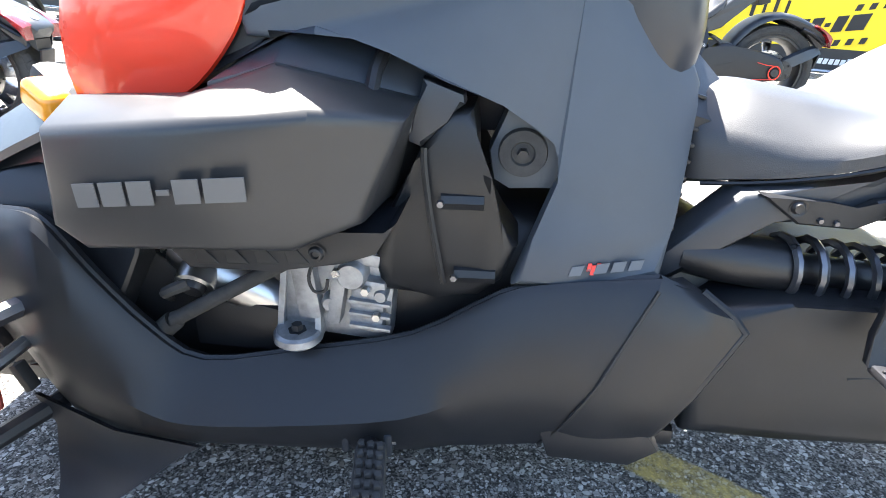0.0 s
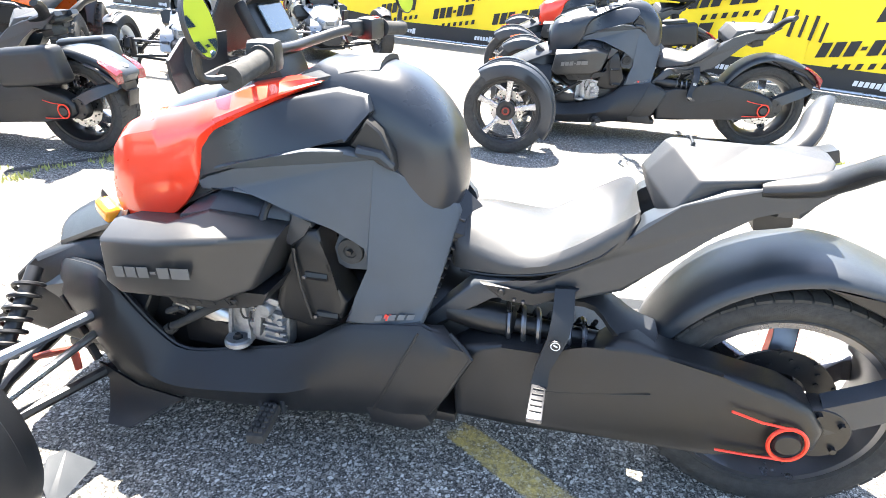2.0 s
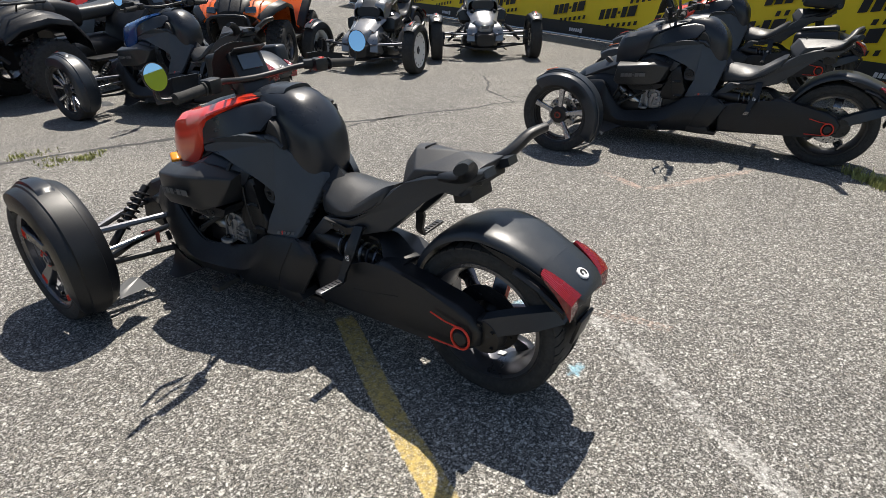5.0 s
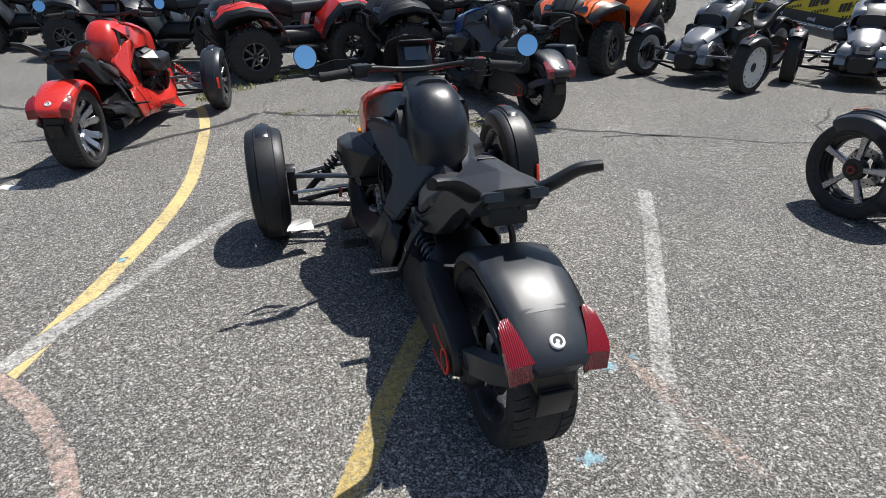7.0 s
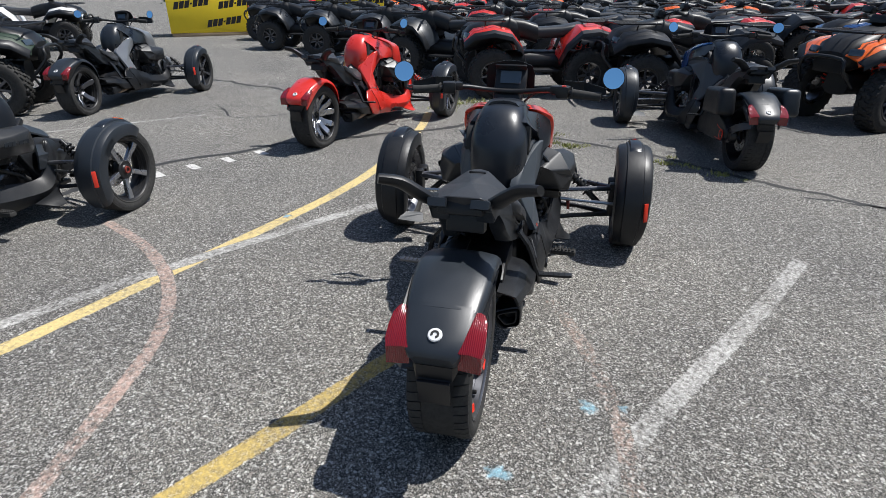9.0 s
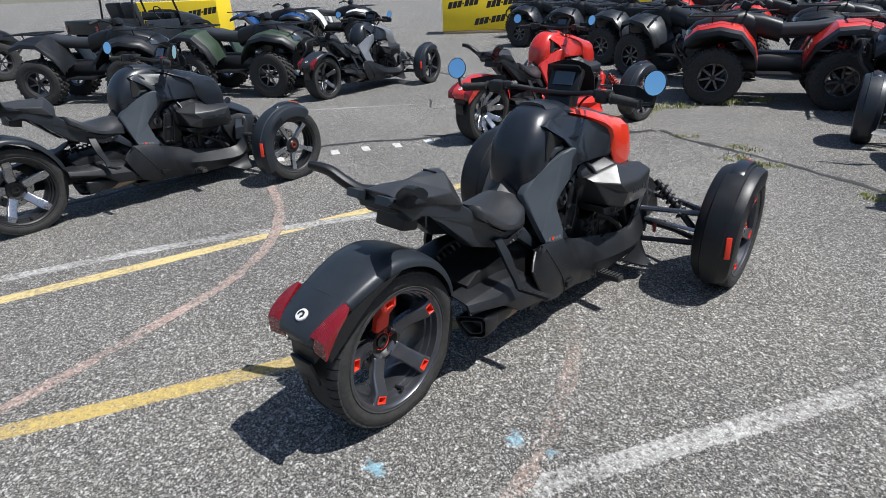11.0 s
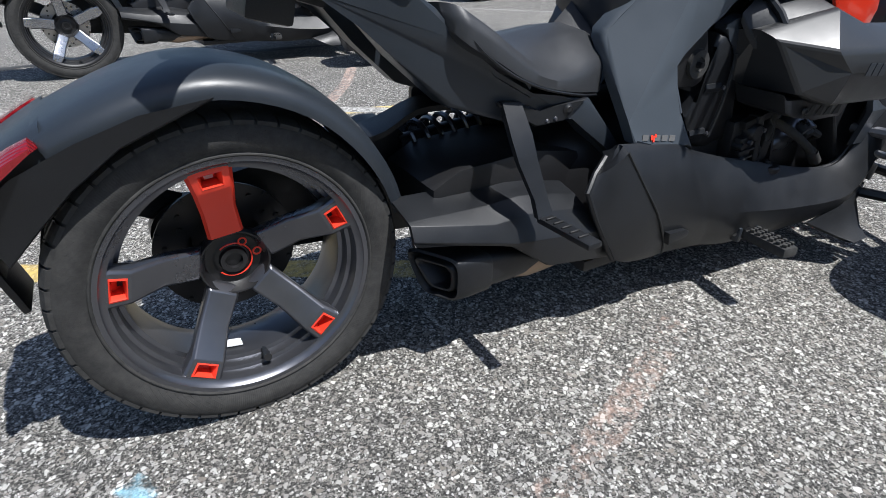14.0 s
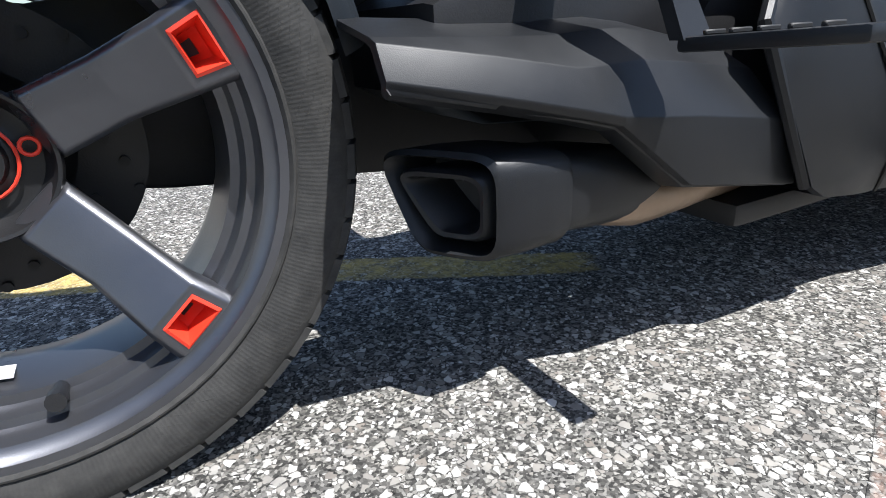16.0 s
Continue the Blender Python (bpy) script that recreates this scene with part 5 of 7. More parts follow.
    if case:
        for s in (-1, 1):
            P("side_case", box((-0.10, s * 0.25, 0.56), (0.42, 0.15, 0.22), (0, -6, 0), 0.045, 4, 0.9), "plastic_grey" if s > 0 else "plastic", "hard side case")

    # rear mudguard, tail panel and lamps
    rows = []
    for x, z, nx, nz, w in ((-0.315, 0.375, -0.92, 0.38, 0.085), (-0.290, 0.44, -0.90, 0.43, 0.100), (-0.245, 0.515, -0.80, 0.6, 0.112), (-0.18, 0.585, -0.62, 0.78, 0.118), (-0.10, 0.632, -0.36, 0.93, 0.120), (-0.01, 0.655, -0.05, 1, 0.121), (0.07, 0.650, 0.16, 0.98, 0.120), (0.14, 0.630, 0.30, 0.95, 0.116), (0.195, 0.608, 0.40, 0.91, 0.111), (0.225, 0.594, 0.44, 0.89, 0.108)):
        row = []
        w, wide, z = w * 1.03, w * 1.09, z - 0.007
        for y, d in ((-1.01, -0.026), (-1.0, -0.020), (-0.965, -0.012), (-0.85, -0.003), (-0.5, 0.004), (0, 0.006), (0.5, 0.004), (0.85, -0.003), (0.965, -0.012), (1.0, -0.022), (1.01, -0.030)):
            row.append((x + nx * d, y * (wide if y > 0 else w), z + nz * d))
        rows.append(row)
    fd = P("rear_fender", sheet(eased(rows, 3), (0.0, 0, -0.006)), tail or "plastic_grey")
    rings = []
    for x, z, w, th in ((0.215, 0.598, 0.103, 0.06), (0.25, 0.579, 0.103, 0.075), (0.29, 0.556, 0.100, 0.085), (0.325, 0.534, 0.090, 0.08), (0.345, 0.515, 0.076, 0.06), (0.352, 0.498, 0.062, 0.04)):
        rings.append([(x, -w, z - 0.012), (x, -w * 0.85, z - 0.002), (x, 0, z), (x, w * 0.85, z - 0.002), (x, w, z - 0.012), (x - 0.015, w * 1.05, z - th * 0.6), (x - 0.02, w * 0.8, z - th), (x - 0.02, 0, z - th), (x - 0.02, -w * 0.8, z - th), (x - 0.015, -w * 1.05, z - th * 0.6)])
    tp = P("tail_panel", loft(eased(rings, 3)), tail or "plastic_grey")
    bm = lathe([(0, 0.004), (0.019, 0.004), (0.0215, 0.002), (0.0215, -0.003)], 28, axis="z")
    bm.transform(pose(0.308, 0, 0.5475, 0, 30, 0))
    bd = part("badge", bm, "print_white", tp, "round chrome badge")
    bm = lathe([(0.006, 0.0052), (0.013, 0.0052), (0.013, 0.003), (0.006, 0.003)], 22, axis="z", arc=(20, 300))
    bm.transform(pose(0.308, 0, 0.5475, 0, 30, 0))
    part("badge_mark", bm, "print_and_shade", bd)
    for s in (-1, 1):
        rings = []
        for x, z, a, b, th in ((0.228, 0.585, 0.108, 0.132, 0.010), (0.250, 0.575, 0.102, 0.142, 0.014), (0.285, 0.556, 0.093, 0.146, 0.020), (0.322, 0.530, 0.082, 0.146, 0.040), (0.340, 0.512, 0.072, 0.140, 0.060)):
            rings.append([(x, s * a, z + 0.004), (x, s * (a + b) / 2, z + 0.004), (x, s * b, z - 0.004), (x, s * b, z - th), (x - 0.01, s * a, z - th)])
        P("tail_lamp", loft(rings), "lens", "glossy red tail lamp")
        if s < 0:
            P("lamp_bracket", tube([(0.14, s * 0.115, 0.56), (0.22, s * 0.12, 0.53), (0.31, s * 0.115, 0.47)], [0.03, 0.026, 0.02], 8, flat=0.5), "plastic")
    for s in (-1, 1):
        wide = 0.139 if s > 0 else 0.129
        rows = [[(x, s * wide * f, z) for x, f, z in ((0.00, 1.0, 0.618), (0.10, 1.0, 0.606), (0.18, 0.98, 0.580), (0.26, 0.95, 0.545), (0.315, 0.86, 0.500))],
                [(x, s * wide * f, z) for x, f, z in ((0.04, 0.97, 0.602), (0.13, 0.95, 0.565), (0.20, 0.92, 0.515), (0.255, 0.86, 0.462), (0.30, 0.78, 0.415))]]
        P("fender_side", sheet(rows, (0, -s * 0.012, -0.006)), tail or "plastic")
    P("plate_holder", loft([[(x, y * w, z) for y, z in ((-1, a), (1, a), (1, b), (-1, b))] for x, a, b, w in ((0.20, 0.535, 0.50, 0.085), (0.29, 0.475, 0.44, 0.075), (0.325, 0.45, 0.40, 0.055), (0.322, 0.38, 0.36, 0.04))]), "black_metal")
    P("mud_flap", box((0.325, 0, 0.355), (0.012, 0.10, 0.10), (0, 14, 0), 0.004), "black_metal")

    # left drive housing with its red ring
    outline = [(-0.74, 0.36), (-0.70, 0.385), (-0.62, 0.398), (-0.52, 0.400), (-0.46, 0.404), (-0.425, 0.416), (-0.400, 0.440), (-0.372, 0.462), (-0.335, 0.464), (-0.27, 0.442), (-0.16, 0.425), (-0.04, 0.405), (0.02, 0.375), (0.058, 0.325), (0.055, 0.27), (0.01, 0.238), (-0.15, 0.215), (-0.29, 0.205), (-0.59, 0.18), (-0.72, 0.17)]
    dh = P("drive_housing", plate(outline, lambda x, z: -0.196 - 0.012 * max(0.0, 1 - abs(x + 0.1) / 0.30), 0.085, 0.024, 4), "plastic")
    ring = [(-0.008 + 0.036 * math.cos(a), -0.214, 0.29 + 0.042 * math.sin(a)) for a in np.linspace(0, math.tau, 37)]
    ring_bm = tube([Vector(p) for p in ring], 0.0045, 6)
    tube([(-0.13, -0.216, 0.352), (-0.07, -0.217, 0.338), (-0.008, -0.215, 0.332)], 0.003, 6, bm=ring_bm)
    tube([(-0.14, -0.2165, 0.243), (-0.08, -0.217, 0.245), (-0.008, -0.215, 0.248)], 0.003, 6, bm=ring_bm)
    part("seam", tube([(-0.525, -0.1968, 0.295), (-0.402, -0.1968, 0.318), (-0.29, -0.2012, 0.345)], 0.0016, 6, smooth=4), "print_and_shade", dh)
    part("trim_ring", ring_bm, "red_trim", dh, "red painted ring and pinstripes")
    part("axle_cap", lathe([(0, -0.012), (0.024, -0.012), (0.030, -0.004), (0.030, 0.01)], 24, at=(-0.008, -0.207, 0.29)), "black_metal", dh)
    bm = lathe([(0, -0.01), (0.062, -0.01), (0.068, 0.0), (0.068, 0.04)], 30, at=(0.055, -0.165, 0.30))
    for a in (40, 100, -40):
        lathe([(0, -0.016), (0.007, -0.016), (0.008, 0.0)], 6, (0.055 + 0.05 * math.cos(radians(a)), -0.17, 0.30 + 0.05 * math.sin(radians(a))), bm=bm)
    P("hub_carrier", bm, "black_metal")
    P("fender_stay", sheet([[(0.05, -0.172, 0.365), (0.07, -0.176, 0.30)], [(0.12, -0.168, 0.402), (0.15, -0.172, 0.345)], [(0.20, -0.150, 0.435), (0.24, -0.152, 0.385)], [(0.28, -0.105, 0.452), (0.31, -0.105, 0.415)]], (0, 0.035, 0.012)), "plastic_grey")
    rows = [[(-0.490, -0.115, 0.497), (-0.490, -0.09, 0.512), (-0.490, -0.04, 0.500)], [(-0.430, -0.122, 0.497), (-0.420, -0.09, 0.512), (-0.410, -0.04, 0.500)], [(-0.372, -0.168, 0.458), (-0.350, -0.12, 0.474), (-0.340, -0.05, 0.462)], [(-0.300, -0.17, 0.448), (-0.290, -0.13, 0.458), (-0.290, -0.06, 0.450)]]
    P("shock_shroud", sheet(eased(rows, 3), (0, 0, -0.012)), "plastic")
    a, b = (-0.76, -0.125, 0.435), (-0.40, -0.115, 0.405)
    sh = P("rear_shock", tube([a, (-0.70, -0.124, 0.430), (-0.61, -0.121, 0.422), (-0.60, -0.121, 0.421), b], [0.028, 0.036, 0.038, 0.022, 0.022], 14), "black_metal")
    part("coil", spring((-0.625, -0.122, 0.424), (-0.42, -0.116, 0.407), 0.041, 0.0062, 6), "dark_alloy", sh)
    # right swing arm, chain-like cover, shields and the muffler
    outline = [(-0.76, 0.40), (-0.60, 0.43), (-0.42, 0.42), (-0.36, 0.39), (-0.36, 0.31), (-0.42, 0.28), (-0.60, 0.27), (-0.76, 0.25)]
    P("swing_arm", plate(outline, lambda x, z: 0.115, -0.20, 0.015, 2), "black_metal")
    front = lambda x, z: x - 0.55 * max(0.0, 0.32 - z) if x < -0.66 else x
    rows = []
    for x, b, c, d, e in ((-0.280, 0.366, (0.176, 0.362), (0.190, 0.336), (0.188, 0.331)), (-0.37, 0.362, (0.192, 0.348), (0.206, 0.318), (0.203, 0.312)), (-0.448, 0.360, (0.200, 0.334), (0.216, 0.301), (0.213, 0.294)), (-0.486, 0.362, (0.198, 0.334), (0.220, 0.292), (0.217, 0.284)),
                          (-0.525, 0.363, (0.196, 0.336), (0.223, 0.288), (0.221, 0.255)), (-0.575, 0.357, (0.197, 0.331), (0.226, 0.284), (0.224, 0.218)), (-0.675, 0.336, (0.200, 0.318), (0.229, 0.268), (0.226, 0.192))):
        rows.append([(front(x, z), y, z) for y, z in ((0.09, b + 0.016), (0.165, b), c, d, e, (0.195, e[1] - 0.004))])
    part("exhaust_cover", soften(sheet(rows, (0, -0.010, -0.004)), 9, 0.0045), "plastic", t, "faceted black exhaust cover", 30)
    def slanted(x, hw, hz, slant=0.6, yc=0.146, zc=0.221, e=4.5):
        """A ring of the muffler: its outer side lies further forward and its inner side leans."""
        out = []
        for _, y, z in oval(x, zc, hw, hz, hz, e, 28, yc):
            y += 0.018 * max(0.0, (yc - y) / hw) * (zc - z) / hz
            out.append((x - slant * (y - yc), y, z))
        return out

    rings = [slanted(-0.400, 0.041, 0.0413), slanted(-0.352, 0.042, 0.0425), slanted(-0.346, 0.044, 0.0448), slanted(-0.350, 0.048, 0.0496), slanted(-0.385, 0.049, 0.0496, 0.5), slanted(-0.425, 0.049, 0.0472, 0.45), slanted(-0.434, 0.047, 0.0437, 0.42), slanted(-0.436, 0.044, 0.0401, 0.4)]
    rings += [slanted(-0.50, 0.046, 0.0425, 0.25, 0.142, 0.215, 3.0), slanted(-0.58, 0.042, 0.0378, 0.1, 0.135, 0.205, 2.4), slanted(-0.66, 0.034, 0.0354, 0.0, 0.125, 0.20, 2.2)]
    mf = P("muffler", loft(rings, caps=False), "plastic", "squared black muffler")
    rings = [slanted(-0.425, 0.025, 0.0224), slanted(-0.356, 0.026, 0.0236), slanted(-0.350, 0.0275, 0.0254), slanted(-0.349, 0.031, 0.0295), slanted(-0.354, 0.0335, 0.0324), slanted(-0.40, 0.034, 0.0330)]
    part("outlet", loft(rings, caps=False), "plastic", mf, "hollow squared outlet")
    # flat black sheet across the muffler: shade of the hollow put into colour
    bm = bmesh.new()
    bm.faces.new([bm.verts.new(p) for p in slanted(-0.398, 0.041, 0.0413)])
    part("bore_shade", bm, "print_and_shade", mf)
    P("exhaust_pipe", tube([(-0.50, 0.142, 0.205), (-0.57, 0.148, 0.190), (-0.69, 0.145, 0.190), (-0.80, 0.11, 0.175), (-0.95, 0.05, 0.15), (-1.2, 0.0, 0.16)], [0.028, 0.032, 0.026, 0.026, 0.026, 0.026], 12, smooth=3), "burnt", "heat-tinted exhaust pipe")
    bm = box((-1.30, 0, 0.145), (1.16, 0.36, 0.03), bevel=0.008)
    P("belly_plate", bm, "black_metal")

    # handlebar, mirrors and display
    bar = P("handlebar", tube([(-1.055, -0.43, 0.995), (-1.075, -0.30, 1.005), (-1.13, -0.20, 1.005), (-1.17, -0.10, 0.99), (-1.175, 0.0, 0.985), (-1.17, 0.10, 0.99), (-1.13, 0.20, 1.005), (-1.075, 0.30, 1.005), (-1.055, 0.43, 0.995)], 0.012, 10, smooth=5), "black_metal")
    for s in (-1, 1):
        g = part("grip", tube([(-1.073, s * 0.31, 1.004), (-1.06, s * 0.395, 0.997), (-1.055, s * 0.435, 0.995)], [0.019, 0.0185, 0.020], 14), "tyre", bar)
        part("grip_flange", lathe([(0.016, -0.003), (0.025, -0.003), (0.026, 0.0), (0.025, 0.003), (0.016, 0.003)], 20, at=(-1.074, s * 0.308, 1.004)), "tyre", bar)
        part("switch_block", merge(box((-1.088, s * 0.268, 1.006), (0.056, 0.062, 0.056), (0, 0, -s * 14), 0.014), box((-1.120, s * 0.235, 1.008), (0.045, 0.05, 0.040), (0, 0, -s * 30), 0.012)), "black_metal", bar)
        if s > 0:
            part("stop_switch", box((-1.075, s * 0.27, 1.03), (0.02, 0.02, 0.012), bevel=0.004), "red_trim", bar, "red stop switch")
        part("lever", tube([(-1.12, s * 0.27, 1.0), (-1.13, s * 0.35, 0.99), (-1.115, s * 0.42, 0.988)], 0.006, 6), "black_metal", bar)
        part("hand_guard", sheet([[(-1.16, s * 0.27, 1.045), (-1.165, s * 0.27, 1.0), (-1.15, s * 0.27, 0.965)], [(-1.185, s * 0.36, 1.04), (-1.19, s * 0.36, 1.0), (-1.175, s * 0.36, 0.96)], [(-1.14, s * 0.46, 1.02), (-1.14, s * 0.46, 0.995), (-1.13, s * 0.46, 0.97)]], (-0.006, 0, 0)), "plastic", bar)
        mr = P("mirror", tube([(-1.06, s * 0.44, 0.995), (-1.075, s * 0.475, 1.0), (-1.075, s * 0.482, 1.03), (-1.070, s * 0.482, 1.045)], 0.007, 8, smooth=3), "black_metal", "round bar-end mirror")
        face = pose(-1.060, s * 0.482, 1.077, 0, 90 - 11, s * -12)
        bm = lathe([(0, -0.016), (0.030, -0.014), (0.046, -0.006), (0.048, 0.001), (0.045, 0.002)], 32, axis="z")
        bm.transform(face)
        part("shell", bm, "black_metal", mr)
        bm = lathe([(0, 0.0015), (0.045, 0.0015)], 32, axis="z")
        bm.transform(face)
        part("glass", bm, "mirror", mr, "convex mirror glass")
    ds = P("display", merge(box((-1.235, 0.01, 1.03), (0.036, 0.155, 0.115), (0, -28, 0), 0.014), box((-1.222, 0.01, 1.090), (0.045, 0.150, 0.008), (0, -34, 0), 0.003)), "plastic", "upright instrument display")
    part("screen", box((-1.2155, 0.01, 1.045), (0.004, 0.100, 0.062), (0, -28, 0), 0.001, 1), "screen", ds)
    P("windscreen", sheet([[(dx + 1.2 * y * y, y * f, z - drop * y * y) for y in (-0.12, -0.08, -0.04, 0, 0.04, 0.08, 0.12)] for dx, f, z, drop in ((-1.32, 1.0, 0.97, 0.0), (-1.305, 1.0, 1.05, 0.0), (-1.288, 0.9, 1.115, 1.6))], (-0.005, 0, 0)), "plastic")
    P("steering_head", box((-1.21, 0, 0.93), (0.08, 0.14, 0.12), (0, -20, 0), 0.02), "black_metal")
    for y in (-0.05, 0.06):
        P("control_cable", tube([(-1.10, y * 4.6, 1.0), (-1.20, y * 2.6, 0.985), (-1.24, y * 1.4, 0.93), (-1.26, y, 0.86)], 0.005, 6, smooth=4), "tyre")
    for ob in t.children:
        if ob.name.split(".")[0] in ("tank_cover", "filler_lid", "seat", "passenger_seat"):
            ob.location.y += 0.012
    return t


# ---- quad bikes ----
def knobby(parent, at, name="wheel", radius=0.32, half=0.12, rim=0.17, rim_mat="dark_alloy", near=True, s=1):
    bm = lathe([(0, s * half * 0.55), (0.03, s * half * 0.55), (0.045, s * half * 0.4), (0.05, 0), (0.05, -s * 0.05), (0, -s * 0.05)], 14)
    hub = part(name, bm, "black_metal", parent)
    hub.location = at
    tyre = part("tyre", lathe(tyre_profile(radius, rim, half), 40), "tyre", hub)
    bm = bmesh.new()
    for k in range(26):
        a = math.tau * k / 26
        for q, y in ((-1, 0.62), (1, 0.62), (-1, 0.18), (1, 0.18)):
            b = a + (0.12 if y < 0.3 else 0.0) + 0.03 * q
            own = box((0, q * y * half, radius), (0.042, half * 0.42, 0.03), (0, 0, q * 14), 0.004, 1)
            own.transform(Matrix.Rotation(b, 4, "Y"))
            merge(bm, own)
    part("tread", bm, "tyre", tyre)["kind"] = "stuff"
    bm = lathe([(rim + 0.004, s * half * 0.8), (rim - 0.012, s * half * 0.78), (rim - 0.03, s * half * 0.3), (rim - 0.035, -s * half * 0.6), (rim + 0.004, -s * half * 0.8)], 36)
    bars = []
    for k in range(7):
        a = math.tau * k / 7
        own = box((0, s * half * 0.5, (rim + 0.02) / 2), (0.03, 0.02, rim - 0.03), (0, 0, 0), 0.004, 1)
        own.transform(Matrix.Rotation(a, 4, "Y"))
        if near:
            bars.append(own)
        else:
            merge(bm, own)
    part("rim", bm, rim_mat, hub)
    for own in bars:
        part("spoke", own, rim_mat, hub)
    return hub


def quad_bike(m, label, paint="red", rim="dark_alloy", rack=True, group="parked quad bikes", near=True):
    """A quad bike that faces -x, its middle on the origin."""
    t = thing("quad_bike", m, label, "quad bike", group)
    P = lambda name, bm, mat, lab="", to=None: part(name, bm, mat, to or t, lab)
    for x in (-0.66, 0.66):
        for s in (-1, 1):
            knobby(t, (x, s * 0.46, 0.32), rim_mat=rim, near=near, s=s)
            P("suspension_arm", tube([(x, s * 0.12, 0.36), (x, s * 0.40, 0.30)], 0.02, 8), "black_metal")
            sh = P("shock", tube([(x + 0.05, s * 0.20, 0.70), (x, s * 0.34, 0.36)], 0.02, 8), "black_metal")
            part("coil", spring((x + 0.045, s * 0.21, 0.66), (x + 0.01, s * 0.32, 0.42), 0.035, 0.008, 6), "red_trim" if paint in ("crimson", "orange") else "black_metal", sh)
    P("chassis", loft([oval(x, 0.45, w, 0.14, 0.12, 3, 16) for x, w in ((-0.85, 0.14), (-0.6, 0.2), (0.0, 0.22), (0.6, 0.2), (0.82, 0.14))]), "black_metal")
    for s in (-1, 1):
        # fenders: flared sheets over the wheels, and the floorboard between them
        for name, stations in (("front_fender", ((-1.05, 0.72, 0.34), (-0.92, 0.84, 0.46), (-0.66, 0.89, 0.54), (-0.42, 0.84, 0.54), (-0.26, 0.66, 0.50), (-0.20, 0.50, 0.46))),
                               ("rear_fender", ((0.26, 0.50, 0.44), (0.34, 0.70, 0.50), (0.52, 0.88, 0.54), (0.75, 0.90, 0.52), (0.98, 0.84, 0.44)))):
            rows = [[(x, s * 0.10, z + 0.06), (x, s * w * 0.55, z + 0.05), (x, s * w * 0.9, z + 0.01), (x, s * w, z - 0.04)] for x, z, w in stations]
            P(name, sheet(rows, (0, 0, -0.012)), paint)
            rows = [[(x, s * w * 0.93, z + 0.004), (x, s * (w + 0.05), z - 0.03), (x, s * (w + 0.06), z - 0.07)] for x, z, w in stations]
            P("fender_flare", sheet(rows, (0, 0, -0.012)), "plastic")
        P("footboard", box((0.03, s * 0.36, 0.36), (0.46, 0.24, 0.03), bevel=0.008), "plastic")
        P("head_lamp", box((-1.00, s * 0.24, 0.80), (0.06, 0.14, 0.08), (0, 20, -s * 20), 0.02), "screen")
        P("tail_lamp", box((1.00, s * 0.30, 0.80), (0.03, 0.10, 0.05), bevel=0.012), "lens")
    P("front_body", loft([oval(x, z, w, u, d, 3.2, 20) for x, z, w, u, d in ((-1.06, 0.72, 0.16, 0.08, 0.12), (-0.96, 0.78, 0.24, 0.14, 0.20), (-0.70, 0.86, 0.27, 0.14, 0.22), (-0.42, 0.90, 0.20, 0.16, 0.2), (-0.25, 0.84, 0.15, 0.13, 0.2))]), "plastic")
    P("tank_cover", loft([oval(x, z, w, 0.12, 0.14, 3, 18) for x, z, w in ((-0.36, 0.90, 0.15), (-0.2, 0.88, 0.17), (0.0, 0.82, 0.15))]), "plastic")
    P("seat", loft([oval(x, z, w, 0.07, 0.09, 3.2, 20) for x, z, w in ((-0.12, 0.83, 0.12), (0.05, 0.83, 0.15), (0.35, 0.85, 0.18), (0.62, 0.90, 0.19), (0.72, 0.90, 0.16))]), "seat")
    P("bumper", tube([(-1.02, -0.30, 0.45), (-1.16, -0.26, 0.62), (-1.14, -0.2, 0.74), (-1.14, 0.2, 0.74), (-1.16, 0.26, 0.62), (-1.02, 0.30, 0.45)], 0.02, 8, smooth=3), "black_metal")
    P("grille", box((-1.06, 0, 0.66), (0.03, 0.34, 0.16), (0, -8, 0), 0.02), "plastic")
    if rack:
        for x0, x1, z in ((-1.02, -0.50, 1.0), (0.62, 1.08, 0.98)):
            r = P("cargo_rack", tube([(x0, -0.36, z), (x0, 0.36, z), (x1, 0.36, z), (x1, -0.36, z), (x0, -0.36, z)], 0.012, 8), "black_metal")
            for k in range(5):
                y = -0.27 + 0.135 * k
                part("rack_bar", tube([(x0, y, z), (x1, y, z)], 0.009, 6), "black_metal", r)
            for y in (-0.3, 0.3):
                part("rack_stay", tube([((x0 + x1) / 2, y, z), ((x0 + x1) / 2, y * 0.8, z - 0.12)], 0.009, 6), "black_metal", r)
    bar = P("handlebar", tube([(-0.24, -0.42, 1.10), (-0.30, -0.28, 1.14), (-0.38, -0.12, 1.10), (-0.40, 0, 1.08), (-0.38, 0.12, 1.10), (-0.30, 0.28, 1.14), (-0.24, 0.42, 1.10)], 0.013, 8, smooth=4), "black_metal")
    for s in (-1, 1):
        part("grip", tube([(-0.29, s * 0.30, 1.135), (-0.24, s * 0.43, 1.10)], 0.019, 10), "tyre", bar)
        part("switch_block", box((-0.31, s * 0.26, 1.135), (0.05, 0.05, 0.05), bevel=0.01), "black_metal", bar)
    P("display_pod", box((-0.42, 0, 1.10), (0.12, 0.2, 0.10), (0, 20, 0), 0.03), "plastic")
    return t


# ---- ground ----
bm = bmesh.new()
n = 24
R = 400.0
ticks = [-400, -60, -30, -20, -14, -10, -7, -5, -3.5, -2.5, -1.5, -0.7, 0, 0.7, 1.5, 2.5, 3.5, 5, 7, 10, 14, 20, 30, 60, 400]
grid_v = [[bm.verts.new((x, y, 0)) for y in ticks] for x in ticks]
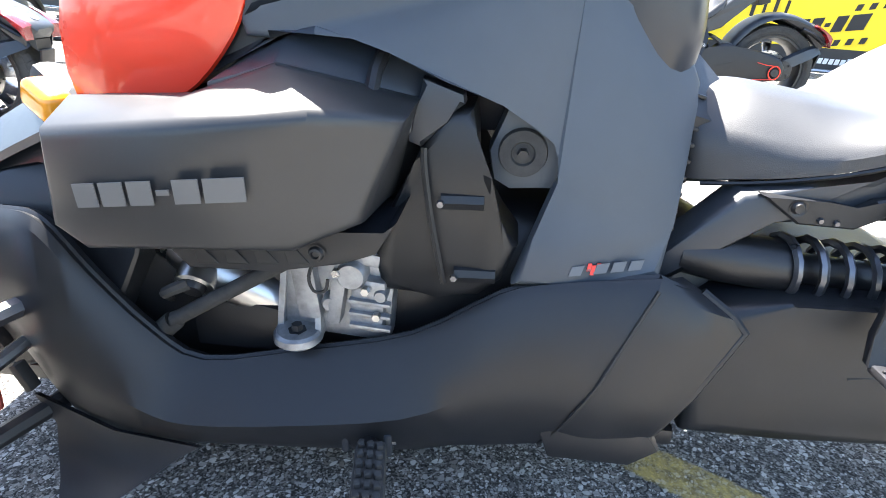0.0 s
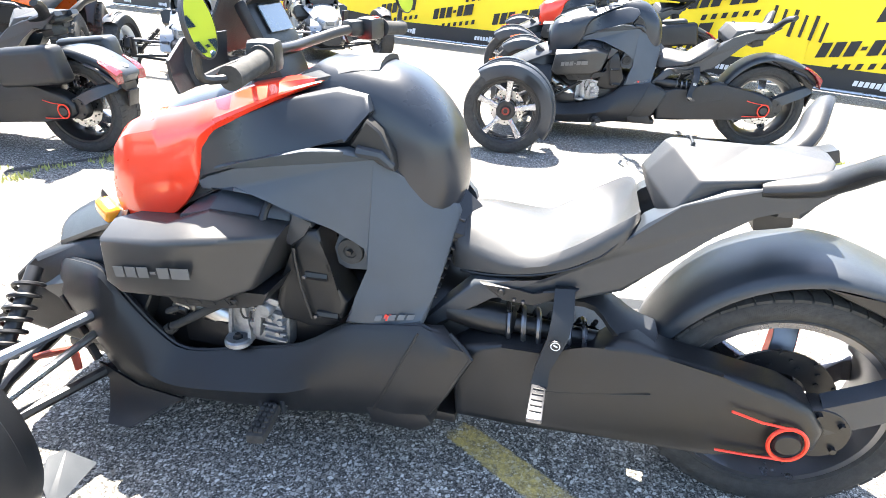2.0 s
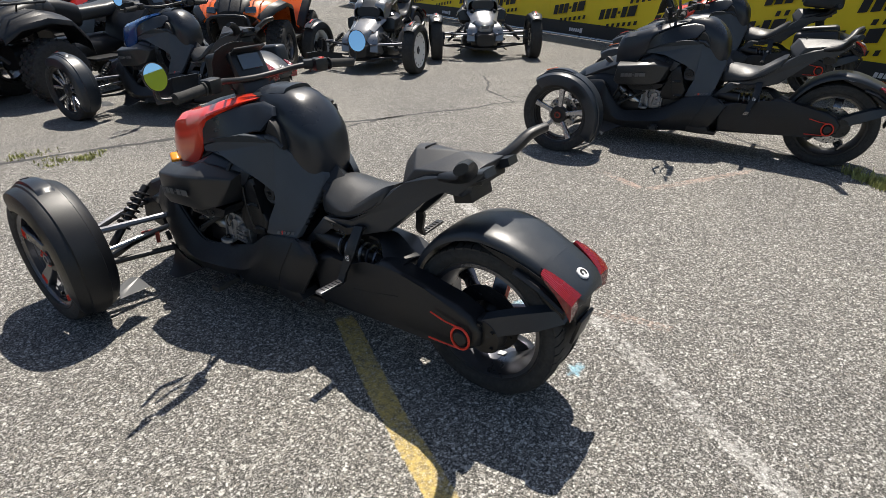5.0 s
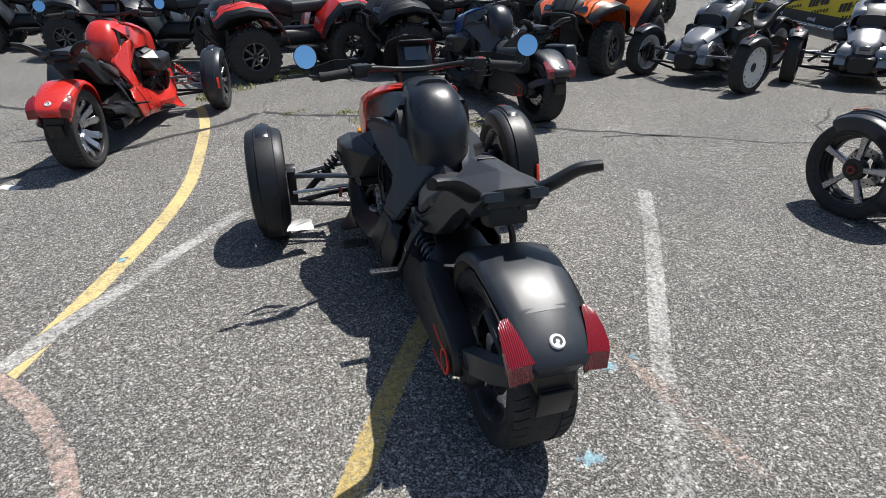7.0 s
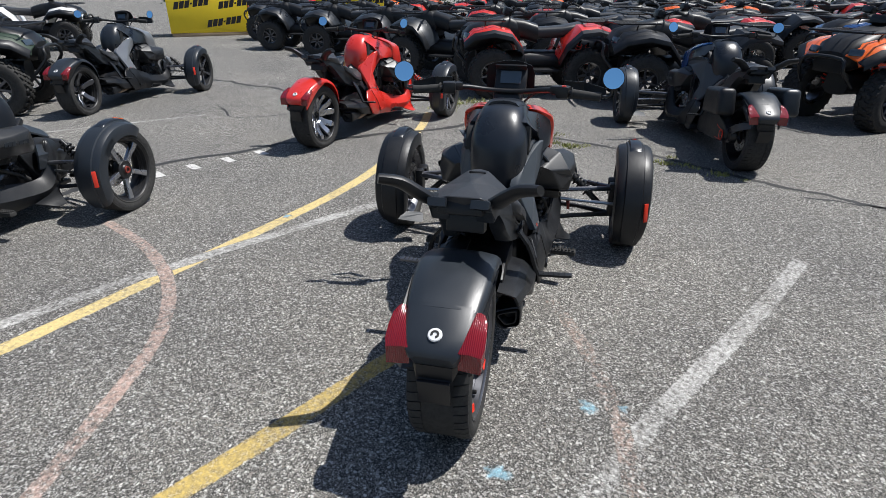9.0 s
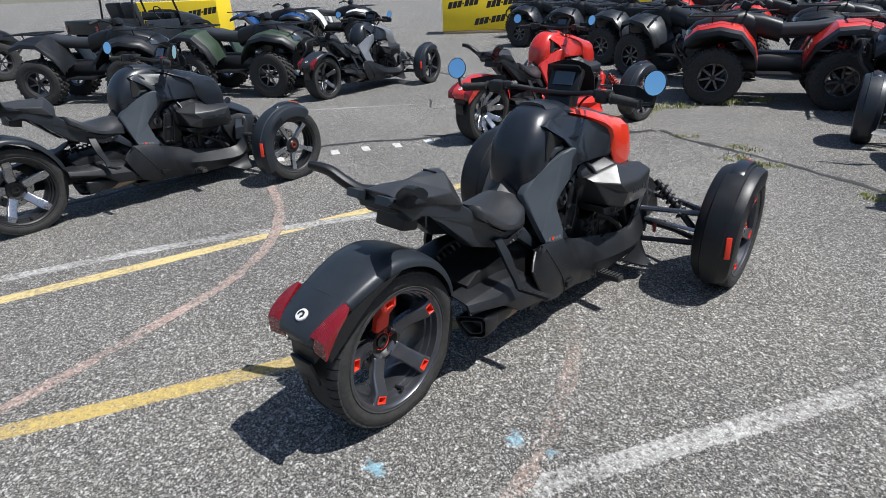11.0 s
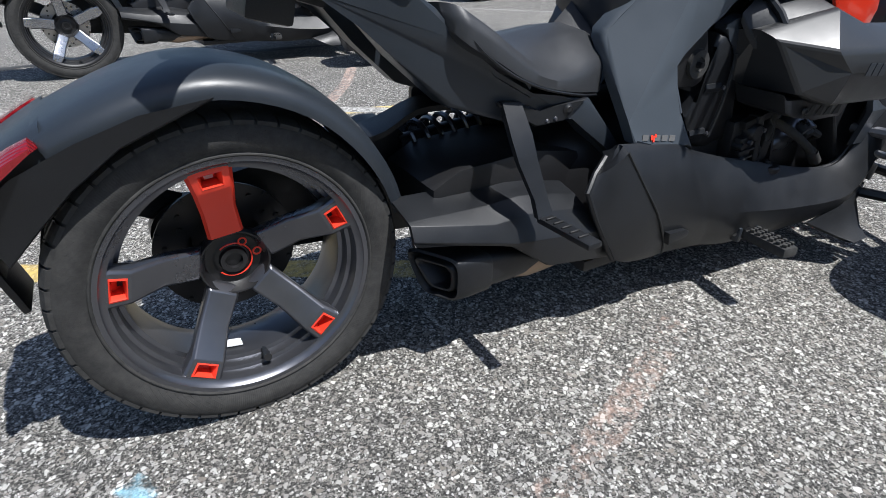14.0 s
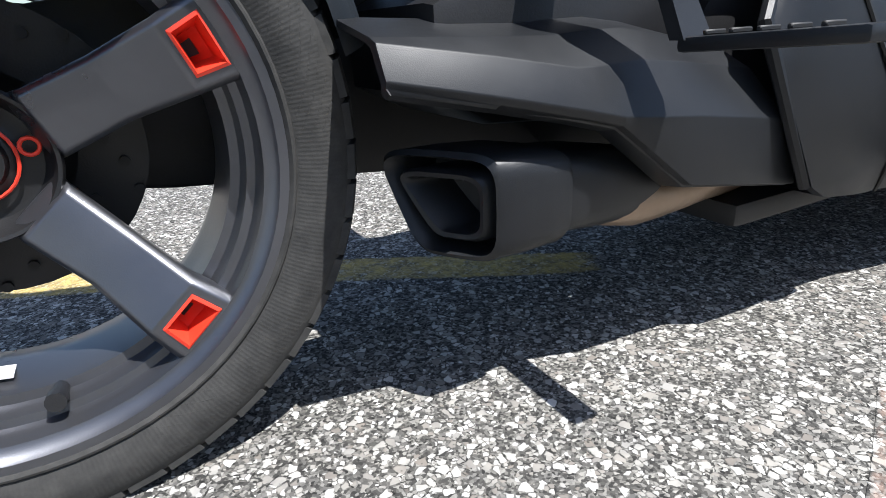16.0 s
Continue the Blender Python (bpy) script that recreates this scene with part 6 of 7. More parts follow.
for i in range(len(ticks) - 1):
    for j in range(len(ticks) - 1):
        bm.faces.new((grid_v[i][j], grid_v[i + 1][j], grid_v[i + 1][j + 1], grid_v[i][j + 1]))
ground = part("ground", bm, "asphalt")
tagged(ground, "grey worn asphalt of a parking lot with pale stones", "ground", kind="structure")


LAYER = [0.0003]


def stripe(points, width, material, label, z=None, wobble=0.004, smooth=8, taper=None):
    """A painted line along points on the ground; its edges run a little uneven."""
    LAYER[0] += 0.00006
    z = LAYER[0]
    pts = [Vector((x, y, 0)) for x, y in points]
    fine = []
    for i in range(len(pts) - 1):
        p0, p1, p2, p3 = pts[max(i - 1, 0)], pts[i], pts[i + 1], pts[min(i + 2, len(pts) - 1)]
        for k in range(smooth):
            t = k / smooth
            fine.append(0.5 * (2 * p1 + (p2 - p0) * t + (2 * p0 - 5 * p1 + 4 * p2 - p3) * t * t + (3 * p1 - p0 - 3 * p2 + p3) * t ** 3))
    fine.append(pts[-1])
    bm = bmesh.new()
    uv = bm.loops.layers.uv.new("UVMap")
    rows = []
    for i, p in enumerate(fine):
        d = (fine[min(i + 1, len(fine) - 1)] - fine[max(i - 1, 0)]).normalized()
        side = Vector((-d.y, d.x, 0))
        w = width / 2 + wobble * noise.noise(p * 9)
        # edge weights fade the paint at both sides and both ends
        end = min(1.0, min(i, len(fine) - 1 - i) / 1.5)
        rows.append([(bm.verts.new(p + side * w * f + Vector((0, 0, z))), e * end) for f, e in ((-1, 0.0), (-0.72, 1.0), (0, 1.0), (0.72, 1.0), (1, 0.0))])
    for a, b in zip(rows, rows[1:]):
        for j in range(4):
            quad = (a[j], a[j + 1], b[j + 1], b[j])
            f = bm.faces.new([v for v, e in quad])
            for loop, (v, e) in zip(f.loops, quad):
                loop[uv].uv = (e * 0.45, 0)
    ob = part("painted_line", bm, material)
    return tagged(ob, label, "road marking", kind="structure")


stripe([(1.7, -2.62), (0.71, -2.26), (0.04, -2.03), (-0.72, -1.78), (-1.65, -1.49), (-2.3, -1.32), (-2.95, -1.23), (-3.97, -1.21), (-4.6, -1.23), (-5.3, -1.32)], 0.105, "yellow_line", "yellow painted line curving across the asphalt")
stripe([(1.9, -3.27), (0.69, -2.60), (-0.15, -2.20), (-0.81, -1.82), (-1.62, -1.28), (-2.2, -0.87)], 0.10, "white_line", "worn white parking line")
stripe([(2.2, -1.75), (0.77, -0.92), (0.21, -0.60), (-0.25, -0.35), (-0.75, -0.04)], 0.10, "faded_yellow", "faded yellow parking line under the three-wheeler")
stripe([(1.9, -0.55), (0.87, 0.10), (0.18, 0.56), (0.04, 0.63)], 0.09, "faint_white", "almost worn away end of a white parking line")
stripe([(0.04, 0.63), (-0.30, 0.85), (-1.08, 1.37), (-1.70, 1.75)], 0.095, "white_line", "worn white parking line")
stripe([(1.4, -1.12), (0.76, -1.21), (0.26, -1.30), (-0.13, -1.385), (-0.40, -1.50), (-0.62, -1.64), (-0.85, -1.85), (-1.12, -2.2), (-1.37, -2.65)], 0.075, "pink_line", "pale pink curved line")
stripe([(0.50, 0.66), (0.18, 0.62), (-0.09, 0.595), (-0.45, 0.51), (-0.75, 0.40), (-0.93, 0.32)], 0.07, "faint_pink", "faint worn pink curve beside the three-wheeler")
stripe([(-0.70, 2.43), (-0.40, 2.30), (-0.10, 2.16)], 0.07, "faint_pink", "worn pale line on the asphalt", smooth=4)
stripe([(-0.10, 2.16), (0.18, 2.56), (0.46, 2.98)], 0.07, "faint_pink", "worn pale line on the asphalt", smooth=4)
for a in ((-1.9, -3.24), (-2.12, -3.1), (-2.35, -2.97), (-2.61, -2.81), (-2.87, -2.63), (-3.15, -2.45)):
    stripe([(a[0] - 0.05, a[1] - 0.075), (a[0], a[1]), (a[0] + 0.05, a[1] + 0.075)], 0.085, "white_dash", "short white dash of a dotted line", smooth=8)
stripe([(-3.2, -5.3), (-3.9, -4.6), (-4.6, -3.9)], 0.06, "white_line", "thin white line on the asphalt")


def blot(x, y, r, seed):
    bm = bmesh.new()
    uv = bm.loops.layers.uv.new("UVMap")
    c = bm.verts.new((x, y, 0.0022))
    ring = []
    for k in range(20):
        a = math.tau * k / 20
        q = r * (0.75 + 0.6 * noise.noise(Vector((math.cos(a) * 1.6, math.sin(a) * 1.6, seed))))
        ring.append(bm.verts.new((x + q * math.cos(a), y + q * math.sin(a), 0.0022)))
    for k in range(20):
        f = bm.faces.new((c, ring[k], ring[(k + 1) % 20]))
        for loop, e in zip(f.loops, (0.5, 0.05, 0.05)):
            loop[uv].uv = (e, 0)
    tagged(part("paint_mark", bm, "blue_mark"), "pale blue spray paint mark", "road marking", kind="structure")


for k, (x, y, r) in enumerate(((0.26, 0.19, 0.055), (-0.14, 0.49, 0.055), (-1.70, -1.49, 0.04), (-0.15, 0.62, 0.03))):
    blot(x, y, r, k * 3.7)


def crack(points, width, label="dark sealed crack in the asphalt"):
    pts = [Vector((x, y, 0)) for x, y in points]
    rows = []
    for i in range(len(pts) - 1):
        for k in range(14):
            p = pts[i].lerp(pts[i + 1], k / 14)
            d = (pts[i + 1] - pts[i]).normalized()
            side = Vector((-d.y, d.x, 0))
            p = p + side * 0.09 * noise.noise(p * 2.3) + side * 0.03 * noise.noise(p * 11)
            w = width * (0.55 + 0.9 * abs(noise.noise(p * 5)))
            rows.append([p - side * w + Vector((0, 0, 0.0019)), p + side * w + Vector((0, 0, 0.0019))])
    tagged(part("crack", loft(rows, closed=False), "tar"), label, "crack", kind="structure")


crack([(1.8, -3.9), (0.6, -3.7), (-0.8, -3.55), (-2.48, -3.26), (-3.49, -2.43), (-4.2, -1.3), (-4.78, -0.68)], 0.05)
crack([(-4.78, -0.68), (-4.3, 0.2), (-3.85, 1.14), (-3.0, 2.2), (-2.6, 2.8)], 0.04)
crack([(-2.88, 2.12), (-2.73, 2.62), (-2.0, 3.82), (-1.2, 4.6)], 0.02)
crack([(-7.15, -5.56), (-6.43, -3.87), (-5.4, -2.6)], 0.05)
crack([(-5.0, -4.0), (-4.5, -3.5), (-4.9, -2.8)], 0.018)
crack([(-2.0, 3.82), (-2.6, 4.3), (-3.0, 4.9)], 0.015)
crack([(-1.2, 4.6), (0.95, 3.25), (1.77, 2.62), (3.0, 1.8)], 0.02)


def turf(name, points, count, spread, height, seed):
    """A strip of grass that grows from a crack."""
    rnd = random.Random(seed)
    verts, faces = [], []
    segs = list(zip(points, points[1:]))
    tufts = []
    for k in range(max(6, count // 28)):
        (ax, ay), (bx, by) = rnd.choice(segs)
        t = rnd.random()
        tufts.append((ax + (bx - ax) * t + rnd.gauss(0, spread * 0.6), ay + (by - ay) * t + rnd.gauss(0, spread * 0.6), rnd.uniform(0.3, 1.0)))
    for k in range(count):
        cx, cy, big = rnd.choice(tufts)
        x, y = cx + rnd.gauss(0, spread * 0.7 * big), cy + rnd.gauss(0, spread * 0.7 * big)
        h = height * rnd.uniform(0.35, 1.2) * big
        a = rnd.uniform(0, math.tau)
        lean = rnd.uniform(0.1, 0.7) * h
        w = rnd.uniform(0.003, 0.006)
        dx, dy = math.cos(a), math.sin(a)
        i = len(verts)
        verts += [(x - dy * w, y + dx * w, 0), (x + dy * w, y - dx * w, 0), (x + dx * lean * 0.4 + dy * w * 0.7, y + dy * lean * 0.4 - dx * w * 0.7, h * 0.6),
                  (x + dx * lean * 0.4 - dy * w * 0.7, y + dy * lean * 0.4 + dx * w * 0.7, h * 0.6), (x + dx * lean, y + dy * lean, h)]
        faces += [(i, i + 1, i + 2, i + 3), (i + 3, i + 2, i + 4)]
    me = bpy.data.meshes.new(name)
    me.from_pydata(verts, [], faces)
    me.materials.append(M["grass"])
    tagged(new(name, me), "green grass and weeds growing out of a crack", "grass", kind="stuff")


turf("grass", [(0.95, 3.25), (1.4, 2.92), (1.77, 2.62)], 1500, 0.05, 0.07, 1)
turf("grass", [(-4.16, 0.18), (-4.03, 0.29), (-3.97, 0.64)], 350, 0.07, 0.035, 2)
turf("grass", [(-3.57, 1.1), (-3.7, 1.3), (-3.22, 1.81)], 300, 0.07, 0.04, 3)
turf("grass", [(-7.06, -0.12), (-6.0, -1.0), (-5.6, -1.25)], 1100, 0.13, 0.06, 4)
turf("grass", [(-4.44, 0.23), (-4.7, -0.5)], 220, 0.08, 0.03, 5)


# ---- banner fence and boxes ----
def banner(a, b, height, label, group, hem=0.26):
    """A taut printed banner on a frame between two places on the ground."""
    a, b = Vector((*a, 0)), Vector((*b, 0))
    d = (b - a).normalized()
    length = (b - a).length
    nrm = Vector((d.y, -d.x, 0))
    t = thing("banner_fence", Matrix.Translation(a), label, "banner", group)
    nx = max(2, int(length / 0.25))
    rows = []
    for i in range(nx + 1):
        p = d * (length * i / nx)
        rows.append([p + nrm * 0.012 * noise.noise(Vector((i * 0.7, z, a.x))) + Vector((0, 0, z)) for z in np.linspace(hem, height, 7)])
    part("sheet", sheet(rows, nrm * -0.008), "banner", t)
    part("hem", sheet([[d * (length * i / nx) + Vector((0, 0, z)) for z in (0.03, hem * 0.5, hem)] for i in range(nx + 1)], nrm * -0.008), "banner_base", t, "black lower strip")
    for k in range(int(length / 2.4) + 1):
        p = d * min(k * 2.4, length)
        part("post", tube([p - nrm * 0.03, p - nrm * 0.03 + Vector((0, 0, height))], 0.02, 8), "steel", t)
    part("foot_rail", tube([nrm * 0.02 + Vector((0, 0, 0.03)), d * length + nrm * 0.02 + Vector((0, 0, 0.03))], 0.02, 8), "steel", t)
    rnd = random.Random(int(a.x * 10))
    out = nrm * 0.014
    row = 0
    for z in np.arange(hem + 0.22, height - 0.1, 0.40):
        x = 0.5 + 0.45 * (row % 2)
        while x < length - 0.6:
            big = [(0.10, 0.8, 0), (0.10, 0.8, 0), (0.10, 0.8, 0), (0.05, 0.2, 0), (0.10, 0.8, 0), (0.16, 0.8, 0)]
            bm = strokes(bmesh.new(), d * x + out + Vector((0, 0, z)), d + Vector((0, 0, 0.16)), Vector((0, 0, 1)), nrm, big, 0.03, 0.19, 0.25)
            part("print", bm, "print_and_shade", t)["kind"] = "stuff"
            bm = strokes(bmesh.new(), d * (x + 0.1) + out + Vector((0, 0, z - 0.17)), d + Vector((0, 0, 0.16)), Vector((0, 0, 1)), nrm, [(0.055, 0.8, 0)] * 6, 0.06, 0.075, 0.3)
            part("print", bm, "print_and_shade", t)["kind"] = "stuff"
            x += 1.12
        row += 1
    x = 0.7
    while x < length:
        bm = strokes(bmesh.new(), d * x + nrm * 0.004 + Vector((0, 0, hem * 0.5)), d, Vector((0, 0, 1)), nrm, [(0.04, 0.8, 0)] * 5 + [(0.06, 1.2, 0)], 0.012, 0.07, 0.2)
        part("print", bm, "print_white", t)["kind"] = "stuff"
        x += 1.5
    return t


corners = [(4.4, 4.55), (1.95, 6.15), (-0.79, 7.48), (-4.0, 8.85), (-7.8, 10.3), (-12.0, 12.0)]
for a, b in zip(corners[1:], corners):
    fence = banner(a, b, 2.1, "yellow vinyl banner with black lettering and a black hem", "banner fence")
    if a == (-0.79, 7.48):
        d = (Vector(b) - Vector(a)).to_3d()
        out = Vector((d.y, -d.x, 0)).normalized()
        bm = strokes(bmesh.new(), d - d.normalized() * 0.15 + out * 0.018 + Vector((0, 0, 0.66)), d.normalized() + Vector((0, 0, -0.22)), (0, 0, 1), out, [(0.035, 1, 0), (0.03, 0.8, 0.05), (0.04, 1.1, 0), (0.03, 0.9, 0), (0.035, 1, 0.05), (0.03, 0.8, 0)], 0.075, 0.26, 0.1)
        part("sprayed_mark", bm, "print_and_shade", fence)["kind"] = "stuff"


def banner_box(a, b, depth, height, label):
    a, b = Vector((*a, 0)), Vector((*b, 0))
    d, length = (b - a).normalized(), (b - a).length
    back = Vector((-d.y, d.x, 0))
    t = thing("display_crate", Matrix.Translation(a), label, "crate", "yellow display crates")
    bm = box((0, 0, height / 2 + 0.05), (length, depth, height - 0.1), bevel=0.02)
    bm.transform(Matrix.Translation(d * length / 2 + back * depth / 2) @ Matrix.Rotation(math.atan2(d.y, d.x), 4, "Z"))
    part("sheet", bm, "banner", t)
    bm = box((0, 0, 0.05), (length * 0.98, depth * 0.98, 0.1), bevel=0.01)
    bm.transform(Matrix.Translation(d * length / 2 + back * depth / 2) @ Matrix.Rotation(math.atan2(d.y, d.x), 4, "Z"))
    part("pallet", bm, "cardboard", t)
    for k, (x, z) in enumerate(((0.3, 0.72), (0.68, 0.32), (0.85, 0.72))):
        bm = strokes(bmesh.new(), d * length * x - back * 0.006 + Vector((0, 0, height * z)), d + Vector((0, 0, 0.12)), Vector((0, 0, 1)), -back, [(0.13, 0.8, 0)] * 3 + [(0.06, 0.2, 0)] + [(0.13, 0.8, 0)] * 3, 0.02, 0.24, 0.3)
        part("print", bm, "print_and_shade", t)["kind"] = "stuff"
    return t


banner_box((-14.0, -11.0), (-15.3, -9.2), 1.2, 1.25, "yellow wrapped crate with black lettering on a pallet")
banner_box((-7.9, -20.0), (-9.9, -17.2), 1.2, 1.25, "yellow wrapped crate with black lettering on a pallet")
banner_box((-16.7, -7.6), (-17.5, -5.6), 1.2, 1.3, "yellow wrapped crate beside stacked boxes")


# ---- the vehicles in their places ----
def facing(x, y, degrees):
    """A pose with the rear axle over x, y; degrees: how far the front turns from -x towards -y."""
    return pose(x, y, 0, 0, 0, degrees)


BRIGHT = ("alloy", "black_metal", None, False, 0.66)
TWIN = ("alloy", "black_metal", None, False, 0.56, True)
DARK = ("dark_alloy", "black_metal", None, False, 0.6)
three_wheeler(pose(0, 0, 0, 0, 0, -1.3), "matt black three-wheeler with a red cowl and red wheel trim", hero=True)
three_wheeler(facing(0.80, 3.42, 1.5), "black three-wheeler with bright five-spoke wheels", "satin", BRIGHT, fender_mark="orange")
three_wheeler(facing(0.18, -3.26, 3.0), "black three-wheeler with dark five-spoke wheels", "satin", BRIGHT, fender_mark="orange")
three_wheeler(facing(-3.50, -2.02, -8.5), "bright red three-wheeler with machined twin-spoke wheels", "crimson", TWIN, body="crimson", panel="crimson", skirt="crimson", tail="crimson")
three_wheeler(facing(-3.56, 1.86, 5.0), "dark blue touring three-wheeler with hard side cases", "blue", TWIN, body="satin", case="side", tail="plastic_grey")
three_wheeler(facing(-4.28, -5.37, 9.0), "charcoal touring three-wheeler with silver front panels", "silver", DARK, body="satin_grey", panel="silver")
three_wheeler(facing(-5.06, 6.05, 107), "black three-wheeler with silver cowl panels and a white wheel", "silver", ("white", "white", None, False, 1.0), body="plastic_grey", panel="plastic")
three_wheeler(facing(-4.75, 7.35, 128), "three-wheeler with silver nose and red tank before the banner", "silver", DARK, body="red", panel="plastic")
three_wheeler(facing(1.9, -9.0, 3.0), "red three-wheeler with white disc-like wheels", "red", ("white", "white", None, False, 1.0), body="red", panel="red")
three_wheeler(facing(0.55, 5.75, 3.0), "black and red three-wheeler with a top case", "red", BRIGHT, case="top")

for x, y, turn, paint in ((-7.05, -0.15, 104, "red"), (-6.75, 1.85, 100, "plastic"), (-6.1, 4.0, 122, "orange"), (-9.7, -2.7, 80, "plastic_grey"), (-4.15, -7.0, -65, "green"), (-12.0, -5.9, 90, "satin"), (-9.6, 0.6, 100, "plastic"), (-9.4, 2.6, 100, "red"), (-9.0, 5.2, 105, "blue"),
                          (-2.6, -8.6, -50, "plastic"), (-8.6, -12.4, -60, "blue"), (-10.4, -11.9, -60, "white"), (-11.9, -0.9, 95, "red"), (-12.4, 2.2, 95, "plastic"), (-12.0, 5.4, 95, "red")):
    name = {"red": "red", "plastic": "black", "orange": "orange", "plastic_grey": "dark grey", "green": "dark green", "satin": "black", "blue": "blue", "white": "white"}[paint]
    quad_bike(pose(x, y, 0, 0, 0, turn), name + " quad bike with knobbly tyres and cargo racks", "crimson" if paint == "red" else paint, near=x > -8.5)

far_red = quad_bike(pose(-15.6, -3.4, 0, 0, 0, 92), "red quad bike in the far rows", "crimson", near=False)
far_black = quad_bike(pose(-16.0, 0.1, 0, 0, 0, 88), "black quad bike in the far rows", "plastic_grey", near=False)
far_orange = quad_bike(pose(-15.5, 3.6, 0, 0, 0, 95), "orange quad bike in the far rows", "orange", near=False)
rnd = random.Random(7)
for x, y, turn in ((-11.0, -4.3, 88), (-13.8, -4.6, 92), (-11.6, 0.9, 96), (-13.6, 0.6, 90), (-14.2, -7.4, 90), (-11.2, 3.9, 100), (-8.4, -1.6, 70), (-10.6, 7.4, 100)):
    copy_thing(far_black, pose(x, y, 0, 0, 0, turn))
for row, x in enumerate((-15.4, -18.6, -22.0, -26.0)):
    for k in range(5 + row):
        y = -7.0 + 3.1 * k - 0.8 * row
        if row == 0 and k in (1, 2, 3):
            continue
        src = (far_black, far_red, far_black, far_orange, far_black)[(k * 2 + row) % 5]
        copy_thing(src, pose(x + rnd.uniform(-0.3, 0.3), y + rnd.uniform(-0.3, 0.3), 0, 0, 0, 90 + rnd.uniform(-8, 8)))


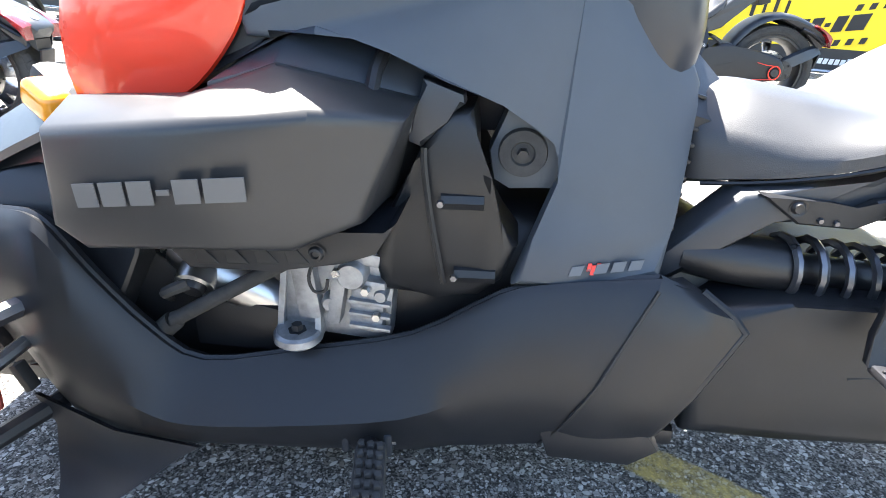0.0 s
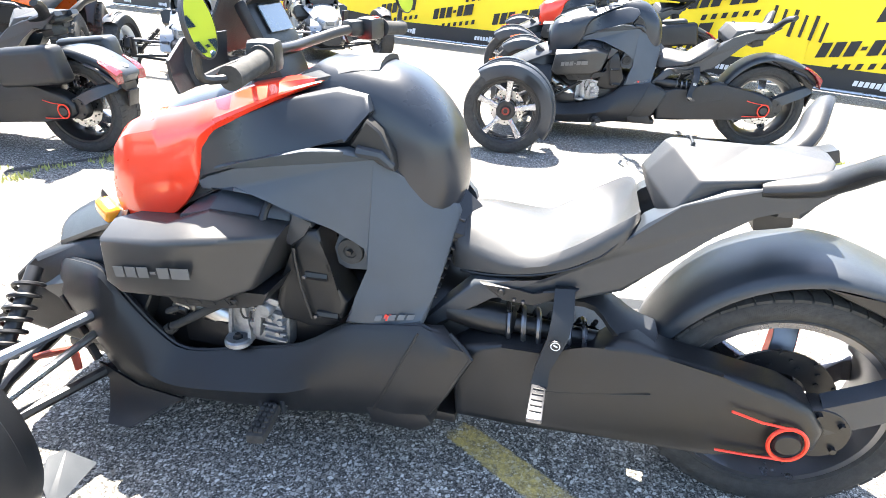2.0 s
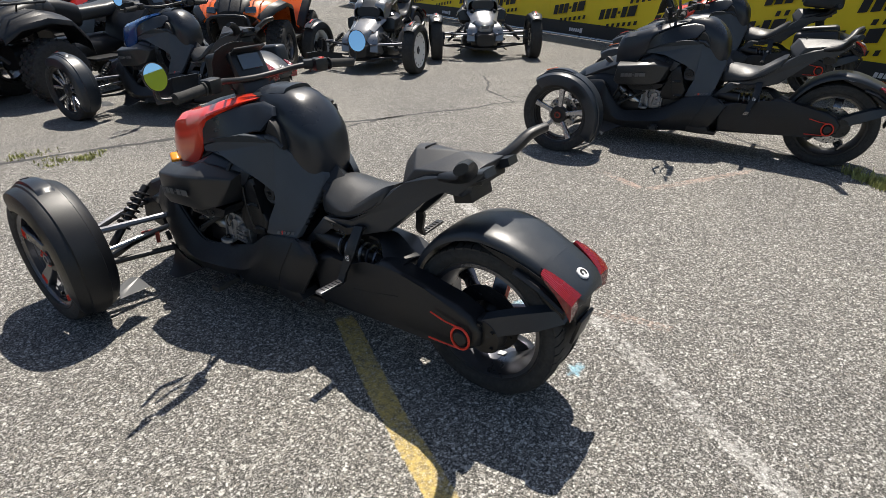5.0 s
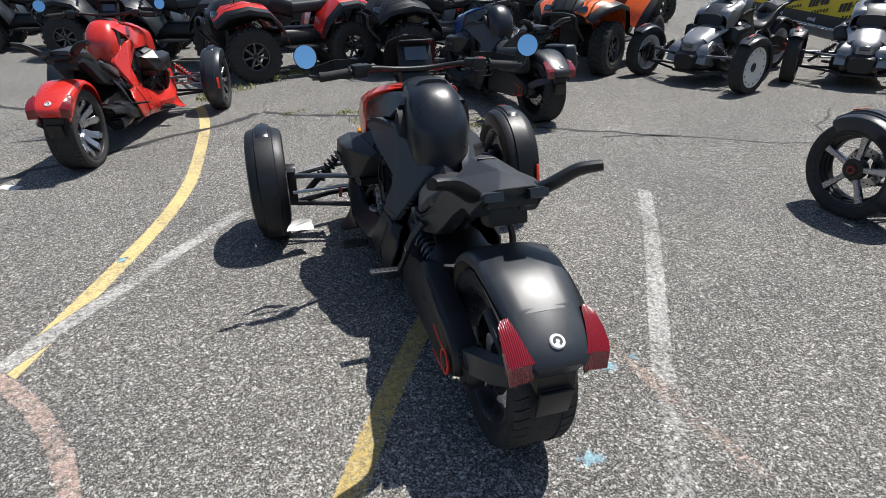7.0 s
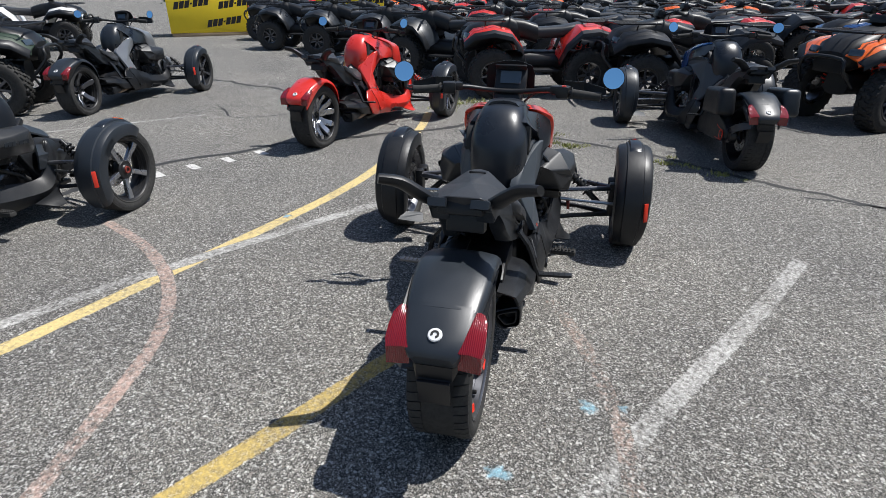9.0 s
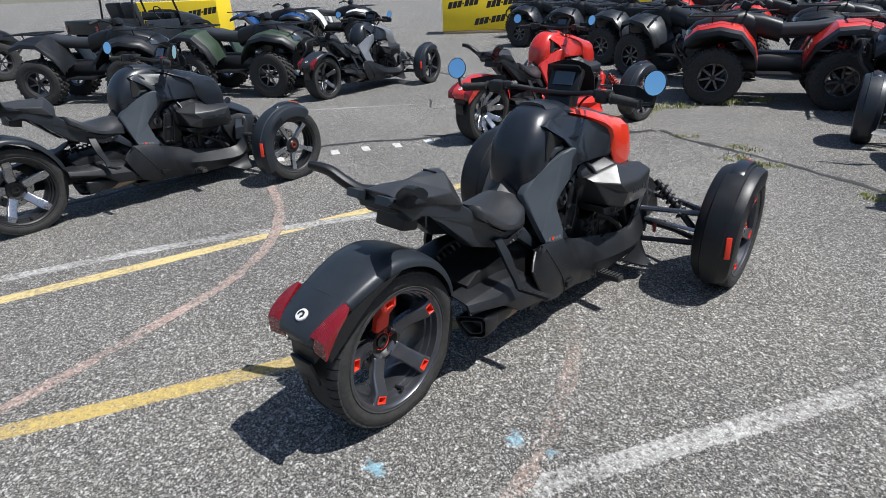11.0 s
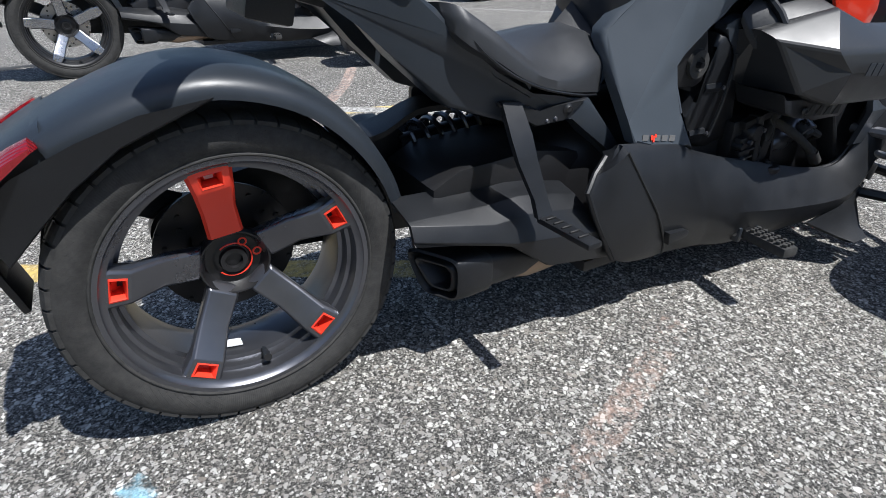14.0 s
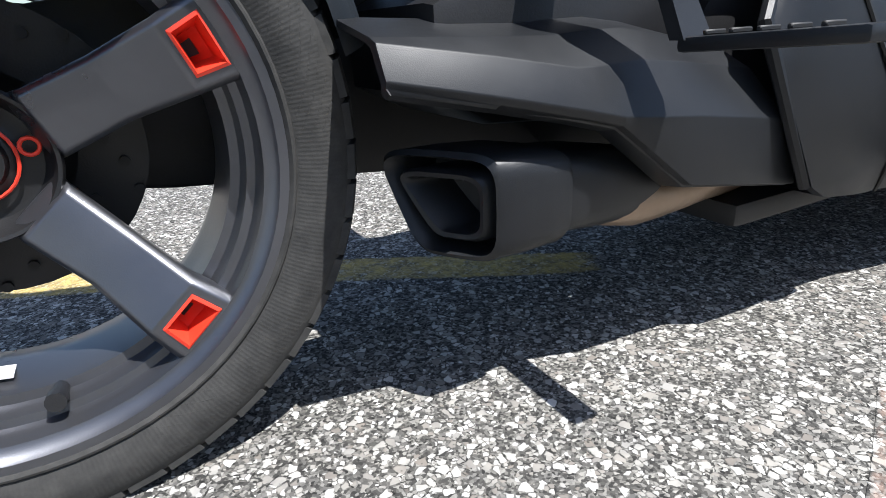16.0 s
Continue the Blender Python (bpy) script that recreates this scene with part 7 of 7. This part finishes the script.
# ---- utility vehicles at the lot's edge ----
def side_by_side(m, label, paint):
    """A two-seat utility vehicle that faces -x, its middle on the origin."""
    t = thing("utility_vehicle", m, label, "utility vehicle", "parked utility vehicles")
    P = lambda name, bm, mat, lab="", to=None: part(name, bm, mat, to or t, lab)
    for x in (-1.05, 1.05):
        for s in (-1, 1):
            knobby(t, (x, s * 0.66, 0.36), radius=0.36, half=0.13, rim=0.20, near=False, s=s)
            P("suspension_arm", tube([(x, s * 0.2, 0.42), (x, s * 0.56, 0.36)], 0.025, 8), "black_metal")
    P("chassis", box((0, 0, 0.42), (2.3, 0.8, 0.16), bevel=0.03), "black_metal")
    P("hood", loft(eased([oval(x, z, w, u, 0.22, 3.5, 20) for x, z, w, u in ((-1.55, 0.72, 0.40, 0.10), (-1.35, 0.78, 0.58, 0.16), (-1.0, 0.86, 0.66, 0.18), (-0.62, 0.92, 0.66, 0.20))], 3)), paint)
    for s in (-1, 1):
        d = P("door", box((-0.05, s * 0.70, 0.68), (0.95, 0.05, 0.46), bevel=0.03), paint)
        part("door_handle", box((0.3, s * 0.735, 0.82), (0.12, 0.02, 0.03), bevel=0.008), "black_metal", d)
        P("sill", box((-0.05, s * 0.70, 0.40), (1.1, 0.10, 0.08), bevel=0.02), "plastic")
        P("rear_fender", sheet(eased([[(x, s * 0.62, z), (x, s * 0.78, z - 0.02), (x, s * 0.80, z - 0.10)] for x, z in ((0.55, 0.60), (0.75, 0.84), (1.05, 0.90), (1.38, 0.84), (1.50, 0.66))], 3), (0, 0, -0.015)), "plastic")
        P("front_fender", sheet(eased([[(x, s * 0.60, z), (x, s * 0.78, z - 0.02), (x, s * 0.80, z - 0.10)] for x, z in ((-1.52, 0.66), (-1.35, 0.82), (-1.05, 0.88), (-0.75, 0.84), (-0.60, 0.62))], 3), (0, 0, -0.015)), "plastic")
        P("roll_bar", tube([(-0.62, s * 0.64, 0.98), (-0.30, s * 0.60, 1.78), (0.45, s * 0.60, 1.80), (0.62, s * 0.64, 0.95)], 0.026, 8, smooth=4), "black_metal")
        P("seat", box((0.15, s * 0.30, 0.70), (0.46, 0.48, 0.18), bevel=0.05, steps=3), "seat")
        P("seat_back", box((0.42, s * 0.30, 1.02), (0.14, 0.48, 0.60), (0, 12, 0), 0.05, 3), "seat")
        P("head_lamp", box((-1.52, s * 0.36, 0.78), (0.06, 0.20, 0.09), (0, 0, s * -18), 0.025), "screen")
        P("tail_lamp", box((1.56, s * 0.58, 0.80), (0.03, 0.08, 0.12), bevel=0.015), "lens")
    P("cargo_bed", box((1.05, 0, 0.82), (1.02, 1.30, 0.30), bevel=0.03), "plastic")
    P("roof", box((0.08, 0, 1.82), (0.95, 1.26, 0.04), bevel=0.018), "plastic")
    P("windscreen_bar", tube([(-0.32, -0.60, 1.76), (-0.32, 0.60, 1.76)], 0.024, 8), "black_metal")
    P("dashboard", box((-0.52, 0, 0.96), (0.22, 1.16, 0.18), bevel=0.04), "plastic")
    P("steering_wheel", tube([(-0.30 + 0.06 * math.cos(a), 0.30 + 0.17 * math.sin(a), 1.05 + 0.15 * math.cos(a)) for a in np.linspace(0, math.tau, 25)], 0.014, 6), "tyre")
    P("bumper", tube([(-1.50, -0.42, 0.46), (-1.66, -0.36, 0.62), (-1.66, 0.36, 0.62), (-1.50, 0.42, 0.46)], 0.025, 8, smooth=3), "black_metal")
    return t


side_by_side(pose(-1.3, -13.4, 0, 0, 0, 6), "black utility vehicle with open sides and a roof", "plastic")
side_by_side(pose(-6.0, -14.2, 0, 0, 0, 10), "dark grey utility vehicle with a cargo bed", "plastic_grey")
side_by_side(pose(3.2, -13.8, 0, 0, 0, 3), "black utility vehicle with open sides and a roof", "satin")
side_by_side(pose(-20.5, -13.0, 0, 0, 0, 70), "red utility vehicle behind the crates", "red")


def hedge(name, a, b, depth, height, count, seed):
    """A far belt of bushes: thousands of small leaves in uneven clumps."""
    rnd = random.Random(seed)
    a, b = Vector((*a, 0)), Vector((*b, 0))
    clumps = [(a.lerp(b, rnd.random()) + Vector((rnd.uniform(-depth, depth), rnd.uniform(-depth, depth), 0)), rnd.uniform(0.5, 1.0)) for k in range(90)]
    verts, faces = [], []
    for k in range(count):
        c, big = rnd.choice(clumps)
        p = c + Vector((rnd.gauss(0, 0.7), rnd.gauss(0, 0.7), abs(rnd.gauss(0.45, 0.3)) * height * big))
        u = Vector((rnd.gauss(0, 1), rnd.gauss(0, 1), rnd.gauss(0, 1))).normalized() * 0.16
        v = u.orthogonal().normalized() * 0.10
        i = len(verts)
        verts += [p - u, p + v, p + u, p - v]
        faces.append((i, i + 1, i + 2, i + 3))
    me = bpy.data.meshes.new(name)
    me.from_pydata(verts, [], faces)
    me.materials.append(M["leaf"])
    tagged(new(name, me), "far belt of green bushes", "bushes", kind="stuff")


hedge("bushes", (-42, -30), (-42, 34), 2.5, 3.0, 9000, 11)
